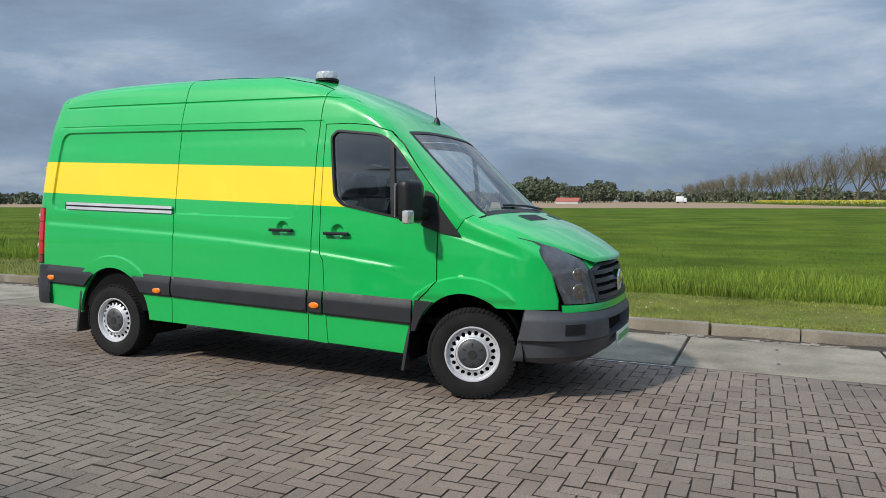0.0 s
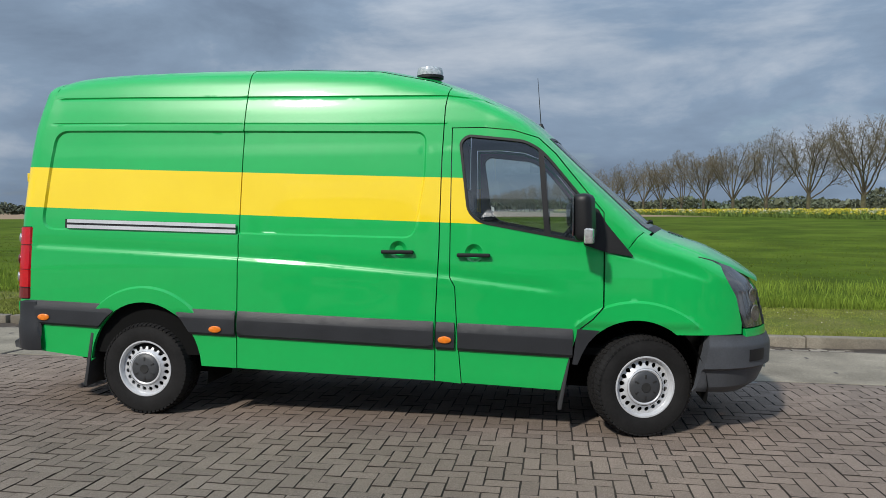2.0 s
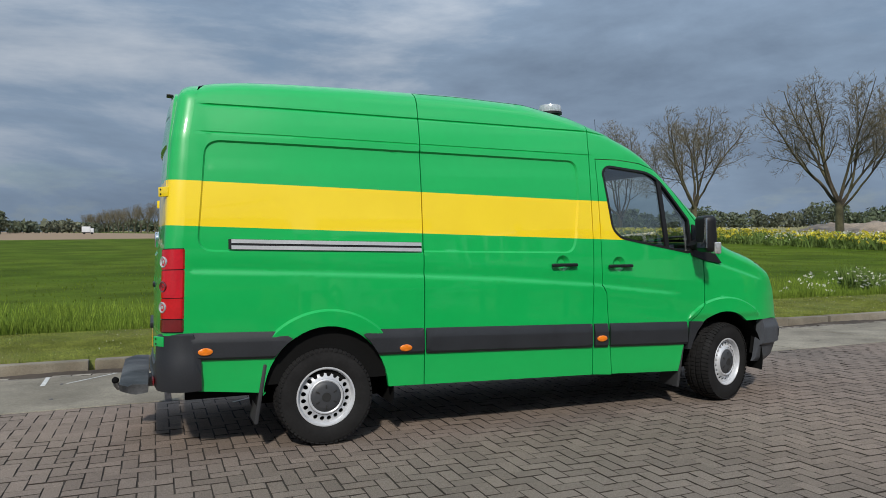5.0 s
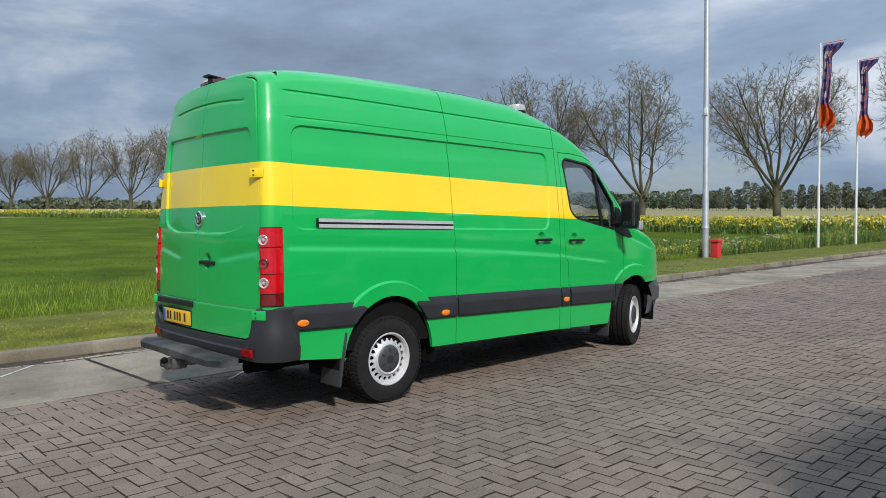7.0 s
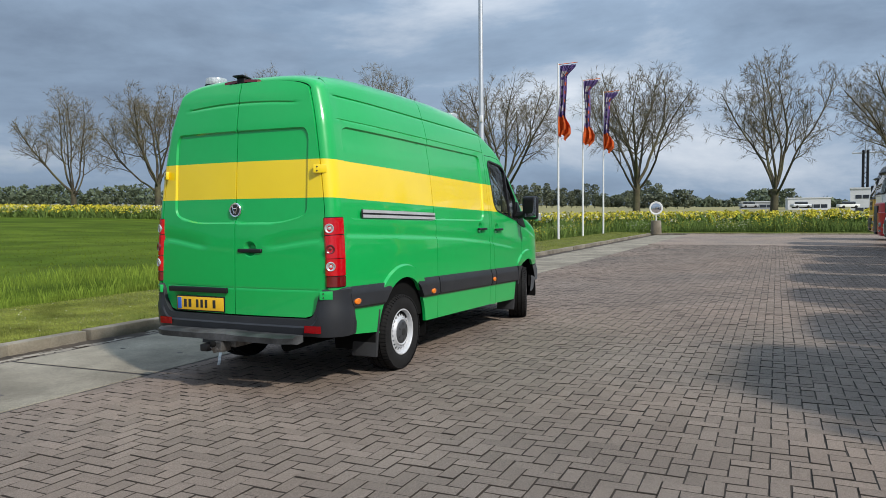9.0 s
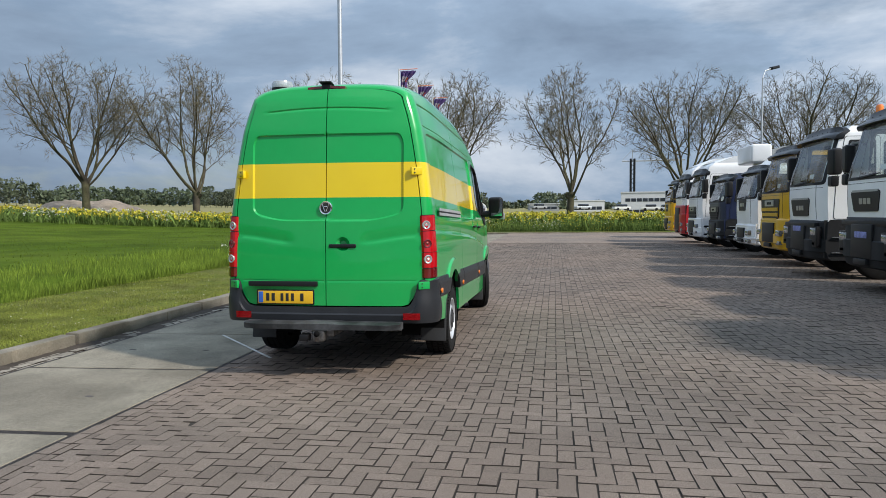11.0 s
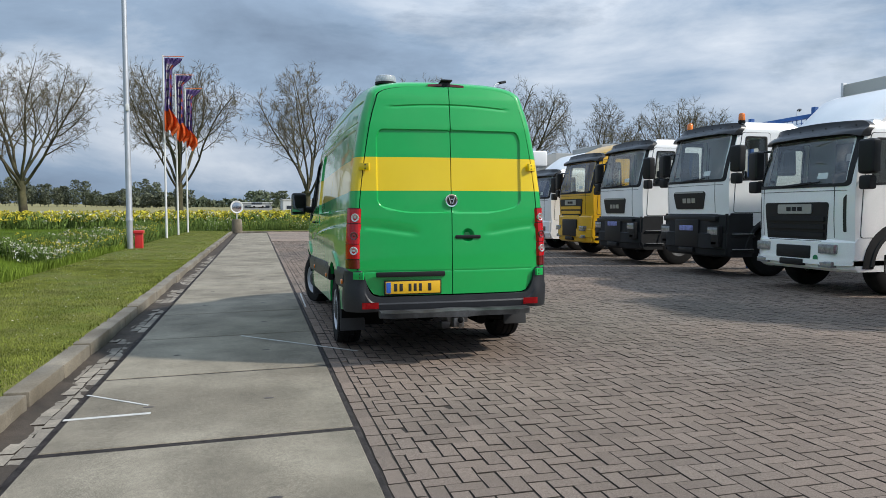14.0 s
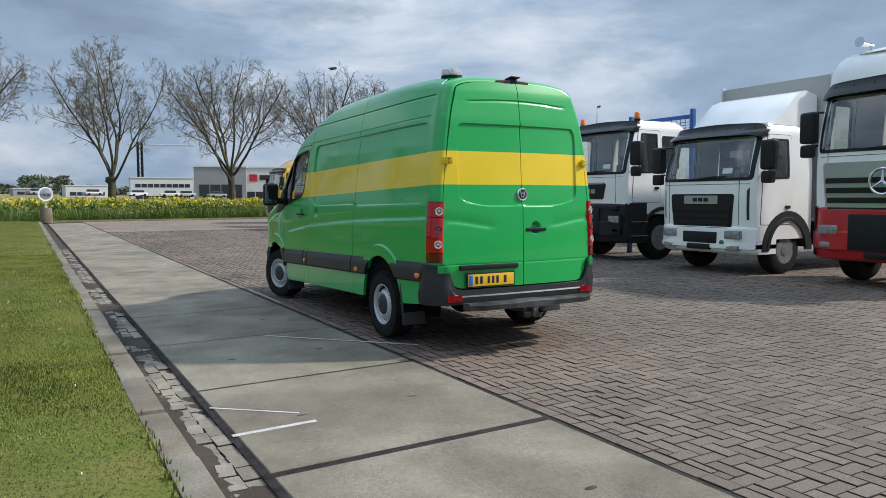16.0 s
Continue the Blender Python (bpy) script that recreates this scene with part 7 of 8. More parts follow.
M_VISOR = mat("smoked_visor", (0.008, 0.008, 0.009), 0.3, var=0.1)
M_LININGPALE = mat("grey_cab_lining", (0.13, 0.13, 0.13), 0.85, var=0.15)
M_PLATEBLUE = mat("blue_white_plate", (0.22, 0.24, 0.50), 0.5, var=0.4, scale=9)
M_TRUCKRIM = mat("dull_steel_rim", (0.26, 0.265, 0.27), 0.45, metal=0.5, var=0.2, scale=8)
M_TLAMP = mat("truck_lamp", (0.30, 0.31, 0.32), 0.12, metal=0.4, var=0.35, scale=14, coat=1.0)
M_CABDARK = mat("cab_interior", (0.05, 0.052, 0.055), 0.7, var=0.3, scale=3)
M_ORANGE = mat("orange_beacon", (0.85, 0.20, 0.01), 0.15, var=0.1, coat=0.8)
M_BOX = mat("box_body_panels", (0.42, 0.42, 0.40), 0.6, var=0.06, scale=1.0)
M_FRAMEBLUE = mat("blue_frame_paint", (0.02, 0.10, 0.33), 0.4, var=0.1)
truck_glass = glass("truck_glass", (0.80, 0.86, 0.83), 0.01, 1.9)


def truck(name, label, cx, yf, w, h, body, lower, zb=1.35, zw=1.95, bumper=None, long=2.0, visor=True, beacons=(), deflector=0.0, wheel_r=0.5, badge=(0.30, 1.46, 1.88), grille=None, lamps=0.92, skirt=0.50, mirror=M_BLACK, wheel_y=1.25, chassis=6.0, top=None, panel=None, base=M_BLACK, gw=0.34):
    """A forward-control truck facing +y: cx its middle, yf its front, w its width, h its cab height, zb the top of the bumper, zw the foot of the windscreen."""
    e = thing(name, label, "truck", (cx, yf - 1.0, 0), "row of parked trucks")
    X0, X1 = cx - w / 2, cx + w / 2
    hz = top or h - 0.24                                # head of the windscreen
    rake = 0.16 + 0.10 * (h - zw)

    def front(z):
        """How far forward the cab's face stands at a height."""
        return yf - rake * smooth(zw - 0.1, h, z) - 0.02 * smooth(zb + 0.4, zb, z) - (0.28 * smooth(h - 0.22, h, z))

    def corner(x):
        u = abs((x - cx) / (w / 2))
        return 0.17 * max(0.0, (u - 0.60) / 0.40) ** 2

    # cab shell: face, sides, roof and back as one rounded body
    zs = [zb - 0.25, zb, *np.linspace(zb + 0.08, zw, 5), *np.linspace(zw, hz, 8)[1:], *np.linspace(hz, h - 0.10, 4 if top else 3)[1:], h - 0.05, h - 0.015, h]
    bm = bmesh.new()
    rows = []
    for z in zs:
        inset = 0.05 * smooth(zw, h, z) + 0.09 * smooth(h - 0.16, h, z)
        half = w / 2 - inset
        ring = [(cx + u * half, front(z) - corner(cx + u * half), z) for u in np.linspace(-1, 1, 19)]
        y1, y0 = front(z) - 0.17, yf - long + 0.12 * smooth(h - 0.14, h, z)
        a = min(y1 - 0.02, yf - 0.50)
        b = min(a - 0.02, yf - 0.78)
        c = min(b - 0.02, yf - 1.06)
        back = [a, b, c, (c + y0) / 2, y0]
        ring += [(cx + half, yy, z) for yy in back] + [(cx, y0, z)] + [(cx - half, yy, z) for yy in back[::-1]]
        rows.append([bm.verts.new(p) for p in ring])
    n = len(rows[0])
    for z, A, B in zip(zs, rows, rows[1:]):
        glazed = zw - 0.01 < z < hz - 0.01
        for k in range(n):
            if glazed and (1 <= k <= 16 or k in (19, 20) or k in (n - 2, n - 3) or (k in (23, 24) and z > zw + 0.05)):
                continue
            bm.faces.new((A[k], A[(k + 1) % n], B[(k + 1) % n], B[k]))
    bm.faces.new(rows[-1]), bm.faces.new(rows[0])
    part("cab", bm, body, e, angle=40)

    def face(nm, x0, x1, z0, z1, off, m, lab="", thick=0.03, own=None, r=0.03, holes=(), poly=None):
        """A panel that follows the cab's face."""
        bm = sheet(rounded(poly or [(x0, z0), (x1, z0), (x1, z1), (x0, z1)], r), lambda x, z: Vector((x, front(z) - corner(x) + off, z)), holes, 0.08, 0.06, lambda x, z: Vector((x, front(z) - corner(x) + off - thick, z)), 0.1)
        return part(nm, bm, m, own or e, lab)

    def flank(nm, poly, off, m, s=-1, thick=0.03, r=0.04, own=None, lab="", holes=()):
        def P(y, z, o):
            inset = 0.05 * smooth(zw, h, z) + 0.09 * smooth(h - 0.16, h, z)
            return Vector((cx + s * (w / 2 - inset + o), y, z))
        bm = sheet(rounded([(yf + a, b) for a, b in poly], r), lambda y, z: P(y, z, off), [rounded([(yf + a, b) for a, b in hh], 0.05) for hh in holes], 0.1, 0.1, lambda y, z: P(y, z, off - thick), 0.1)
        return part(nm, bm, m, own or e, lab)

    seal = rounded([(X0 + 0.11, zw + 0.02), (X1 - 0.11, zw + 0.02), (X1 - 0.13, hz - 0.02), (X0 + 0.13, hz - 0.02)], 0.07)
    face("screen_seal", X0 + 0.05, X1 - 0.05, zw - 0.035, hz + 0.03, 0.006, M_BLACK, "", 0.03, None, 0.09, (seal,))
    g = face("windscreen", X0 + 0.10, X1 - 0.10, zw + 0.01, hz - 0.01, 0.001, truck_glass, "clear cab windscreen", 0.004, None, 0.07)
    g.visible_shadow = False
    for s in (-1, 1):
        bm = bmesh.new()
        tube(bm, [(cx + s * 0.1 + 0.25, front(zw) + 0.03, zw + 0.0), (cx + s * 0.1 - 0.45, front(zw + 0.08) + 0.025, zw + 0.05)], 0.012, 6)
        part("wiper", bm, M_BLACK, g)
    if visor:
        o = [(X0 + 0.015, hz - 0.05), (X0 + 0.16, hz + 0.0), (cx, hz + 0.02), (X1 - 0.16, hz + 0.0), (X1 - 0.015, hz - 0.05), (X1 - 0.015, hz + 0.10), (X1 - 0.12, hz + 0.22), (cx, hz + 0.27), (X0 + 0.12, hz + 0.22), (X0 + 0.015, hz + 0.10)]
        lift = lambda z: 0.025 + 0.10 * smooth(hz + 0.26, hz - 0.02, z)
        hood = lambda x, z, k: Vector((x, front(min(z, hz + 0.12)) - corner(x) * 1.1 + k, z))
        bm = sheet(rounded(o, [0.03, 0.2, 0.3, 0.2, 0.03, 0.10, 0.16, 0.4, 0.16, 0.10]), lambda x, z: hood(x, z, lift(z)), (), 0.07, 0.04, lambda x, z: hood(x, z, -0.05), 0.05)
        vis = part("sun_visor", bm, M_VISOR, e, "dark smoked sun visor")
        for q in np.linspace(-0.8, 0.8, 7):
            x = cx + q * w / 2
            bm = bmesh.new()
            lathe(bm, [(-0.02, 0.016), (0.006, 0.016), (0.010, 0.0)], 10, "y", hood(x, hz + 0.15, lift(hz + 0.15)))
            part("visor_bolt", bm, M_INK, vis)
    # inside of the cab
    yb = yf - long + 0.16
    panes = [rounded([(cx + q - 0.27, zw + 0.16), (cx + q + 0.27, zw + 0.16), (cx + q + 0.27, hz - 0.16), (cx + q - 0.27, hz - 0.16)], 0.05) for q in (-0.52, 0.52)]
    bm = sheet([(X0 + 0.05, zb), (X1 - 0.05, zb), (X1 - 0.09, hz + 0.04), (X0 + 0.09, hz + 0.04)], lambda x, z: Vector((x, yb - 0.10, z)), panes, 0.3, 0.3, lambda x, z: Vector((x, yb - 0.14, z)), 0.2)
    part("rear_lining", bm, M_LININGPALE, e)
    bm = bmesh.new()
    box(bm, (X0 + 0.12, yf - 0.75, zb + 0.1), (X1 - 0.12, front(zw) - 0.14, zw - 0.02), 0.08, None, 3)
    part("dashboard", bm, M_CABDARK, e)
    for s in (-1, 1):
        bm = bmesh.new()
        xs = cx + s * (w / 2 - 0.58)
        box(bm, (xs - 0.24, yb + 0.12, zb - 0.1), (xs + 0.24, yb + 0.62, zb + 0.14), 0.05, None, 2)
        box(bm, (xs - 0.23, yb + 0.10, zb + 0.1), (xs + 0.23, yb + 0.24, zw + 0.28), 0.06, None, 3)
        box(bm, (xs - 0.13, yb + 0.11, zw + 0.29), (xs + 0.13, yb + 0.21, zw + 0.48), 0.04, None, 3)
        part("cab_seat", bm, M_CABDARK, e)
    # bumper and lower front
    bm = bmesh.new()
    rows = []
    for z, o in ((skirt, -0.06), (skirt + 0.04, 0.0), (skirt + 0.16, 0.035), (skirt + 0.18, 0.06), (zb - 0.42, 0.062), (zb - 0.40, 0.035), (zb - 0.05, 0.02), (zb + 0.01, -0.03)):
        rows.append([bm.verts.new((cx + u * (w / 2 + 0.01), yf + o - corner(cx + u * w / 2) * 1.2, z)) for u in np.linspace(-1, 1, 19)] + [bm.verts.new((cx + u, yf - 0.75, z)) for u in (w / 2 + 0.01, -w / 2 - 0.01)])
    for A, B in zip(rows, rows[1:]):
        for k in range(len(A)):
            bm.faces.new((A[k], A[(k + 1) % len(A)], B[(k + 1) % len(A)], B[k]))
    bm.faces.new(rows[0]), bm.faces.new(rows[-1])
    part("bumper", bm, bumper or lower, e, angle=30)

    def low(nm, x0, x1, z0, z1, m, off=0.075, lab=""):
        bm = bmesh.new()
        box(bm, (x0, yf - 0.08, z0), (x1, yf + off - corner((x0 + x1) / 2), z1), 0.025, None, 2)
        return part(nm, bm, m, e, lab)
    for s in (-1, 1):
        xm = cx + s * (w / 2 - (0.25 if lower is M_TGREY and bumper is None else 0.36))
        if lower is M_TGREY and bumper is None:
            low("lamp_surround", xm - 0.20, xm + 0.20, lamps - 0.27, lamps + 0.17, M_BLACK, 0.066)
        # gaps of the corner panels and their dark air slots
        edge_x = cx + s * (w / 2 - 0.27)
        face("panel_gap", edge_x - 0.004, edge_x + 0.004, zb + 0.02, zw - 0.03, 0.003, M_INK, thick=0.01, r=0.002)
        if zb < 1:
            face("air_slot", 0, 0, 0, 0, 0.004, M_INK, thick=0.01, r=0.015, poly=[(edge_x + s * 0.13, zb + 0.12), (edge_x + s * 0.17, zb + 0.12), (edge_x + s * 0.17, zw - 0.16), (edge_x + s * 0.13, zw - 0.22)])
        low("headlamp", xm - 0.17, xm + 0.17, lamps - 0.02, lamps + 0.14, M_TLAMP, 0.05 if zb < 1 else 0.075, "clear headlamp")
        low("fog_lamp", xm - 0.15, xm + 0.15, lamps - 0.24, lamps - 0.14, M_TLAMP, 0.066)
    face("flap_gap", X0 + 0.10, X1 - 0.10, zw - 0.10, zw - 0.093, 0.003, M_INK, thick=0.01, r=0.002)
    face("paper_note", cx - w * 0.30, cx - w * 0.20, zw + 0.10, zw + 0.20, -0.012, M_TWHITE, "white paper behind the glass", 0.003, g, 0.004)
    low("lower_grille", cx - w / 2 + 0.70, cx + w / 2 - 0.70, skirt + 0.18, zb - 0.12, M_BLACK, 0.05 if zb < 1 else 0.07)
    if bumper is None and lower is M_TGREY:
        low("upper_bar", cx - w / 2 + 0.16, cx + w / 2 - 0.16, zb - 0.16, zb - 0.05, M_BLACK, 0.03)
        low("dealer_plate", cx - 0.26, cx + 0.26, lamps + 0.05, lamps + 0.17, M_PLATEBLUE, 0.08)
    low("plate_holder", cx - 0.27, cx + 0.27, skirt + 0.06, skirt + 0.17, M_BLACK, 0.09)
    bw, b0, b1 = badge
    if grille is None:
        q = face("badge_panel", 0, 0, 0, 0, 0.014, M_BLACK, poly=[(cx - bw * 1.25, b0), (cx + bw * 1.25, b0), (cx + bw * 1.5, b1 - 0.04), (cx + bw * 1.3, b1), (cx - bw * 1.3, b1), (cx - bw * 1.5, b1 - 0.04)], r=0.04)
        face("badge_trim", cx - bw * 1.32, cx + bw * 1.32, b1 - 0.035, b1 + 0.005, 0.022, M_TSILVER, own=q, r=0.01)
        for k in (-1, 0, 1):
            face("badge_bar", cx + k * 0.17 - 0.065, cx + k * 0.17 + 0.065, b0 + 0.13, b0 + 0.235, 0.020, M_TSILVER, own=q, r=0.01)
    else:
        gz0, gz1, n = grille
        q = face("grille", 0, 0, 0, 0, 0.014, base, poly=[(cx - w * (gw - 0.12), gz0), (cx + w * (gw - 0.12), gz0), (cx + w * (gw - 0.03), gz0 + 0.22), (cx + w * gw, gz1), (cx - w * gw, gz1), (cx - w * (gw - 0.03), gz0 + 0.22)], r=0.07)
        for k in range(n):
            z = gz0 + 0.06 + (gz1 - gz0 - 0.24) * k / n
            ww = lerp_table(z, [gz0, gz0 + 0.22, gz1], [w * (gw - 0.13), w * (gw - 0.05), w * (gw - 0.02)])
            face("grille_bar", cx - ww, cx + ww, z, z + (gz1 - gz0) / n * 0.42, 0.034, panel or M_TGREY, own=q, r=0.01)
        if base is not M_BLACK:
            gz1 = -1.0
        for k in range(1 if gz1 > 0 else 0):
            face("badge_plate", cx - 0.40, cx + 0.40, gz1 - 0.19, gz1 - 0.03, 0.030, M_TSILVER, own=q, r=0.03)
        for k in (-1, 0, 1) if gz1 > 0 else ():
            face("badge_bar", cx + k * 0.13 - 0.05, cx + k * 0.13 + 0.05, gz1 - 0.145, gz1 - 0.075, 0.036, M_TGREY, own=q, r=0.01)
    # doors on both flanks
    for s in (-1, 1):
        win = [(-0.46, zw + 0.0), (-1.07, zw + 0.02), (-1.07, hz - 0.08), (-0.58, hz - 0.08)]
        edge = [(-0.29, zb + 0.03), (-1.17, zb + 0.03), (-1.17, hz + 0.01), (-0.50, hz + 0.01), (-0.33, zw)]
        flank("door_seam", [(-0.28, zb + 0.02), (-1.18, zb + 0.02), (-1.18, hz + 0.02), (-0.49, hz + 0.02), (-0.32, zw)], 0.004, M_CABDARK, s, r=0.06, holes=(win,))
        d = flank("cab_door", edge, 0.010, body, s, r=0.06, holes=(win,))
        flank("window_seal", [(-0.44, zw - 0.02), (-1.09, zw), (-1.09, hz - 0.06), (-0.57, hz - 0.06)], 0.014, M_BLACK, s, 0.012, 0.05, own=d, holes=([(-0.49, zw + 0.02), (-1.05, zw + 0.04), (-1.05, hz - 0.10), (-0.60, hz - 0.10)],))
        gl = flank("side_window", [(-0.45, zw + 0.0), (-1.08, zw + 0.01), (-1.08, hz - 0.07), (-0.57, hz - 0.07)], 0.008, truck_glass, s, 0.004, 0.05, own=d)
        gl.visible_shadow = False
        flank("door_handle", [(-0.98, zb + 0.32), (-1.12, zb + 0.32), (-1.12, zb + 0.38), (-0.98, zb + 0.38)], 0.03, M_BLACK, s, own=d, r=0.02)
        # mirrors on arms
        mx = cx + s * (w / 2 + 0.20)
        bm = bmesh.new()
        box(bm, (-0.14, -0.10, -0.27), (0.14, 0.10, 0.27), 0.07, Matrix.Translation((mx, yf - 0.22, zw + 0.42)) @ Matrix.Rotation(-s * 0.15, 4, "Z"), 3)
        mi = part("mirror", bm, mirror, e)
        bm = bmesh.new()
        box(bm, (-0.11, -0.08, -0.11), (0.11, 0.08, 0.11), 0.05, Matrix.Translation((mx, yf - 0.20, zw + 0.02)), 3)
        part("wide_mirror", bm, mirror, mi)
        bm = bmesh.new()
        for zz in (zw + 0.12, zw + 0.68):
            tube(bm, [(cx + s * (w / 2 - 0.07), yf - 0.42, zz), (mx - s * 0.03, yf - 0.24, zz)], 0.02, 6)
        part("mirror_arm", bm, M_BLACK, mi)
        # steps below the door and the wheel arch
        bm = bmesh.new()
        for k in range(2):
            zz = skirt + 0.08 + k * 0.32
            box(bm, (cx + s * (w / 2 - 0.12) - 0.14, yf - 0.80, zz), (cx + s * (w / 2 - 0.12) + 0.14, yf - 0.22, zz + 0.07), 0.02)
        box(bm, (cx + s * (w / 2 - 0.22) - 0.08, yf - 0.80, skirt), (cx + s * (w / 2 - 0.22) + 0.08, yf - 0.2, zb), 0.02)
        if zb > 1.1:
            st = part("steps", bm, M_TGREY, e)
            for k in range(2):
                bm = bmesh.new()
                zz = skirt + 0.152 + k * 0.32
                box(bm, (cx + s * (w / 2 - 0.02) - 0.07, yf - 0.76, zz), (cx + s * (w / 2 - 0.02) + 0.06, yf - 0.26, zz + 0.018), 0.006)
                part("tread", bm, M_TSILVER, st, "worn metal tread")
            if lower is M_TGREY and bumper is None:
                flank("rear_side_window", [(-1.24, zw + 0.10), (-1.78, zw + 0.10), (-1.78, hz - 0.10), (-1.24, hz - 0.10)], 0.008, M_FARGLASS, s, r=0.06)
        cyw, czw = yf - wheel_y, wheel_r
        bm = bmesh.new()
        rings = [[bm.verts.new((cx + s * (w / 2 + o), cyw + r * math.cos(a), czw + r * math.sin(a) * 1.05)) for a in np.linspace(0.05, math.pi - 0.1, 18)] for o, r in ((0.00, wheel_r + 0.17), (0.035, wheel_r + 0.15), (0.035, wheel_r + 0.09), (-0.45, wheel_r + 0.09))]
        for A, B in zip(rings, rings[1:]):
            for k in range(17):
                bm.faces.new((A[k], A[k + 1], B[k + 1], B[k]))
        part("wheel_arch", bm, lower if body is not M_TRED else M_TGREY, e)
        # plate between the wheel and the cab's foot
        cut = [(-wheel_y + (wheel_r + 0.10) * math.cos(a), wheel_r + (wheel_r + 0.10) * 1.05 * math.sin(a)) for a in np.linspace(0.05, math.pi - 0.05, 16)]
        if zb < 1:                                # broad dark fender round the wheel of a low cab
            arc = lambda r, k, a, c: [(-wheel_y + r * math.cos(q), wheel_r + k * r * math.sin(q)) for q in np.linspace(a, c, 16)]
            flank("fender", arc(wheel_r + 0.30, 1.0, 0.0, math.pi) + arc(wheel_r + 0.09, 1.05, math.pi, 0.0), 0.02, M_TGREY, s, r=0.01)
        else:
            flank("arch_panel", [(-0.12, skirt + 0.06), (-wheel_y + wheel_r + 0.10, skirt + 0.06)] + cut + [(-long + 0.05, wheel_r + 0.1), (-long + 0.05, zb + 0.0), (-0.12, zb + 0.0)], -0.012, lower if lower is body else M_TGREY, s, r=0.01)
        # wheels, front and rear
        for yy in (cyw, yf - chassis + 1.2):
            bm = bmesh.new()
            R = wheel_r
            lathe(bm, [(-0.15, R * 0.55), (-0.155, R * 0.8), (-0.13, R * 0.96), (-0.09, R), (0.09, R), (0.13, R * 0.96), (0.155, R * 0.8), (0.15, R * 0.55)], 40, "x", (cx + s * (w / 2 - 0.19), yy, R), caps=False)
            wh = part("wheel", bm, M_RUBBER, e)
            bm = bmesh.new()
            q = s
            lathe(bm, [(q * 0.15, R * 0.57), (q * 0.155, R * 0.53), (q * 0.09, R * 0.48), (q * 0.08, R * 0.36), (q * 0.11, R * 0.26), (q * 0.16, R * 0.22), (q * 0.17, 0.0)], 36, "x", (cx + s * (w / 2 - 0.19), yy, R))
            rim = part("rim", bm, M_TRUCKRIM, wh, "steel truck rim")
            bm = bmesh.new()
            for k in range(10):
                a = 2 * math.pi * k / 10
                lathe(bm, [(q * 0.083, 0.0), (q * 0.083, 0.028), (q * 0.089, 0.027), (q * 0.09, 0.0)], 8, "x", (cx + s * (w / 2 - 0.19), yy + R * 0.42 * math.cos(a), R + R * 0.42 * math.sin(a)))
            part("rim_holes", bm, M_INK, rim)
    if deflector:
        bm = bmesh.new()
        rows = []
        for u in np.linspace(-1, 1, 13):
            x = cx + u * (w / 2 - 0.12)
            side_ = 0.25 * abs(u) ** 4
            rows.append([bm.verts.new(p) for p in ((x, yf - 0.50 - side_, h - 0.03), (x, yf - 0.80 - side_, h + deflector * 0.35), (x, yf - 1.3 - side_ * 0.5, h + deflector * 0.86), (x, yf - long + 0.1, h + deflector), (x, yf - long - 0.25, h + deflector * 0.9), (x, yf - long - 0.25, h - 0.03))])
        for A, B in zip(rows, rows[1:]):
            for k in range(6):
                bm.faces.new((A[k], A[(k + 1) % 6], B[(k + 1) % 6], B[k]))
        bm.faces.new(rows[0]), bm.faces.new(rows[-1])
        part("roof_deflector", bm, body, e)
    for bx in beacons:
        bm = bmesh.new()
        lathe(bm, [(0, 0.07), (0.04, 0.075), (0.05, 0.06)], 16, "z", (cx + bx, yf - 0.55, h - 0.02))
        bb = part("beacon_base", bm, M_BLACK, e)
        bm = bmesh.new()
        lathe(bm, [(0.05, 0.07), (0.17, 0.065), (0.20, 0.045), (0.205, 0.0)], 16, "z", (cx + bx, yf - 0.55, h - 0.02))
        part("beacon", bm, M_ORANGE, bb, "orange rotating beacon")
    bm = bmesh.new()
    for s in (-1, 1):
        box(bm, (cx + s * 0.45 - 0.06, yf - chassis, 0.65), (cx + s * 0.45 + 0.06, yf - 0.3, 0.92), 0.01)
    box(bm, (cx - 0.5, yf - chassis + 0.3, 0.7), (cx + 0.5, yf - chassis + 0.5, 0.9))
    box(bm, (cx - 0.8, yf - 1.6, 0.45), (cx + 0.8, yf - 0.4, 1.2), 0.05)
    box(bm, (cx - w / 2 + 0.12, yf - 3.4, 0.5), (cx - w / 2 + 0.6, yf - 2.3, 0.95), 0.06)
    part("chassis", bm, M_TGREY, e)
    return e


T_BOX = truck("box_truck", "white box truck with black grille and roof deflector", -2.83, -1.14, 2.20, 2.84, M_TWHITE, M_TGREY, 0.92, 1.80, M_TWHITE, 1.80, True, (), 0.66, 0.45, grille=(0.62, 1.52, 5), lamps=0.70, skirt=0.40, wheel_y=1.08, chassis=8.2)
truck("tipper_truck", "white tipper truck cab with dark grey bumper", 0.72, -1.40, 2.28, 3.22, M_TWHITE, M_TGREY, 1.32, 2.02, None, 2.0, True, (-1.0, 0.85), 0, 0.52, badge=(0.40, 1.42, 1.80), lamps=0.90, skirt=0.42)
truck("tipper_truck", "white truck cab with black visor and grey bumper", 4.18, -1.42, 2.28, 3.20, M_TWHITE, M_TGREY, 1.24, 2.02, None, 2.0, True, (), 0, 0.50, badge=(0.40, 1.32, 1.72), lamps=0.94, skirt=0.40)
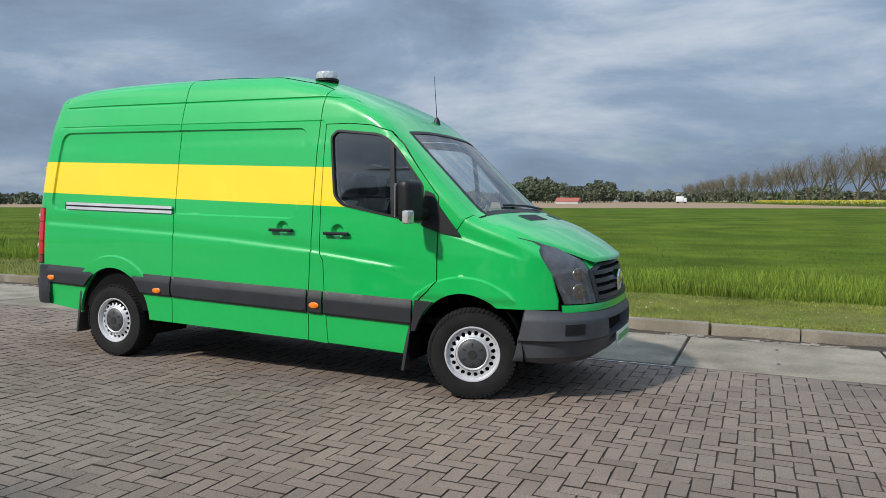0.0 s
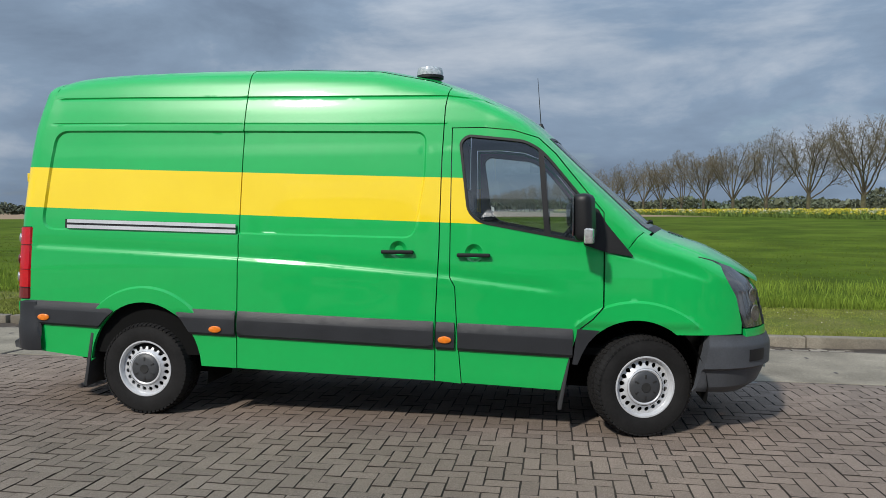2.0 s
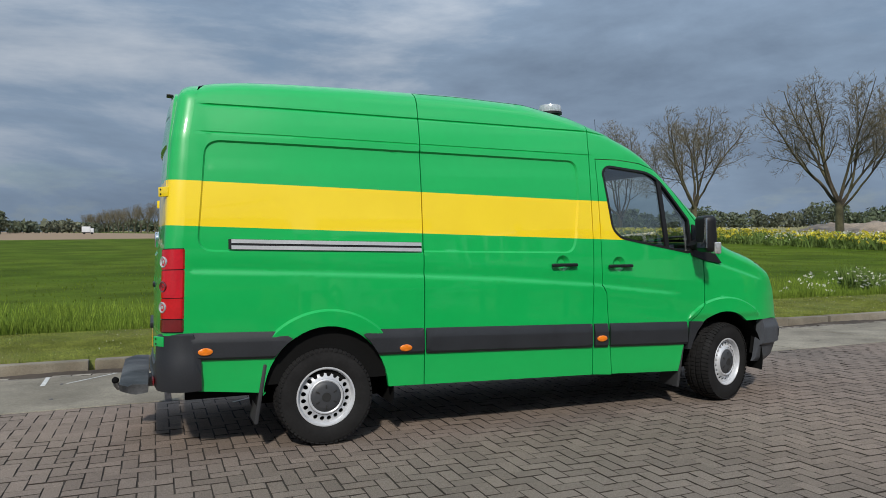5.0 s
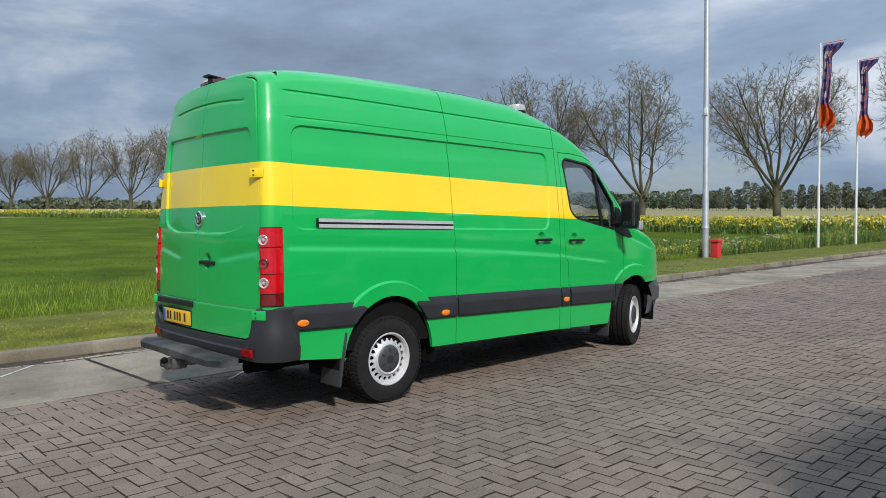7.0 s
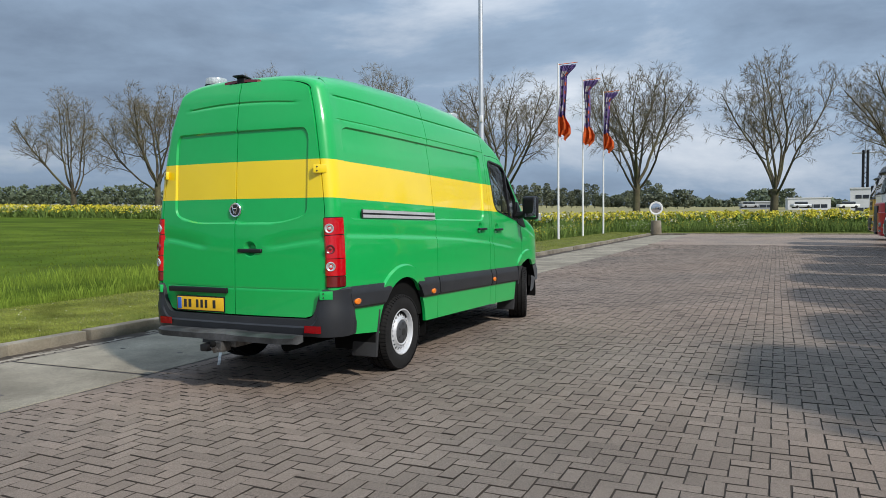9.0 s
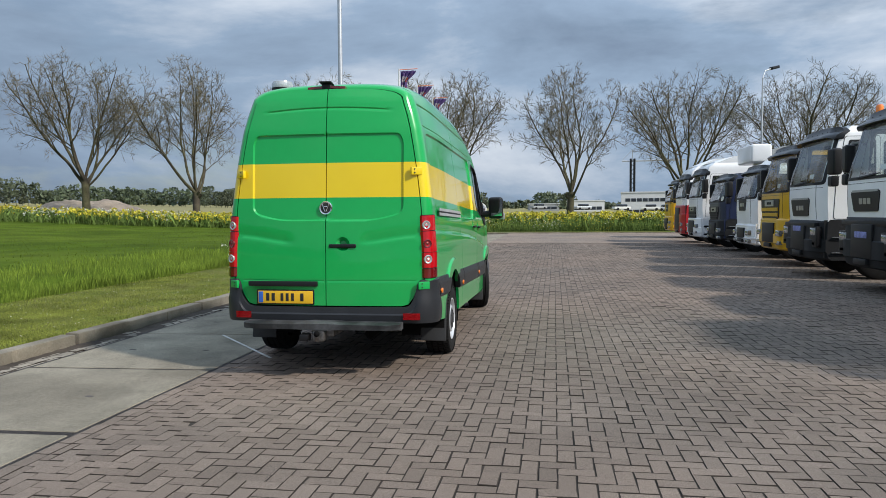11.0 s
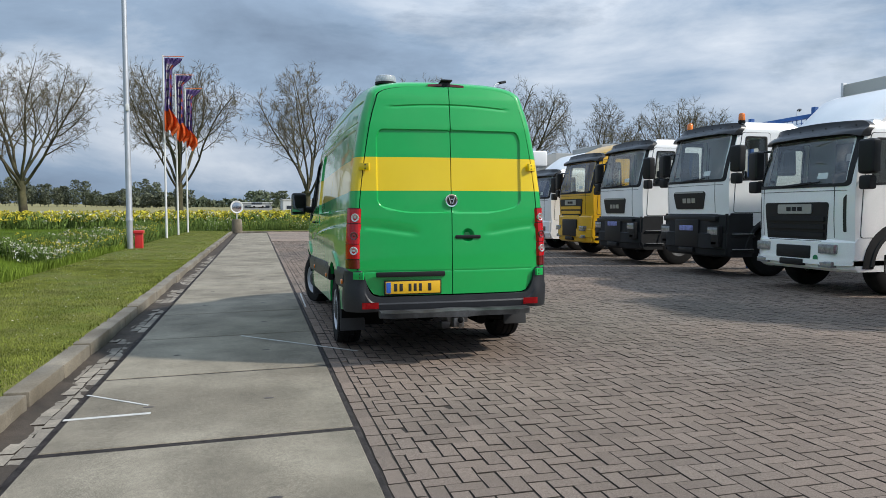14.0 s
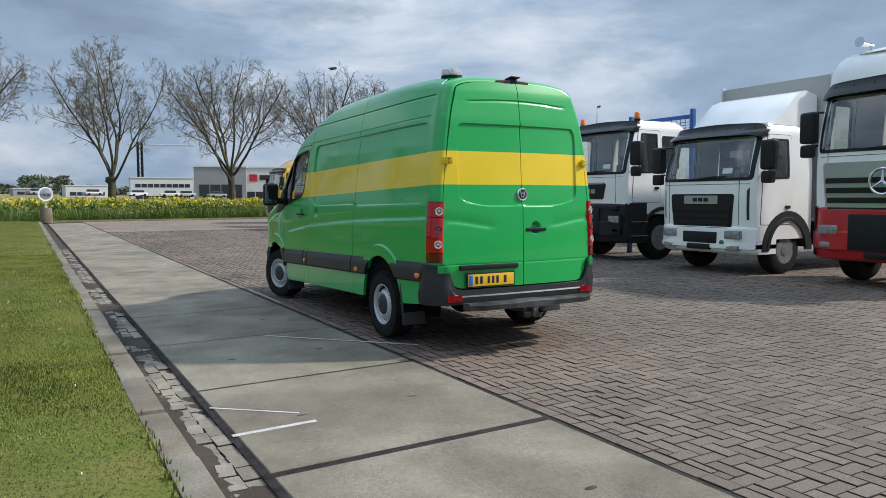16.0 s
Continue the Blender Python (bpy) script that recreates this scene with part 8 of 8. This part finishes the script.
truck("yellow_truck", "yellow truck cab with a high yellow roof", 7.70, -1.76, 2.44, 3.15, M_TYELLOW, M_TYELLOW, 1.25, 1.95, None, 2.1, True, (), 0.35, 0.50, grille=(1.10, 1.76, 3), lamps=0.80, skirt=0.42, panel=M_TYELLOW)
T_ROUND = truck("round_roof_truck", "white truck with a rounded roof deflector", 11.10, -1.88, 2.25, 2.86, M_TWHITE, M_TWHITE, 1.05, 1.85, None, 1.8, True, (), 0.60, 0.43, lamps=0.72, skirt=0.42)
T_NAVY = truck("navy_truck", "dark navy blue truck with a white fridge unit", 15.1, -1.85, 2.30, 2.80, M_TBLUE, M_TBLUE, 1.15, 1.80, M_TGREY, 1.8, True, (), 0, 0.45, grille=(1.12, 1.62, 3), lamps=0.70, skirt=0.42)
truck("white_tractor", "white tractor unit with a high roof", 18.8, -1.75, 2.48, 3.45, M_TWHITE, M_TWHITE, 1.20, 2.05, None, 2.1, True, (), 0.25, 0.5, grille=(0.75, 1.65, 5), lamps=0.80, skirt=0.40, top=2.95)
truck("red_tractor", "red, yellow and white tractor unit", 22.9, -1.85, 2.48, 3.55, M_TWHITE, M_TRED, 1.75, 2.10, M_TRED, 2.1, True, (), 0.35, 0.5, grille=(0.8, 1.65, 5), lamps=0.80, skirt=0.40, top=2.95)
truck("yellow_tractor", "yellow tractor unit at the end of the row", 29.45, -2.3, 2.48, 3.2, M_TYELLOW, M_TYELLOW, 1.2, 2.0, None, 2.1, True, (), 0.6, 0.5, lamps=0.80, skirt=0.40)
T_STAR = truck("red_white_tractor", "tall white and red tractor unit with a ring emblem", -6.20, -1.33, 2.50, 3.85, M_TWHITE, M_TRED, 1.30, 2.22, M_TRED, 2.3, True, (), 0.20, 0.52, grille=(0.98, 2.02, 5), lamps=0.86, skirt=0.42, top=3.12, panel=M_BLACK, base=M_TSILVER, gw=0.43)
# ring emblem and horns of the tall tractor
bm = bmesh.new()
ring = [(-6.20 + 0.20 * math.cos(a), -1.22, 1.70 + 0.20 * math.sin(a)) for a in np.linspace(0, 2 * math.pi, 33)]
tube(bm, ring, 0.022, 8)
for a in (math.pi / 2, math.pi * 7 / 6, math.pi * 11 / 6):
    tube(bm, [(-6.20, -1.215, 1.70), (-6.20 + 0.19 * math.cos(a), -1.22, 1.70 + 0.19 * math.sin(a))], 0.028, 6, 0.006)
part("ring_emblem", bm, M_CHROME, T_STAR, "large chrome ring emblem")
for x in (-5.42, -6.97):
    bm = bmesh.new()
    tube(bm, [(x, -2.2, 4.0), (x, -1.95, 4.0), (x, -1.80, 4.01)], 0.03, 12, 0.085)
    tube(bm, [(x, -2.15, 3.80), (x, -2.15, 4.0)], 0.02, 6)
    part("air_horn", bm, M_CHROME, T_STAR, "chrome air horn")

bm = bmesh.new()
lathe(bm, [(0.0, 0.0), (0.0, 0.055), (0.006, 0.053), (0.006, 0.0)], 20, "y", (-3.35, -1.105, 0.60))
part("round_sticker", bm, mat("green_sticker", (0.02, 0.20, 0.08), 0.5), T_BOX, "round green sticker")

# box body and fridge unit on their own trucks' frames
bm = bmesh.new()
box(bm, (-4.08, -9.8, 1.02), (-1.56, -3.25, 3.82), 0.03)
bx = part("box_body", bm, M_BOX, T_BOX, "pale grey box body")
for y in (-3.27, -9.78):
    for x in (-4.08, -1.56):
        bm = bmesh.new()
        box(bm, (x - 0.025, y - 0.05, 1.0), (x + 0.025, y + 0.05, 3.85), 0.01)
        part("corner_post", bm, M_ALU, bx)
bm = bmesh.new()
box(bm, (-4.10, -9.8, 0.98), (-1.54, -3.23, 1.06), 0.01)
part("floor_rail", bm, M_ALU, bx)
bm = bmesh.new()
box(bm, (13.75, -3.50, 3.15), (15.75, -2.80, 3.80), 0.12, None, 3)
fu = part("fridge_unit", bm, M_TWHITE, T_NAVY, "white fridge unit")
bm = bmesh.new()
box(bm, (15.70, -3.40, 3.20), (15.79, -2.86, 3.74), 0.03)
part("fan_grille", bm, M_BLACK, fu)
for owner, x in ((T_NAVY, 15.1), (T_ROUND, 11.1)):
    bm = bmesh.new()
    box(bm, (x - 1.22, -10.5, 1.0), (x + 1.22, -3.9, 3.72), 0.03)
    part("box_body", bm, M_BOX, owner, "pale grey box body")
# blue loading frame just behind a white cab
RACK_Y = -3.62
rack = thing("blue_frame", "blue steel gantry frame with wire mesh behind a white truck cab", "frame", (0.6, RACK_Y, 0))
for x in (-0.42, 1.6):
    bm = bmesh.new()
    box(bm, (x - 0.05, RACK_Y - 0.05, 0.0), (x + 0.05, RACK_Y + 0.05, 3.56), 0.01)
    part("frame_post", bm, M_FRAMEBLUE, rack)
for z in (2.95, 3.34):
    bm = bmesh.new()
    box(bm, (-0.37, RACK_Y - 0.04, z), (1.55, RACK_Y + 0.04, z + 0.09), 0.01)
    part("frame_rail", bm, M_FRAMEBLUE, rack)
bm = bmesh.new()
for k in range(14):
    tube(bm, [(-0.33 + k * 0.142, RACK_Y, 3.04), (-0.33 + k * 0.142, RACK_Y, 3.34)], 0.008, 4)
for z in (3.12, 3.19, 3.26):
    tube(bm, [(-0.37, RACK_Y, z), (1.55, RACK_Y, z)], 0.008, 4)
part("wire_mesh", bm, M_FRAMEBLUE, rack)
